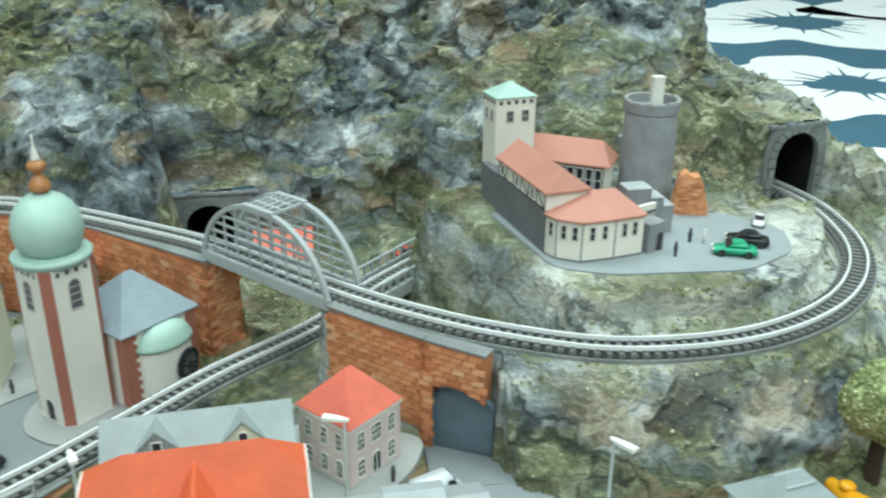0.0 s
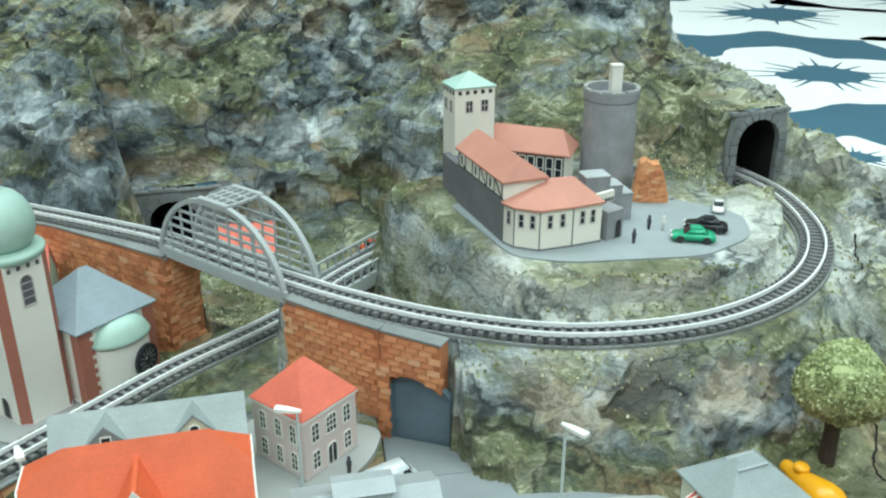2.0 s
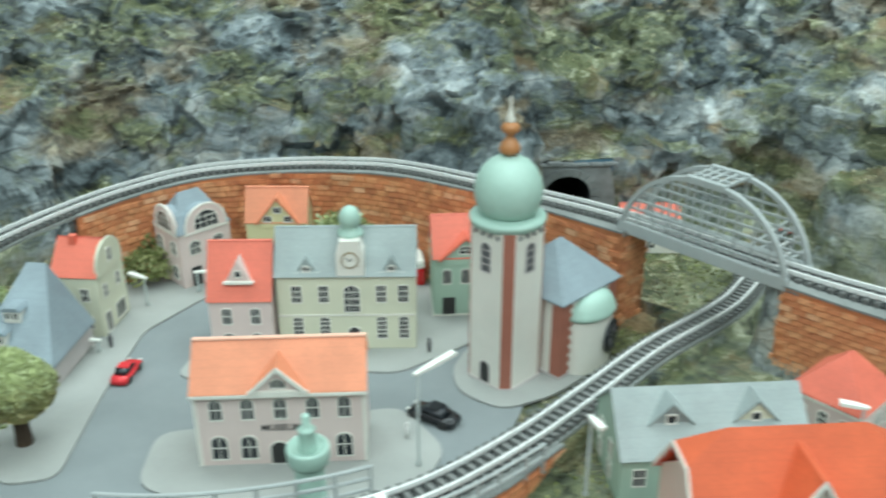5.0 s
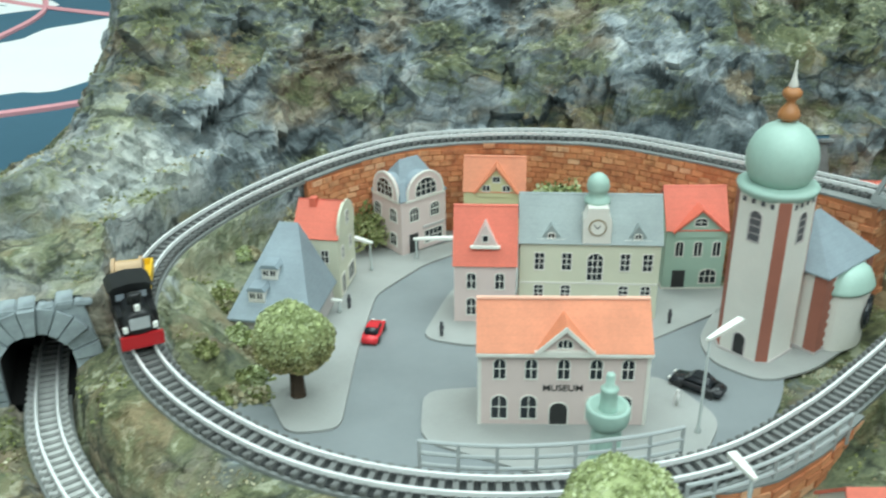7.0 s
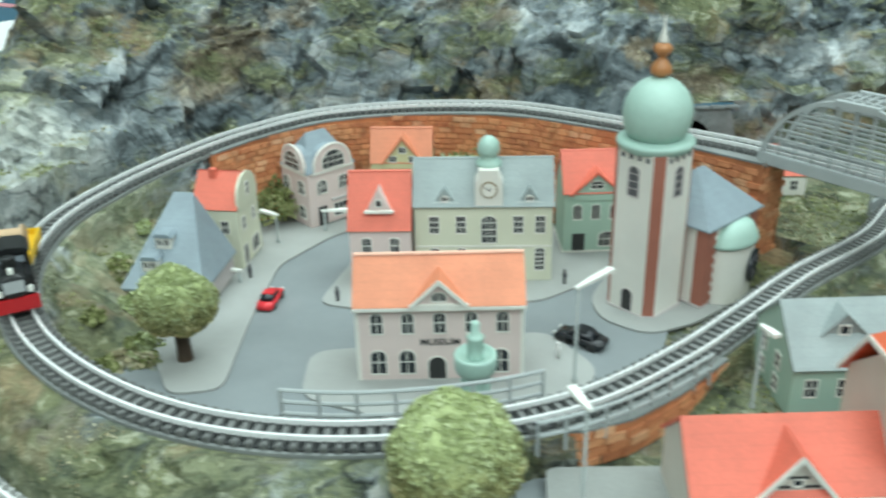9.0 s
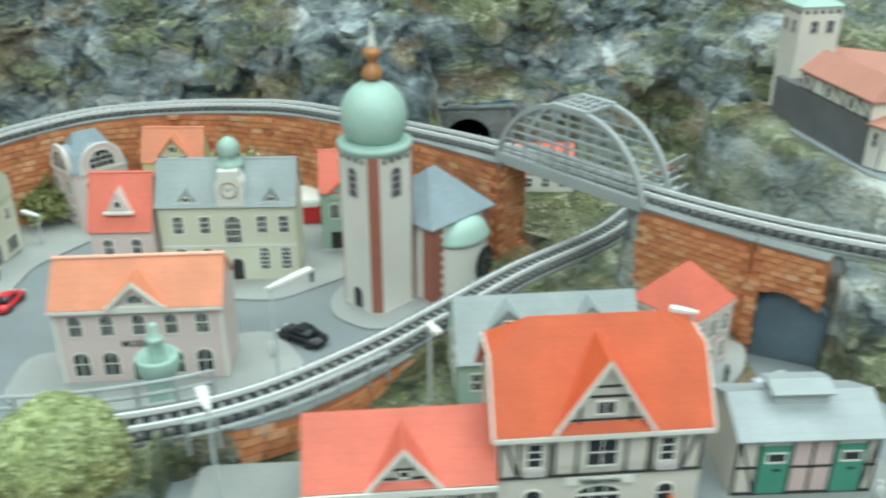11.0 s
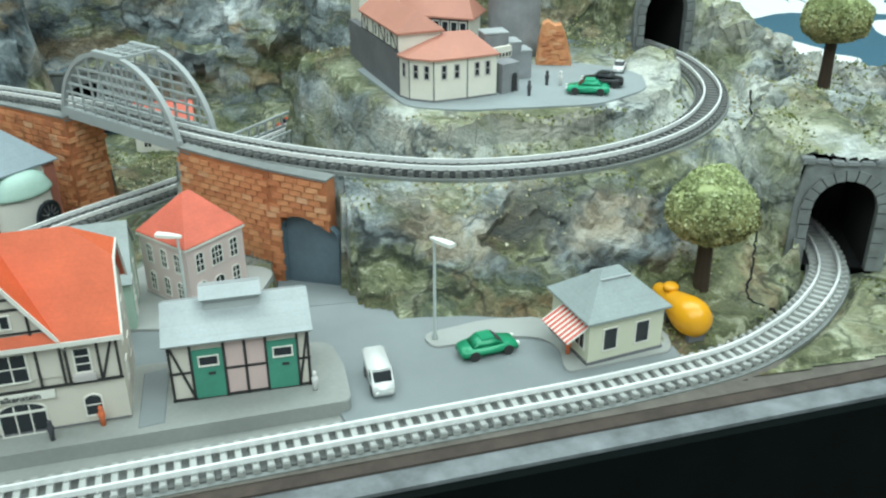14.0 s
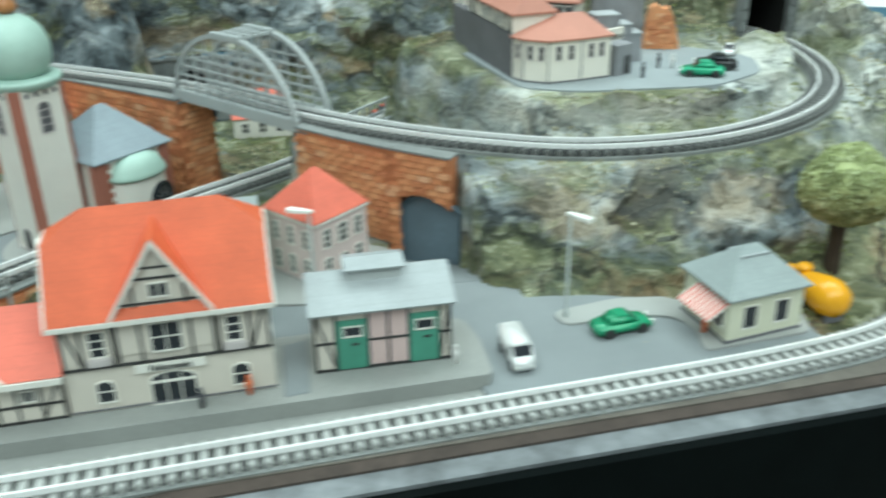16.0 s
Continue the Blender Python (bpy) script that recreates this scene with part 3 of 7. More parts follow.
def build_terrain():
    x, y, z, loose, pale, mossy = terrain_heights()
    n, m = x.shape
    idx = np.arange(n * m).reshape(n, m)
    quads = np.stack([idx[:-1, :-1], idx[1:, :-1], idx[1:, 1:], idx[:-1, 1:]], -1)
    corners = np.stack([z[:-1, :-1], z[1:, :-1], z[1:, 1:], z[:-1, 1:]], -1)
    cx, cy = x[:-1, :-1] + CELL / 2, y[:-1, :-1] + ROW / 2
    low, high = corners.min(-1), corners.max(-1)
    keep = np.ones(low.shape, bool)
    # mouths of the tunnels, and the front edge of the board
    for px, py, rz, half, base, top in PORTALS:
        lx, ly = portal_frame(cx, cy, px, py, rz)
        keep &= ~((np.abs(lx) < half - 2) & (ly > 0.3) & (ly < 6.5) & (high - low > 2.0))
    keep &= cy > 194.5 + 0.052 * cx
    me = bpy.data.meshes.new("terrain")
    bx, by, bz, tone = break_rock(x, y, z, loose)
    me.from_pydata((np.stack([bx, by, bz], -1).reshape(-1, 3) * MM).tolist(), [], quads[keep].tolist())
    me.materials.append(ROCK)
    for name, values in (("tone", tone), ("pale", pale), ("mossy", mossy)):
        layer = me.attributes.new(name, "FLOAT", "POINT")
        layer.data.foreach_set("value", np.ascontiguousarray(values, dtype=np.float32).reshape(-1))
    tagged(new("terrain", me), "painted plaster mountain landscape with moss and scatter", "terrain", kind="structure")
    return bx, by, bz


TX, TY, TZ = build_terrain()


def ground_at(px, py):
    i, j = int(round((px - GX[0]) / CELL)), int(round((py - GY[0]) / ROW))
    return float(TZ[i, j])


def poly_slab(name, poly, z0, z1, mat, label, category):
    bm = prism(bmesh.new(), poly, "z", z0, z1)
    bmesh.ops.bevel(bm, geom=[e for e in bm.edges if abs(e.verts[0].co.z - z1) < 1e-6 and abs(e.verts[1].co.z - z1) < 1e-6], offset=0.3, segments=1, affect="EDGES")
    return tagged(part(name, bm, mat), label, category, kind="structure")


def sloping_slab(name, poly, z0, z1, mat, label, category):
    """A slab of the level village plan, moved along the camera's sight lines onto the slope."""
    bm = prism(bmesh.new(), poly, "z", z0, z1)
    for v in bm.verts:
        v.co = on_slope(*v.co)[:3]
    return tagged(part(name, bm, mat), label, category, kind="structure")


def rounded(poly, r=5.0):
    """The polygon with its corners cut round."""
    out = []
    n = len(poly)
    for i in range(n):
        a, b, c = Vector(poly[i - 1]), Vector(poly[i]), Vector(poly[(i + 1) % n])
        u, v = (a - b), (c - b)
        k = min(r, u.length * 0.45, v.length * 0.45)
        p, q = b + u.normalized() * k, b + v.normalized() * k
        for t in (0, 0.25, 0.5, 0.75, 1):
            s = p * (1 - t) ** 2 + b * 2 * t * (1 - t) + q * t * t
            out.append((s.x, s.y))
    return out


def disc(c, r, n=64):
    return [on_circle(c, r, 360 * i / n) for i in range(n)]


# village
square = prism(bmesh.new(), disc((LC[0] + 2, LC[1]), 118.5), "z", -1.0, 0.0)
for v in square.verts:
    v.co.z += village_floor(v.co.y)
tagged(part("road", square, ASPHALT), "smooth grey asphalt of the village square", "road", kind="structure")
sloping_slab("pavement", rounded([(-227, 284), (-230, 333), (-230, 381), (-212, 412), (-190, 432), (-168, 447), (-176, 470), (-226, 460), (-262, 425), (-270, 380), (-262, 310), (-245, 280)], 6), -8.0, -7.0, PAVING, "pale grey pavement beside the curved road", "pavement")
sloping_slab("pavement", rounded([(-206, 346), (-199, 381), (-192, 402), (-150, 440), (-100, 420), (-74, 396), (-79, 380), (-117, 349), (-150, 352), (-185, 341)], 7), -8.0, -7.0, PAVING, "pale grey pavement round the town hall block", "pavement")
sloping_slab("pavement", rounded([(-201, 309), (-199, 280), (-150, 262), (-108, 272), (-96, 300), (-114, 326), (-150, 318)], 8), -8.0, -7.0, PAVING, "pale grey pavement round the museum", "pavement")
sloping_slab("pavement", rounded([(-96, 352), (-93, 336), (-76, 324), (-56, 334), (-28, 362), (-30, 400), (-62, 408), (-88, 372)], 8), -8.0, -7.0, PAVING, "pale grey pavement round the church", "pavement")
# station yard
poly_slab("road", [(78, 203.6), (100, 205.8), (150, 211), (186, 217), (186, 236), (150, 252), (108, 258), (94, 268), (92.5, 272), (61, 272), (60, 270), (-40, 262), (-40, 236), (70, 240)], -1.6, 0.0, ASPHALT, "smooth grey asphalt of the station yard", "road")
poly_slab("pavement", rounded([(107, 245), (109, 236.5), (135, 238), (145, 236), (149, 228), (146.5, 214.5), (184, 219.5), (187, 232), (160, 247), (130, 250)], 4), 0.0, 0.9, PAVING, "pale pavement with a rounded kerb round the kiosk", "pavement")
poly_slab("pavement", rounded([(62, 301), (56, 284), (44, 270), (30, 264), (6, 268), (-6, 290), (20, 322)], 6), -9.0, 0.9, PAVING, "pale pavement round the corner house", "pavement")
poly_slab("road", [(-150, 212), (-100, 214), (-100, 238), (-128, 240), (-150, 250)], -1.6, 0.0, ASPHALT, "grey asphalt below the brick wall", "road")
poly_slab("pavement", rounded([(-150, 238), (-126, 236), (-122, 246), (-150, 254)], 3), 0.0, 1.0, PAVING, "pale pavement below the brick wall", "pavement")
poly_slab("platform", rounded([(-118, 196), (-50, 199.5), (20, 204.5), (80.5, 209), (80, 228), (77, 241), (68, 243), (30, 240), (-118, 232)], 3), -1.5, 4.0, CONCRETE, "raised grey concrete station platform", "platform")
poly_slab("pavement", [(21.6, 207.5), (28.6, 208.5), (28.2, 236), (20.8, 234)], 4.0, 4.4, ASPHALT, "blue-grey strip across the platform beside the shed", "pavement")
# the road falls towards the archway
ramp_bm = prism(bmesh.new(), [(60.5, 272), (92.5, 272), (90, 288), (86, 292.5), (66, 308), (62, 309)], "z", -2.0, 0.0)
for v in ramp_bm.verts:
    v.co.z -= 0.22 * (v.co.y - 272)
tagged(part("road", ramp_bm, ASPHALT), "grey asphalt road falling towards the archway", "road", kind="structure")
poly_slab("pavement", [(-150, 191.5), (-105, 190), (-48, 193.4), (6, 198.6), (66, 204.6), (80, 206.2), (80, 211), (20, 206), (-50, 201), (-150, 198)], -3.0, -0.9, CONCRETE, "narrow grey strip between platform and track", "pavement")
# castle yard
poly_slab("road", rounded([(103, 414), (119, 344), (140, 334), (196, 331), (224, 347), (231, 372), (212, 392), (150, 405), (128, 445), (105, 445)], 8), 44.5, 47.0, YARD, "smooth pale grey asphalt of the castle yard", "road")

# archway of the road under the viaduct: jambs and an arched soffit
gate = thing("road_archway", 0, 0, 0, 0, "dark grey archway of the road under the viaduct", "archway", kind="structure")
u = Vector((83.5 - 63.5, 289.5 - 305.0)).normalized()
n_in = Vector((u.y, -u.x)) * -1
ARCH_IN = paint("archway_blue_grey", (0.12, 0.17, 0.205), 0.8, 0.2, 500, 0, 0.2)
bm = bmesh.new()
rows = []
mid, half = Vector((74.7, 298.6)), 12.4
for depth in (0.4, 3.4):
    ring = []
    for k in range(13):
        a = math.pi * k / 12
        c = mid + u * (-math.cos(a) * half) + n_in * depth
        ring.append(bm.verts.new((c.x, c.y, 15.5 + 5.4 * math.sin(a))))
    rows.append([bm.verts.new((*(mid - u * half + n_in * depth), -11.0))] + ring + [bm.verts.new((*(mid + u * half + n_in * depth), -11.0))])
for i in range(len(rows[0]) - 1):
    bm.faces.new((rows[0][i], rows[0][i + 1], rows[1][i + 1], rows[1][i]))
bm.faces.new(rows[1])
part("lining", bm, ARCH_IN, gate)


def portal(x, y, z, rz, half, spring, rise, wing, top, label, depth=2.6, rough=False):
    """A stone tunnel front with an arched opening: voussoirs, wing walls and a coping."""
    t = thing("tunnel_portal", x, y, z, rz, label, "tunnel portal", kind="structure")
    pts = [(-half, 0.0), (-half, spring)] + [(-half * math.cos(math.pi * k / 14), spring + rise * math.sin(math.pi * k / 14)) for k in range(1, 14)] + [(half, spring), (half, 0.0)]
    outer = [(-wing, 0.0), (-wing, spring)] + [(-wing + 2 * wing * k / 14, top) for k in range(1, 14)] + [(wing, spring), (wing, 0.0)]
    bm = bmesh.new()
    fr = [[bm.verts.new((a, d, b)) for a, b in poly] for d in (0, depth) for poly in (pts, outer)]
    for i in range(len(pts) - 1):
        bm.faces.new((fr[0][i], fr[0][i + 1], fr[1][i + 1], fr[1][i]))
        bm.faces.new((fr[0][i], fr[0][i + 1], fr[2][i + 1], fr[2][i]))
        bm.faces.new((fr[1][i], fr[1][i + 1], fr[3][i + 1], fr[3][i]))
        bm.faces.new((fr[2][i], fr[2][i + 1], fr[3][i + 1], fr[3][i]))
    part("facing", bm, PORTAL_PALE if rough else STONE, t)
    ring, thick = bmesh.new(), 9.5 if rough else 4.2
    for k in range(11):
        a0, a1 = math.pi * (k + 0.06) / 11, math.pi * (k + 0.94) / 11
        prism(ring, [(-math.cos(a) * (half + o), spring + math.sin(a) * (rise + o)) for a, o in ((a0, 0.1), (a0, thick), (a1, thick), (a1, 0.1))], "y", -1.1 - (0.7 * (k % 3) if rough else 0), 0.6)
    for sgn in (-1, 1):
        for k in range(4):
            z0 = spring * k / 4
            prism(ring, [(sgn * (half + 0.1), z0 + 0.3), (sgn * (half + 3.4 + (k % 2)), z0 + 0.3), (sgn * (half + 3.4 + (k % 2)), z0 + spring / 4 - 0.3), (sgn * (half + 0.1), z0 + spring / 4 - 0.3)], "y", -1.0, 0.6)
    part("arch_stones", ring, PORTAL_PALE if rough else STONE, t)
    rng = random.Random(int(x))
    for k in range(7):
        a = -wing + 2 * wing * k / 7
        at(part("coping_stone", box(bmesh.new(), 0.15, 2 * wing / 7 - 0.15, -0.9 + rng.uniform(-0.4, 0.4), (9.0 if rough else 2.6), 0, 2.0 + rng.uniform(-0.5, 0.8), 0.5), PORTAL_PALE if rough else STONE, t), a, 0, top - 0.6, rng.uniform(-3, 3), rng.uniform(-3, 3), 0)
    # short sleeve with a closed end; its black colour stands in for the tunnel's shade
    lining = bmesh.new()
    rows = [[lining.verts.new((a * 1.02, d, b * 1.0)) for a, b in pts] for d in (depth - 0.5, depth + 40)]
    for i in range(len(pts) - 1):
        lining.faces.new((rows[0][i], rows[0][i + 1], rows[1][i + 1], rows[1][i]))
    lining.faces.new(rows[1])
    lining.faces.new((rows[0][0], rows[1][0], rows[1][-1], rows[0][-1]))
    part("lining", lining, HOLLOW_SHADE, t)
    return t


portal(267, 430, 38.5, 8, 12, 22, 12, 17.5, 37, "grey stone tunnel portal above the castle yard")
portal(269, 265, -2, -20, 11.5, 24, 12, 18, 42, "grey stone tunnel portal with dressed arch stones")
portal(-331, 284, -2, 25, 12, 16, 12, 21, 36, "rough blue-grey stone tunnel portal under the rock", rough=True)
portal(-31, 507, -11, 4, 13, 18, 12, 27, 36, "grey stone tunnel portal behind the bridge")

# ---- table and room ----
table = thing("display_table", 0, 0, 0, 0, "black display table carrying the model railway", "table")


def edge_strip(name, a, b, z0, z1, mat, label=""):
    """A strip along the slanting front edge, from a to b behind it."""
    f0, f1 = 131.7, 210.6
    return part(name, prism(bmesh.new(), [(-475, f0 + a), (475, f1 + a), (475, f1 + b), (-475, f0 + b)], "z", z0, z1), mat, table, label)


edge_strip("front_panel", -3, 0, -600, -5.5, BLACK)
edge_strip("ledge", 0, 7.4, -9, -4.2, LEDGE, "worn grey painted ledge")
edge_strip("lower_strip", 7.4, 11.8, -9, -3.4, CORK, "dark brown stained strip")
part("board_edge", prism(bmesh.new(), [(-475, 143.5), (475, 222.4), (475, 226), (-475, 177)], "z", -9, -2.9), BOARD, table, "bare grey-brown board beside the track")
part("table_top", prism(bmesh.new(), [(-475, 168), (475, 217), (475, 262), (300, 420), (300, 690), (-380, 690), (-475, 420)], "z", -62, -49), BLACK, table)

# ---- materials of the buildings ----
def roof_paint(name, colour, rough=0.55, rows=900.0):
    """Moulded roof tiles: fine courses across the slope, with a slow change of tone."""
    m, nt, bsdf = node_material(name)
    tc = nt.nodes.new("ShaderNodeTexCoord")
    wave = nt.nodes.new("ShaderNodeTexWave")
    wave.wave_type, wave.bands_direction, wave.wave_profile = "BANDS", "Z", "SAW"
    wave.inputs["Scale"].default_value, wave.inputs["Distortion"].default_value = rows / 6.0, 0.3
    nt.links.new(tc.outputs["Object"], wave.inputs["Vector"])
    slow, fine = noise_node(nt, 55, 4), noise_node(nt, 1100, 3)
    tone = ramp(nt, slow.outputs["Fac"], [(0.3, tuple(v * 0.86 for v in colour)), (0.7, tuple(min(1, v * 1.12) for v in colour))])
    grain = ramp(nt, fine.outputs["Fac"], [(0.3, (0.93, 0.93, 0.93)), (0.7, (1.05, 1.05, 1.05))])
    line = ramp(nt, wave.outputs["Fac"], [(0.0, (0.90, 0.90, 0.90)), (0.2, (1.0, 1.0, 1.0))])
    col = mixed(nt, 0.6, mixed(nt, 1.0, tone.outputs[0], grain.outputs[0], "MULTIPLY"), line.outputs[0], "MULTIPLY")
    nt.links.new(col, bsdf.inputs["Base Color"])
    bsdf.inputs["Roughness"].default_value = rough
    bump(nt, bsdf, wave.outputs["Fac"], 0.35, 0.0003)
    return m


def wall_paint(name, colour):
    return paint(name, colour, 0.7, 0.07, 1300, 0, 0.15, 45)


W_BEIGE, W_PINK, W_CREAM = wall_paint("wall_beige", (0.63, 0.58, 0.51)), wall_paint("wall_pale_pink", (0.70, 0.57, 0.54)), wall_paint("wall_cream", (0.66, 0.66, 0.52))
W_WHITE, W_MINT, W_GREY = wall_paint("wall_white", (0.76, 0.74, 0.68)), wall_paint("wall_mint", (0.38, 0.52, 0.43)), wall_paint("wall_grey_pink", (0.52, 0.48, 0.47))
W_CASTLE, W_DARK, W_YELLOW = wall_paint("wall_castle_white", (0.78, 0.74, 0.66)), paint("dark_stone_wall", (0.16, 0.16, 0.17), 0.85, 0.2, 900, 0, 0.3), wall_paint("wall_yellow", (0.62, 0.58, 0.34))
R_RED, R_ORANGE, R_PINK = roof_paint("roof_red", (0.71, 0.13, 0.05)), roof_paint("roof_orange", (0.74, 0.265, 0.145)), roof_paint("roof_light_red", (0.76, 0.17, 0.11))
R_BROWN, R_SLATE, R_BLUE = paint("roof_brown", (0.52, 0.225, 0.165), 0.55, 0.12, 700, 0, 0.2, 40), roof_paint("roof_slate", (0.31, 0.36, 0.36)), roof_paint("roof_blue_grey", (0.27, 0.33, 0.37))
R_FELT = roof_paint("roof_felt", (0.37, 0.405, 0.415), 0.5)
COPPER_GREEN = paint("copper_green", (0.39, 0.56, 0.49), 0.5, 0.12, 700, 0, 0.1, 60)
TIMBER, DARK_PANE = paint("black_timber", (0.03, 0.03, 0.03), 0.6), paint("dark_pane", (0.022, 0.026, 0.032), 0.25, 0.2)
TRIM, GREEN_DOOR, REDBROWN = paint("white_trim", (0.78, 0.76, 0.70), 0.6, 0.06), paint("door_green", (0.06, 0.27, 0.19), 0.5), paint("red_brown_stucco", (0.36, 0.13, 0.09), 0.7)
PANEL_PINK, GOLD = wall_paint("panel_pink", (0.62, 0.46, 0.44)), paint("gold_brown", (0.45, 0.19, 0.07), 0.4, 0.2)
LAMP_GREY, LAMP_WHITE = paint("lamp_post_grey", (0.42, 0.46, 0.45), 0.5), paint("lamp_white", (0.85, 0.85, 0.80), 0.4, 0.04)
KEEP_STONE = paint("keep_stone", (0.27, 0.275, 0.29), 0.85, 0.25, 400, 0, 0.5, 90)


# ---- windows ----
def opening_outline(w, h, arch):
    if arch <= 0:
        return [(-w / 2, 0), (w / 2, 0), (w / 2, h), (-w / 2, h)]
    s = h - arch
    return [(-w / 2, 0), (w / 2, 0), (w / 2, s)] + [(w / 2 * math.cos(math.pi * k / 8), s + arch * math.sin(math.pi * k / 8)) for k in range(1, 8)] + [(-w / 2, s)]


WINDOW_MESHES = {}


def window_meshes(w, h, arch, bars, rows, frame_mat, pane_mat):
    key = (w, h, arch, bars, rows, frame_mat.name, pane_mat.name)
    if key not in WINDOW_MESHES:
        t = 0.32
        inner = opening_outline(w, h, arch)
        outer = [(a * (1 + 1.3 * t / (w / 2)), b * (1 + 0.9 * t / h) - (0.45 if b == 0 else 0)) for a, b in inner]
        bm = bmesh.new()
        fr = [[bm.verts.new((a, d, b)) for a, b in poly] for d in (-0.38, 0.15) for poly in (inner, outer)]
        for i in range(len(inner)):
            j = (i + 1) % len(inner)
            for p, q in ((0, 1), (0, 2), (1, 3)):
                bm.faces.new((fr[p][i], fr[p][j], fr[q][j], fr[q][i]))
        for k in range(1, bars + 1):
            x = -w / 2 + w * k / (bars + 1)
            box(bm, x - 0.17, x + 0.17, -0.25, 0.1, 0, h - arch * 0.25)
        for k in range(1, rows + 1):
            z = h * k / (rows + 1)
            box(bm, -w / 2, w / 2, -0.25, 0.1, z - 0.16, z + 0.16)
        frame_me = mesh_of("window", bm, frame_mat)
        pane_me = mesh_of("pane", prism(bmesh.new(), inner, "y", -0.10, 0.12), pane_mat)
        WINDOW_MESHES[key] = (frame_me, pane_me)
    return WINDOW_MESHES[key]


def window(parent, x, z, w, h, arch=0.0, bars=1, rows=1, face=None, frame_mat=None, pane_mat=None, name="window"):
    """A window of the wall 'face', a matrix in metres whose x runs along the wall and whose -y looks out."""
    fm, pm = window_meshes(w, h, arch, bars, rows, frame_mat or TRIM, pane_mat or DARK_PANE)
    ob = part(name, fm, None, parent)
    ob.matrix_local = (face or Matrix()) @ Matrix.Translation((x * MM, 0, z * MM))
    part("pane", pm, None, ob)
    return ob


def face_front():
    return Matrix()


def face_right(w):
    return pose(w * MM, 0, 0, 0, 0, 90)


def face_left(d):
    return pose(0, d * MM, 0, 0, 0, -90)


def sloped(bm, quad, thick):
    """A roof slab with thickness, from its four upper corners."""
    a, b, c, d = [Vector(p) for p in quad]
    n = (b - a).cross(d - a).normalized()
    if n.z < 0:
        n = -n
    tops = [bm.verts.new(p) for p in (a, b, c, d)]
    lows = [bm.verts.new(p - n * thick) for p in (a, b, c, d)]
    bm.faces.new(tops)
    bm.faces.new(lows[::-1])
    for i in range(4):
        bm.faces.new((tops[i], lows[i], lows[(i + 1) % 4], tops[(i + 1) % 4]))
    return bm


def gable_roof(w, d, h, rise, over=1.2, end=0.8, thick=0.9):
    bm = bmesh.new()
    z0, zr = h - over * rise / (d / 2), h + rise
    k = thick
    sloped(bm, [(-end, -over, z0 + k), (w + end, -over, z0 + k), (w + end, d / 2, zr + k), (-end, d / 2, zr + k)], thick)
    sloped(bm, [(w + end, d + over, z0 + k), (-end, d + over, z0 + k), (-end, d / 2, zr + k), (w + end, d / 2, zr + k)], thick)
    return bm


def hip_roof(w, d, h, rise, inset, over=1.2, fascia=0.8):
    """A closed hip roof with a fascia; its ridge runs along x."""
    bm = bmesh.new()
    lo = [bm.verts.new(p) for p in ((-over, -over, h), (w + over, -over, h), (w + over, d + over, h), (-over, d + over, h))]
    up = [bm.verts.new((v.co.x, v.co.y, h + fascia)) for v in lo]
    r0, r1 = bm.verts.new((inset, d / 2, h + rise)), bm.verts.new((w - inset, d / 2, h + rise))
    bm.faces.new(lo[::-1])
    for i in range(4):
        bm.faces.new((lo[i], lo[(i + 1) % 4], up[(i + 1) % 4], up[i]))
    bm.faces.new((up[0], up[1], r1, r0))
    bm.faces.new((up[1], up[2], r1))
    bm.faces.new((up[2], up[3], r0, r1))
    bm.faces.new((up[3], up[0], r0))
    return bm


def gabled_walls(w, d, h, rise):
    return prism(bmesh.new(), [(0, 0), (d, 0), (d, h), (d / 2, h + rise - 0.3), (0, h)], "x", 0, w)


def beam(parent, x0, z0, x1, z1, width=0.75, face=None, mat=None):
    """A timber on a wall, from one point to another."""
    v = Vector((x1 - x0, z1 - z0))
    p = Vector((-v.y, v.x)).normalized() * width / 2
    ob = part("timber", prism(bmesh.new(), [(x0 - p.x, z0 - p.y), (x1 - p.x, z1 - p.y), (x1 + p.x, z1 + p.y), (x0 + p.x, z0 + p.y)], "y", -0.22, 0.1), mat or TIMBER, parent)
    ob.matrix_local = face or Matrix()
    return ob


def lettering(parent, text, x, z, size, mat, y=-0.25):
    cu = bpy.data.curves.new("lettering", "FONT")
    cu.body, cu.size, cu.align_x, cu.align_y, cu.extrude = text, size * MM, "CENTER", "CENTER", 0.00005
    cu.offset = 0.00006
    cu.materials.append(mat)
    ob = new("lettering", cu)
    ob.parent = parent
    ob.matrix_local = pose(x * MM, y * MM, z * MM, 90, 0, 0)
    return ob


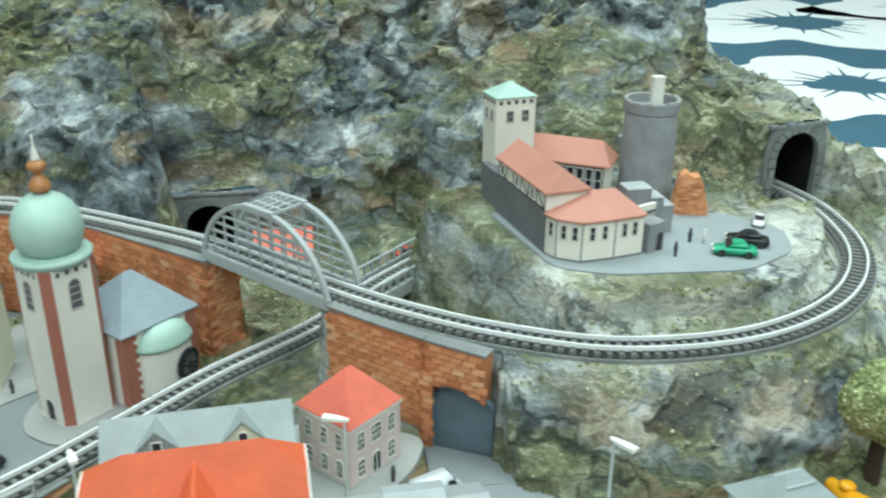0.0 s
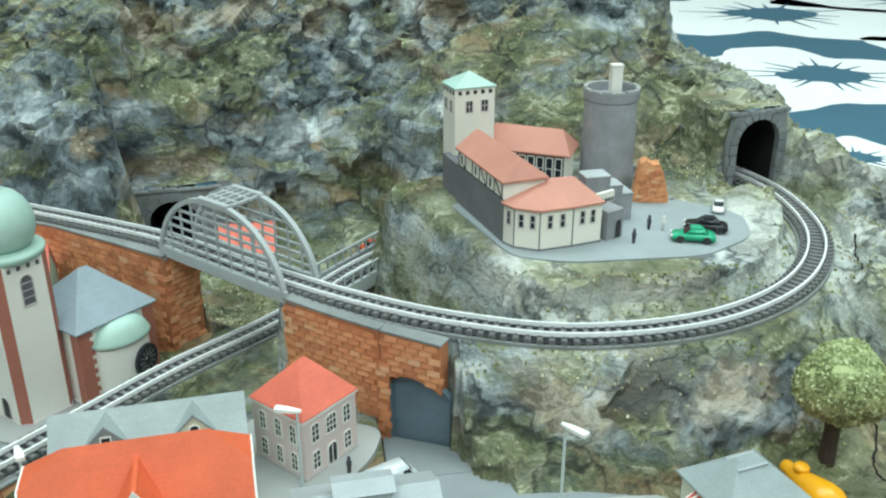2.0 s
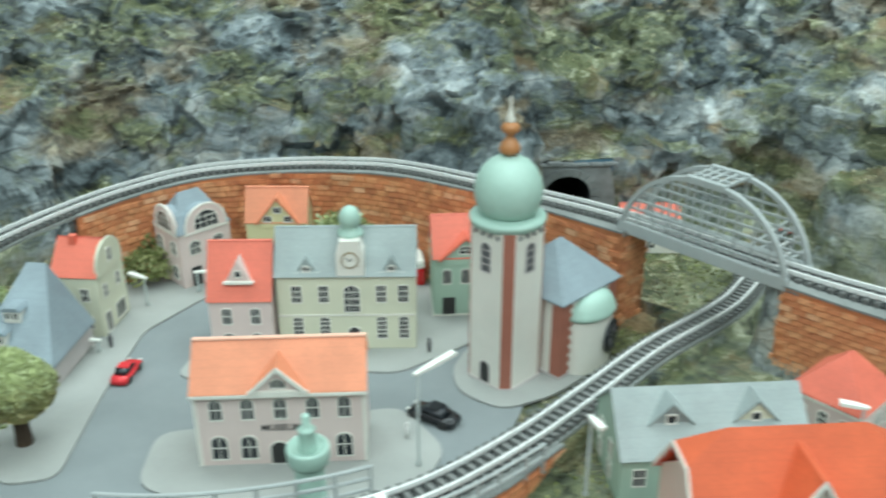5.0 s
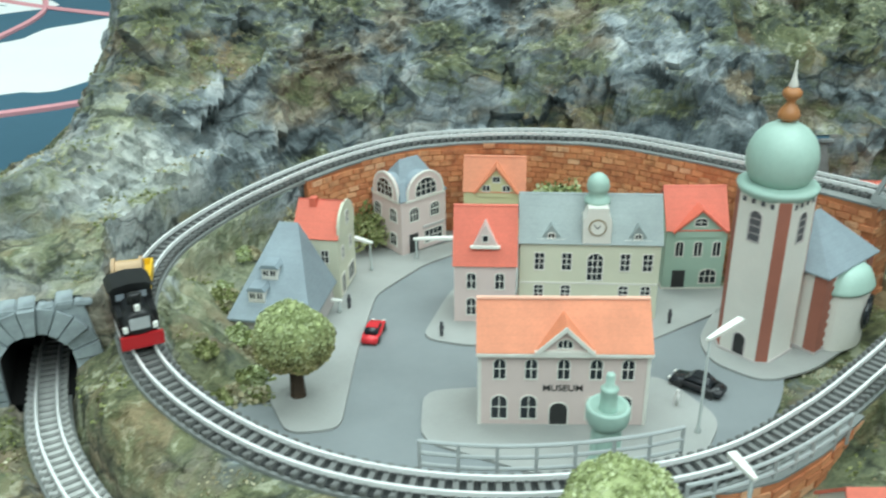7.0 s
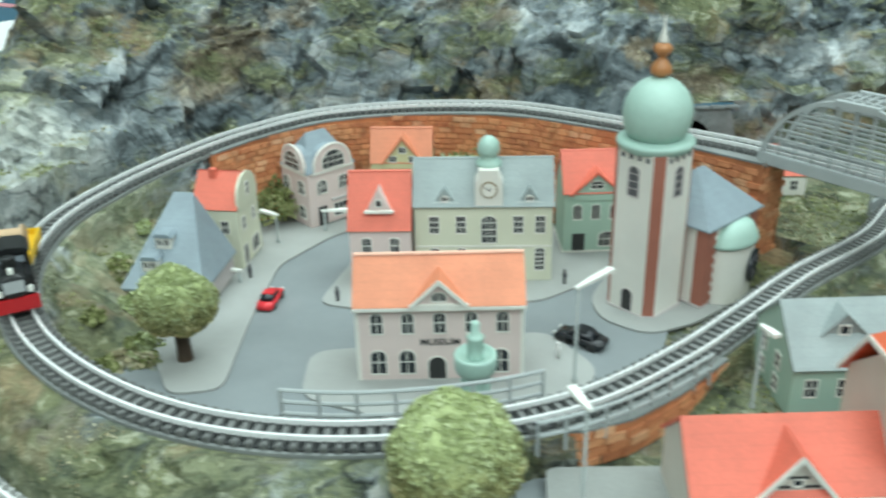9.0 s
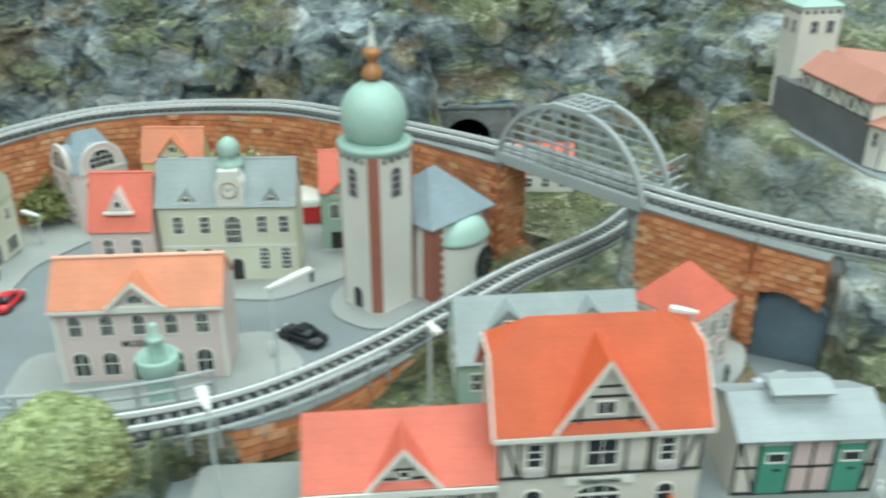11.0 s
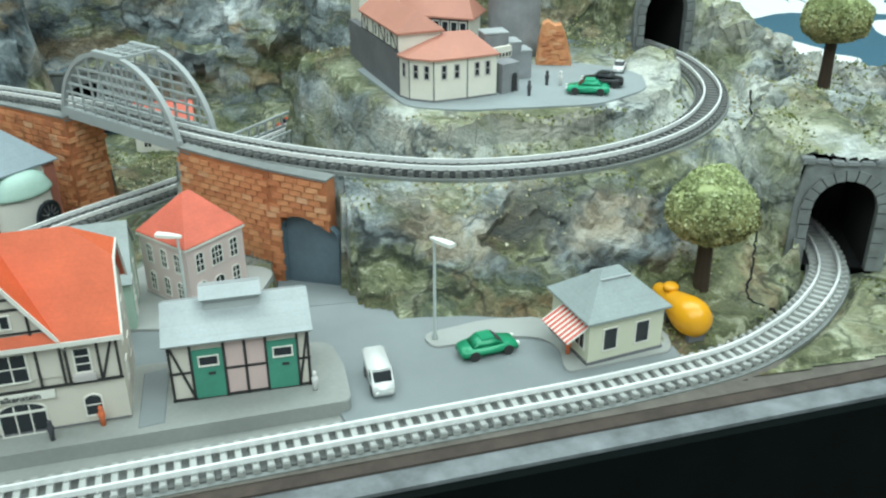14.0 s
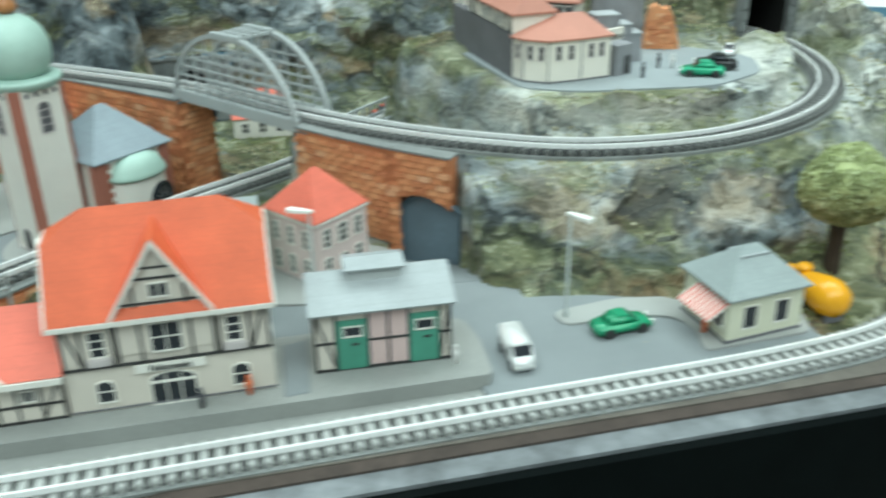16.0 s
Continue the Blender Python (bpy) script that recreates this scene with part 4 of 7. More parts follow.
def cross_gable(parent, x, z, w, rise, depth, roof_mat, wall_mat, y=0.0, trim=True, drop=0.0):
    """A gable over the facade: its wall, two roof slopes running back, and pale verge boards."""
    h = drop
    part("gable_wall", prism(bmesh.new(), [(x - w / 2, z - h), (x + w / 2, z - h), (x + w / 2, z), (x, z + rise), (x - w / 2, z)], "y", y - 0.1, y + 1.2), wall_mat, parent)
    bm = bmesh.new()
    s = 1.12
    for sgn in (-1, 1):
        sloped(bm, [(x + sgn * w / 2 * s, y - 1.4, z - rise * (s - 1) + 0.9), (x, y - 1.4, z + rise + 0.9), (x, y + depth, z + rise + 0.9), (x + sgn * w / 2 * s, y + depth * 0.35, z - rise * (s - 1) + 0.9)], 0.8)
    part("gable_roof", bm, roof_mat, parent)
    if trim:
        for sgn in (-1, 1):
            a, b = Vector((x + sgn * w / 2 * s, z - rise * (s - 1) + 1.0)), Vector((x, z + rise + 1.0))
            part("verge_board", prism(bmesh.new(), [(a.x, a.y), (b.x, b.y), (b.x, b.y - 1.8), (a.x, a.y - 1.8)], "y", y - 1.9, y - 1.3), TRIM, parent)


# ---- station ----
def station():
    t = thing("station_building", -34.6, 208.7, 4, 4.4, "beige half-timbered station with a bright red roof, on the platform", "station building")
    w, d, h, rise = 54.2, 32.0, 30.5, 21.5
    part("wall", gabled_walls(w, d, h, rise - 8), W_BEIGE, t)
    bm = bmesh.new()
    hx, hz = 9.5, 14.0
    for y0, sgn in ((-2.2, 1), (d + 2.2, -1)):
        z0 = h - 2.2 * rise / (d / 2)
        ym = d / 2 - sgn * (d / 2 + 0) * (1 - hz / rise)
        pts = [(-1.6, y0, z0), (w + 1.6, y0, z0), (w + 1.6, ym, h + hz), (w - hx, d / 2, h + rise), (hx, d / 2, h + rise), (-1.6, ym, h + hz)]
        if sgn < 0:
            pts = pts[::-1]
        ups = [bm.verts.new((x, y, z + 1.0)) for x, y, z in pts]
        lows = [bm.verts.new(p) for p in pts]
        bm.faces.new(ups)
        bm.faces.new(lows[::-1])
        for i in range(6):
            bm.faces.new((ups[i], lows[i], lows[(i + 1) % 6], ups[(i + 1) % 6]))
    for xe, xr in ((-1.6, hx), (w + 1.6, w - hx)):
        tri = [(xe, d / 2 - d / 2 * (1 - hz / rise), h + hz + 1.0), (xe, d / 2 + d / 2 * (1 - hz / rise), h + hz + 1.0), (xr, d / 2, h + rise + 1.0)]
        vs = [bm.verts.new(p) for p in tri] + [bm.verts.new((p[0], p[1], p[2] - 1.0)) for p in tri]
        bm.faces.new(vs[:3])
        bm.faces.new(vs[3:][::-1])
        for i in range(3):
            bm.faces.new((vs[i], vs[3 + i], vs[3 + (i + 1) % 3], vs[(i + 1) % 3]))
    part("roof", bm, R_RED, t)
    for xe in (-1.9, w + 1.3):
        k = d / 2 * (1 - hz / rise)
        z0 = h - 2.2 * rise / (d / 2)
        for a, b in (((-2.2, z0 + 1.1), (d / 2 - k, h + hz + 1.1)), ((d / 2 - k, h + hz + 1.1), (d / 2 + k, h + hz + 1.1)), ((d / 2 + k, h + hz + 1.1), (d + 2.2, z0 + 1.1))):
            part("verge_board", prism(bmesh.new(), [a, b, (b[0], b[1] - 1.5), (a[0], a[1] - 1.5)], "x", xe, xe + 0.6), TRIM, t, "pale verge board")
    part("eaves_board", box(bmesh.new(), -1.6, w + 1.6, -2.5, -1.9, h - 3.6, h - 2.2), TRIM, t)
    gx = 27.1
    cross_gable(t, gx, h - 1.5, 25, 20.0, 15, R_RED, W_BEIGE, -0.3, True, 12)
    # storey line, timbers
    y = -0.35
    f = Matrix.Translation((0, -0.0001, 0))
    fg = Matrix.Translation((0, -0.00045, 0))
    for z in (14.2,):
        beam(t, 0, z, w, z, 0.8, fg)
    for x in (0.6, 5.5, 13.5, w - 13.5, w - 5.5, w - 0.6):
        beam(t, x, 14.2, x, h - 2, 0.7, f)
    beam(t, 1.0, h - 2, 5.2, 14.5, 0.7, f)
    beam(t, w - 1.0, h - 2, w - 5.2, 14.5, 0.7, f)
    for x in (gx - 12.4, gx - 6.5, gx + 6.5, gx + 12.4):
        beam(t, x, 14.2, x, h - 1.0 if abs(x - gx) > 8 else h + 6, 0.7, fg)
    beam(t, gx - 12.5, h - 1.6, gx + 12.5, h - 1.6, 0.8, fg)
    beam(t, gx - 10.5, h + 1.2, gx + 10.5, h + 1.2, 0.6, fg)
    beam(t, gx - 6.2, h + 8.2, gx + 6.2, h + 8.2, 0.7, fg)
    beam(t, gx - 3.6, h + 11.2, gx + 3.6, h + 11.2, 0.6, fg)
    window(t, gx, h + 3.0, 4.4, 3.6, 0, 1, 0, fg)
    window(t, gx, 17.2, 7.6, 8.2, 0, 1, 1, fg)
    for x in (9.6, w - 9.6):
        window(t, x, 17.4, 3.6, 7.2, 0, 0, 2, f)
        part("balcony_box", box(bmesh.new(), x - 3, x + 3, -1.6, 0, 14.9, 16.9, 0.2), W_GREY, t)
    for x in (9.6, w - 9.0):
        window(t, x, 3.2, 4.2, 6.4, 1.6, 0, 1, f)
    # triple doorway with an arched light
    window(t, gx, 0.3, 11.5, 9.8, 2.4, 2, 0, f, None, None, "door")
    beam(t, gx - 5.7, 7.4, gx + 5.7, 7.4, 0.7, fg, TRIM)
    part("sign_board", box(bmesh.new(), gx - 9.2, gx + 9.2, -0.9, -0.2, 10.9, 13.5, 0.1), TRIM, t, "white board with the station's name")
    lettering(t, "Falkenstein", gx, 12.15, 2.5, TIMBER, -1.0)
    beam(t, 0, 0.7, w, 0.7, 0.5, f, W_DARK)
    for zz in (8.0, 20.0):
        for yy in (9, 22):
            window(t, yy, zz, 3.6, 6.0, 0, 1, 1, face_right(w))
    # lower wing
    t = thing("station_wing", -84.0, 204.5, 4, 4.4, "low half-timbered station wing with a light red roof", "station building")
    w, d, h, rise = 49.0, 27.0, 15.2, 12.5
    part("wall", gabled_walls(w, d, h, rise), W_BEIGE, t)
    part("roof", gable_roof(w, d, h, rise, 2.0, 0.6), R_PINK, t)
    part("eaves_board", box(bmesh.new(), -0.6, w + 0.6, -2.6, -2.0, h - 2.9, h - 1.2), TRIM, t)
    gx = 25.5
    cross_gable(t, gx, h - 1.8, 20, 12.5, 13, R_PINK, W_BEIGE, -0.3, True, 3)
    fg = Matrix.Translation((0, -0.00045, 0))
    for x in (0.5, 7, 14, 19, 32, 37, 43, w - 0.5):
        beam(t, x, 0, x, h - 1.5, 0.7, f)
    for z in (0.6, 5.5, h - 2.2):
        beam(t, 0, z, w, z, 0.65, f)
    for k, z in ((8.6, h - 1.6), (5.6, h + 1.6), (2.6, h + 4.4)):
        beam(t, gx - k, z, gx + k, z, 0.7, fg)
    beam(t, 0.8, h - 2, 6.6, 0.8, 0.6, f)
    beam(t, w - 0.8, h - 2, w - 6, 0.8, 0.6, f)
    for x in (gx - 4.5, gx, gx + 4.5):
        window(t, x, h - 7.2, 3.0, 4.6, 0, 0, 1, fg)
    for x in (10.5, 40):
        window(t, x, h - 8.2, 3.2, 6.2, 0, 1, 1, f)
    window(t, gx, h + 2.0, 2.2, 1.8, 0, 0, 0, fg)


station()


def shed():
    t = thing("goods_shed", 30.4, 217.6, 4, 2.2, "half-timbered shed with two green doors and a pale grey roof", "shed")
    w, d, h = 39.6, 22.0, 20.6
    part("wall", gabled_walls(w, d, h, 5.5), W_BEIGE, t)
    part("roof", gable_roof(w, d, h, 5.5, 2.6, 1.0, 0.8), R_FELT, t, "pale grey roofing felt")
    part("roof_vent", box(bmesh.new(), 11.0, 26.6, 7.0, 15.0, h + 1.5, h + 8.0, 0.3), paint("vent_grey", (0.47, 0.50, 0.50), 0.6), t)
    part("vent_roof", gable_roof(16.6, 9.5, 0, 1.5, 0.6, 0.4, 0.6), R_FELT, t).matrix_local = pose(10.5 * MM, 6.2 * MM, (h + 8.0) * MM)
    f = Matrix.Translation((0, -0.0001, 0))
    for x in (0.5, 6.3, 15.5, 21.3, 27.2, 36, w - 0.5):
        beam(t, x, 0, x, h - 0.8, 0.8, f)
    for z in (0.6, h - 1.2):
        beam(t, 0, z, w, z, 0.8, f)
    for x0, x1 in ((0, 6.3), (15.5, 27.2), (36, w)):
        beam(t, x0, 9.5, x1, 9.5, 0.7, f)
    beam(t, 0.6, h - 1.5, 6.2, 1, 0.7, f)
    beam(t, w - 0.5, h - 1.5, 36.2, 1, 0.7, f)
    for x0, x1 in ((15.9, 20.9), (21.7, 26.8)):
        for z0, z1 in ((1.1, 9.1), (9.9, h - 1.7)):
            part("panel", box(bmesh.new(), x0, x1, -0.12, 0.05, z0, z1), PANEL_PINK, t, "pale pink infill panel")
    for x in (10.9, 31.6):
        door = part("door", box(bmesh.new(), x - 4.2, x + 4.2, -0.35, 0.1, 0.5, 16.6, 0.1), GREEN_DOOR, t, "green door with a small window")
        window(t, x + 0.2, 11.6, 5.0, 2.8, 0, 0, 0, Matrix.Translation((0, -0.0004, 0)))
        part("handle", box(bmesh.new(), x - 0.2, x + 1.8, -0.75, -0.3, 8.4, 9.0), TIMBER, door)


shed()


def kiosk():
    t = thing("kiosk", 154.2, 216.8, 0.9, 11.5, "cream kiosk with a slate hip roof and a striped awning", "kiosk")
    w, d, h = 27.0, 23.0, 15.0
    part("wall", box(bmesh.new(), 0, w, 0, d, 0, h), W_CREAM, t)
    part("roof", hip_roof(w, d, h, 11.5, 10.5, 1.6, 0.7), R_SLATE, t)
    part("roof_cap", prism(bmesh.new(), [(8.2, d / 2 - 3.6), (w - 8.2, d / 2 - 3.6), (w - 8.2, d / 2 + 3.6), (8.2, d / 2 + 3.6)], "z", h + 8.0, h + 9.3), R_FELT, t, "pale flat roof cap")
    for x in (7.6, 19.2):
        window(t, x, 4.2, 4.6, 7.4, 0, 0, 0)
    fl = face_left(d)
    window(t, d - 5.2, 4.5, 5.4, 6.0, 0, 1, 0, fl)
    window(t, d - 14.5, 4.5, 5.0, 6.0, 0, 0, 0, fl)
    part("base", box(bmesh.new(), -0.4, w + 0.4, -0.4, d + 0.4, 0, 0.9), W_DARK, t)
    red, white = paint("awning_red", (0.62, 0.13, 0.10), 0.8), paint("awning_white", (0.8, 0.76, 0.70), 0.8)
    aw = part("awning", sloped(bmesh.new(), [(-0.1, 0.5, 13.4), (-0.1, 16.5, 13.4), (-7.5, 16.5, 9.2), (-7.5, 0.5, 9.2)], 0.5), white, t, "red and white striped awning")
    for k in range(8):
        part("stripe", sloped(bmesh.new(), [(-0.1, 0.9 + 2 * k, 13.55), (-0.1, 1.9 + 2 * k, 13.55), (-7.6, 1.9 + 2 * k, 9.3), (-7.6, 0.9 + 2 * k, 9.3)], 0.3), red, aw)
    # yellow tank behind it
    tk = thing("gas_tank", 193.6, 228.0, 1.0, 8, "glossy yellow pear-shaped tank lying beside the kiosk", "tank")
    yellow = paint("glossy_yellow", (0.80, 0.36, 0.012), 0.25, 0.08, 300, 0, 0.02)
    bm = turned(bmesh.new(), [(0, -6.8), (2.8, -6.2), (5.2, -4.2), (6.4, -0.5), (6.2, 3), (4.9, 8), (3.4, 13), (2.6, 18), (2.4, 20.5), (1.6, 21.6), (0, 21.8)], 24)
    bmesh.ops.rotate(bm, verts=bm.verts, cent=(0, 0, 0), matrix=Matrix.Rotation(-math.pi / 2, 3, "X"))
    bmesh.ops.translate(bm, verts=bm.verts, vec=(0, 0, 6.0))
    part("vessel", bm, yellow, tk, "", True)
    part("cap", turned(bmesh.new(), [(0, 9.2), (2.5, 9.2), (2.7, 10.6), (2.0, 11.4), (0, 11.5)], 16, 0, 13.5), yellow, tk, "", True)
    bm = bmesh.new()
    for yy in (-3, 11):
        box(bm, -3, 3, yy - 1, yy + 1, -1, 2.0)
    part("cradle", bm, W_DARK, tk)


kiosk()


def corner_house():
    t = thing("corner_house", 33.0, 274.6, 0.9, 42.5, "pale pink two-storey house with a red hip roof on a corner", "house")
    w, d, h = 25.0, 24.5, 23.6
    part("wall", box(bmesh.new(), 0, w, 0, d, 0, h), W_PINK, t)
    part("roof", hip_roof(w, d, h, 14.2, 11.0, 0.6, 0.6), R_PINK, t)
    part("eaves_board", box(bmesh.new(), -0.7, w + 0.7, -0.7, d + 0.7, h - 0.8, h + 0.05), TRIM, t)
    for x in (5.2, 12.7, 20.2):
        window(t, x, 13.6, 3.0 if x != 12.7 else 4.4, 6.8, 1.0, 1 if x != 12.7 else 2, 2)
    for x in (5.2, 20.2):
        window(t, x, 2.8, 3.0, 6.8, 1.0, 1, 2)
    window(t, 12.7, 0.1, 4.0, 8.8, 2.0, 1, 0, None, None, None, "door")
    fl = face_left(d)
    for x in (5.0, 12.5, 19.6):
        window(t, x, 13.6, 2.6, 6.8, 1.0, 1, 2, fl)
        window(t, x, 2.8, 2.6, 6.8, 1.0, 1, 2, fl)
    part("base", box(bmesh.new(), -0.3, w + 0.3, -0.3, d + 0.3, 0, 1.0), W_GREY, t)


corner_house()


def mint_house():
    t = thing("mint_house", -43.0, 262.5, 0, 4.5, "mint green house with a slate roof and two dormers", "house")
    w, d, h, rise = 58.5, 32.0, 19.0, 13.5
    part("wall", gabled_walls(w, d, h, rise), W_MINT, t)
    part("roof", gable_roof(w, d, h, rise, 1.8, 0.8), R_SLATE, t)
    for x, wall, kind in ((16.5, R_SLATE, 0), (43.0, W_CREAM, 1)):
        z = h + 6.6
        part("dormer", prism(bmesh.new(), [(x - 6.5, z - 1), (x + 6.5, z - 1), (x + 6.5, z), (x, z + 6.5), (x - 6.5, z)], "y", 7.0, 17), wall, t)
        bm = bmesh.new()
        for sgn in (-1, 1):
            sloped(bm, [(x + sgn * 7.6, 6.2, z - 0.3), (x, 6.2, z + 7.4), (x, 17, z + 7.4), (x + sgn * 7.6, 11.0, z - 0.3)], 0.6)
        part("dormer_roof", bm, R_SLATE, t)
        window(t, x, z + 0.2, 2.6, 2.8, 1.0 if kind else 0, 0, 0, pose(0, 6.9 * MM, 0))
    for yy in (8, 20):
        for zz in (3, 11):
            window(t, yy, zz, 3.4, 5.2, 0, 1, 1, face_right(w))
            window(t, yy, zz, 3.4, 5.2, 0, 1, 1, face_left(d))
    for x in (6, 16, 27, 38, 49):
        window(t, x, 8, 3.4, 6, 0, 1, 1)


mint_house()


# ---- village ----
def museum():
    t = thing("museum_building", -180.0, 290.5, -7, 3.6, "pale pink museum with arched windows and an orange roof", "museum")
    w, d, h, rise = 57.0, 25.0, 30.0, 12.0
    part("wall", gabled_walls(w, d, h, rise), W_PINK, t)
    part("roof", gable_roof(w, d, h, rise, 1.6, 0.7), R_ORANGE, t)
    part("ridge_cap", box(bmesh.new(), -0.7, w + 0.7, d / 2 - 0.9, d / 2 + 0.9, h + rise + 0.3, h + rise + 1.1, 0.2), paint("ridge_salmon", (0.86, 0.50, 0.38), 0.6), t)
    part("eaves_board", box(bmesh.new(), -0.7, w + 0.7, -1.9, -1.5, h - 2.0, h - 0.9), TRIM, t)
    for x in (0.4, w - 0.4):
        part("corner_strip", box(bmesh.new(), x - 0.6, x + 0.6, -0.35, 0.1, 0, h - 1.2), TRIM, t)
    cross_gable(t, w / 2, h + 0.3, 17.5, 8.5, 12, R_ORANGE, W_PINK, -0.7, True, 1.2)
    part("pediment", box(bmesh.new(), w / 2 - 10, w / 2 + 10, -1.9, 0, h - 0.9, h + 0.3, 0.15), TRIM, t)
    window(t, w / 2, h + 1.2, 4.6, 3.2, 1.6, 2, 0, Matrix.Translation((0, -0.0008, 0)))
    for k in (0.125, 0.31, 0.5, 0.69, 0.875):
        window(t, w * k, 18.6, 3.8, 7.8, 1.8, 1, 1)
    for k in (0.125, 0.30, 0.69, 0.865):
        window(t, w * k, 2.6, 5.2, 9.2, 2.5, 1, 1)
    window(t, w * 0.48, 0.0, 6.0, 9.0, 2.8, 0, 0, None, None, TIMBER, "door")
    lettering(t, "MUSEUM", w * 0.5, 14.8, 3.5, TIMBER, -0.12)


museum()


def town_hall():
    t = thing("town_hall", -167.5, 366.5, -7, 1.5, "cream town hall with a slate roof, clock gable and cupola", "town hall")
    w, d, h, rise = 56.5, 25.0, 34.5, 15.5
    part("wall", gabled_walls(w, d, h, rise), W_CREAM, t)
    part("roof", gable_roof(w, d, h, rise, 1.2, 0.7), R_SLATE, t)
    cx = 30.5
    part("clock_gable", prism(bmesh.new(), [(cx - 5.6, h - 1), (cx + 5.6, h - 1), (cx + 5.6, h + 9.5), (cx + 4.2, h + 12), (cx + 4.0, h + 15), (cx - 4.0, h + 15), (cx - 4.2, h + 12), (cx - 5.6, h + 9.5)], "y", -0.9, 9.0), W_WHITE, t)
    clock = turned(bmesh.new(), [(0, 0), (3.6, 0), (3.6, 0.4), (0, 0.4)], 28)
    bmesh.ops.rotate(clock, verts=clock.verts, cent=(0, 0, 0), matrix=Matrix.Rotation(math.pi / 2, 3, "X"))
    c = at(part("clock_face", clock, paint("clock_brown", (0.30, 0.24, 0.15), 0.5), t, "round clock with dark hands"), cx, -0.9, h + 6.8)
    ring = turned(bmesh.new(), [(0, 0.4), (2.9, 0.4), (2.9, 0.6), (0, 0.6)], 28)
    bmesh.ops.rotate(ring, verts=ring.verts, cent=(0, 0, 0), matrix=Matrix.Rotation(math.pi / 2, 3, "X"))
    part("dial", ring, TRIM, c)
    bm = bmesh.new()
    for a, l in ((40, 1.6), (-50, 2.3)):
        dx, dz = l * math.sin(radians(a)), l * math.cos(radians(a))
        prism(bm, [(-0.25, -0.25), (0.25, -0.25), (dx + 0.15, dz), (dx - 0.15, dz)], "y", -0.8, -0.62)
    part("clock_pointer", bm, TIMBER, c)
    cup = part("cupola", turned(bmesh.new(), [(5.2, h + 14.5), (5.2, h + 16.4), (3.7, h + 16.8), (3.7, h + 19.4), (4.3, h + 19.8), (4.6, h + 21.5), (4.3, h + 23.8), (3.2, h + 25.6), (1.6, h + 26.8), (0, h + 27.2)], 20, cx, 7), COPPER_GREEN, t, "mint copper cupola", True)
    for x in (12.5, 47.0):
        part("dormer", prism(bmesh.new(), [(x - 4.6, h + 0.6), (x + 4.6, h + 0.6), (x, h + 7.0)], "y", 0.6, 8), R_SLATE, t)
        part("dormer_sill", box(bmesh.new(), x - 5.4, x + 5.4, 0.0, 1.0, h + 0.2, h + 1.0), TRIM, t)
        window(t, x, h + 1.5, 2.4, 2.0, 0.8, 1, 0, pose(0, 0.55 * MM, 0))
    for x in (8.0, 19.0, 42.5, 51.5):
        window(t, x, 22.0, 3.6, 7.4, 0, 1, 2)
        window(t, x, 5.0, 3.6, 10.0, 0.9, 1, 4)
    window(t, cx, 17.5, 6.0, 12.0, 2.6, 2, 3)
    window(t, cx + 0.5, 0, 4.8, 10.2, 2.2, 0, 0, None, None, TIMBER, "door")
    part("storey_band", box(bmesh.new(), 0, w, -0.3, 0.1, 15.6, 16.3), W_WHITE, t)
    t = thing("gabled_house", -193.8, 360.0, -7, 2, "pale pink house with a steep light red roof and dormer", "house")
    w, d, h, rise = 25.0, 26.0, 26.5, 20.0
    part("wall", gabled_walls(w, d, h, rise), W_PINK, t)
    part("roof", gable_roof(w, d, h, rise, 1.0, 0.6), R_PINK, t)
    part("dormer", prism(bmesh.new(), [(w / 2 - 5, h + 7), (w / 2 + 5, h + 7), (w / 2, h + 16)], "y", 2.4, 12), W_PINK, t)
    part("dormer_sill", box(bmesh.new(), w / 2 - 6, w / 2 + 6, 1.2, 3, h + 6.0, h + 7.2, 0.2), TRIM, t)
    window(t, w / 2, h + 9, 2.0, 2.6, 0, 0, 0, pose(0, 2.35 * MM, 0))
    for x in (7.0, 18.5):
        window(t, x, 15.5, 3.4, 7.0, 0.9, 1, 1)
        window(t, x, 3.5, 3.6, 7.6, 1.4, 1, 1)
    for yy in (7, 18):
        window(t, yy, 15, 3.2, 6.6, 0.8, 1, 1, face_left(d))
        window(t, yy, 4, 3.2, 6.6, 0.8, 1, 1, face_left(d))


town_hall()


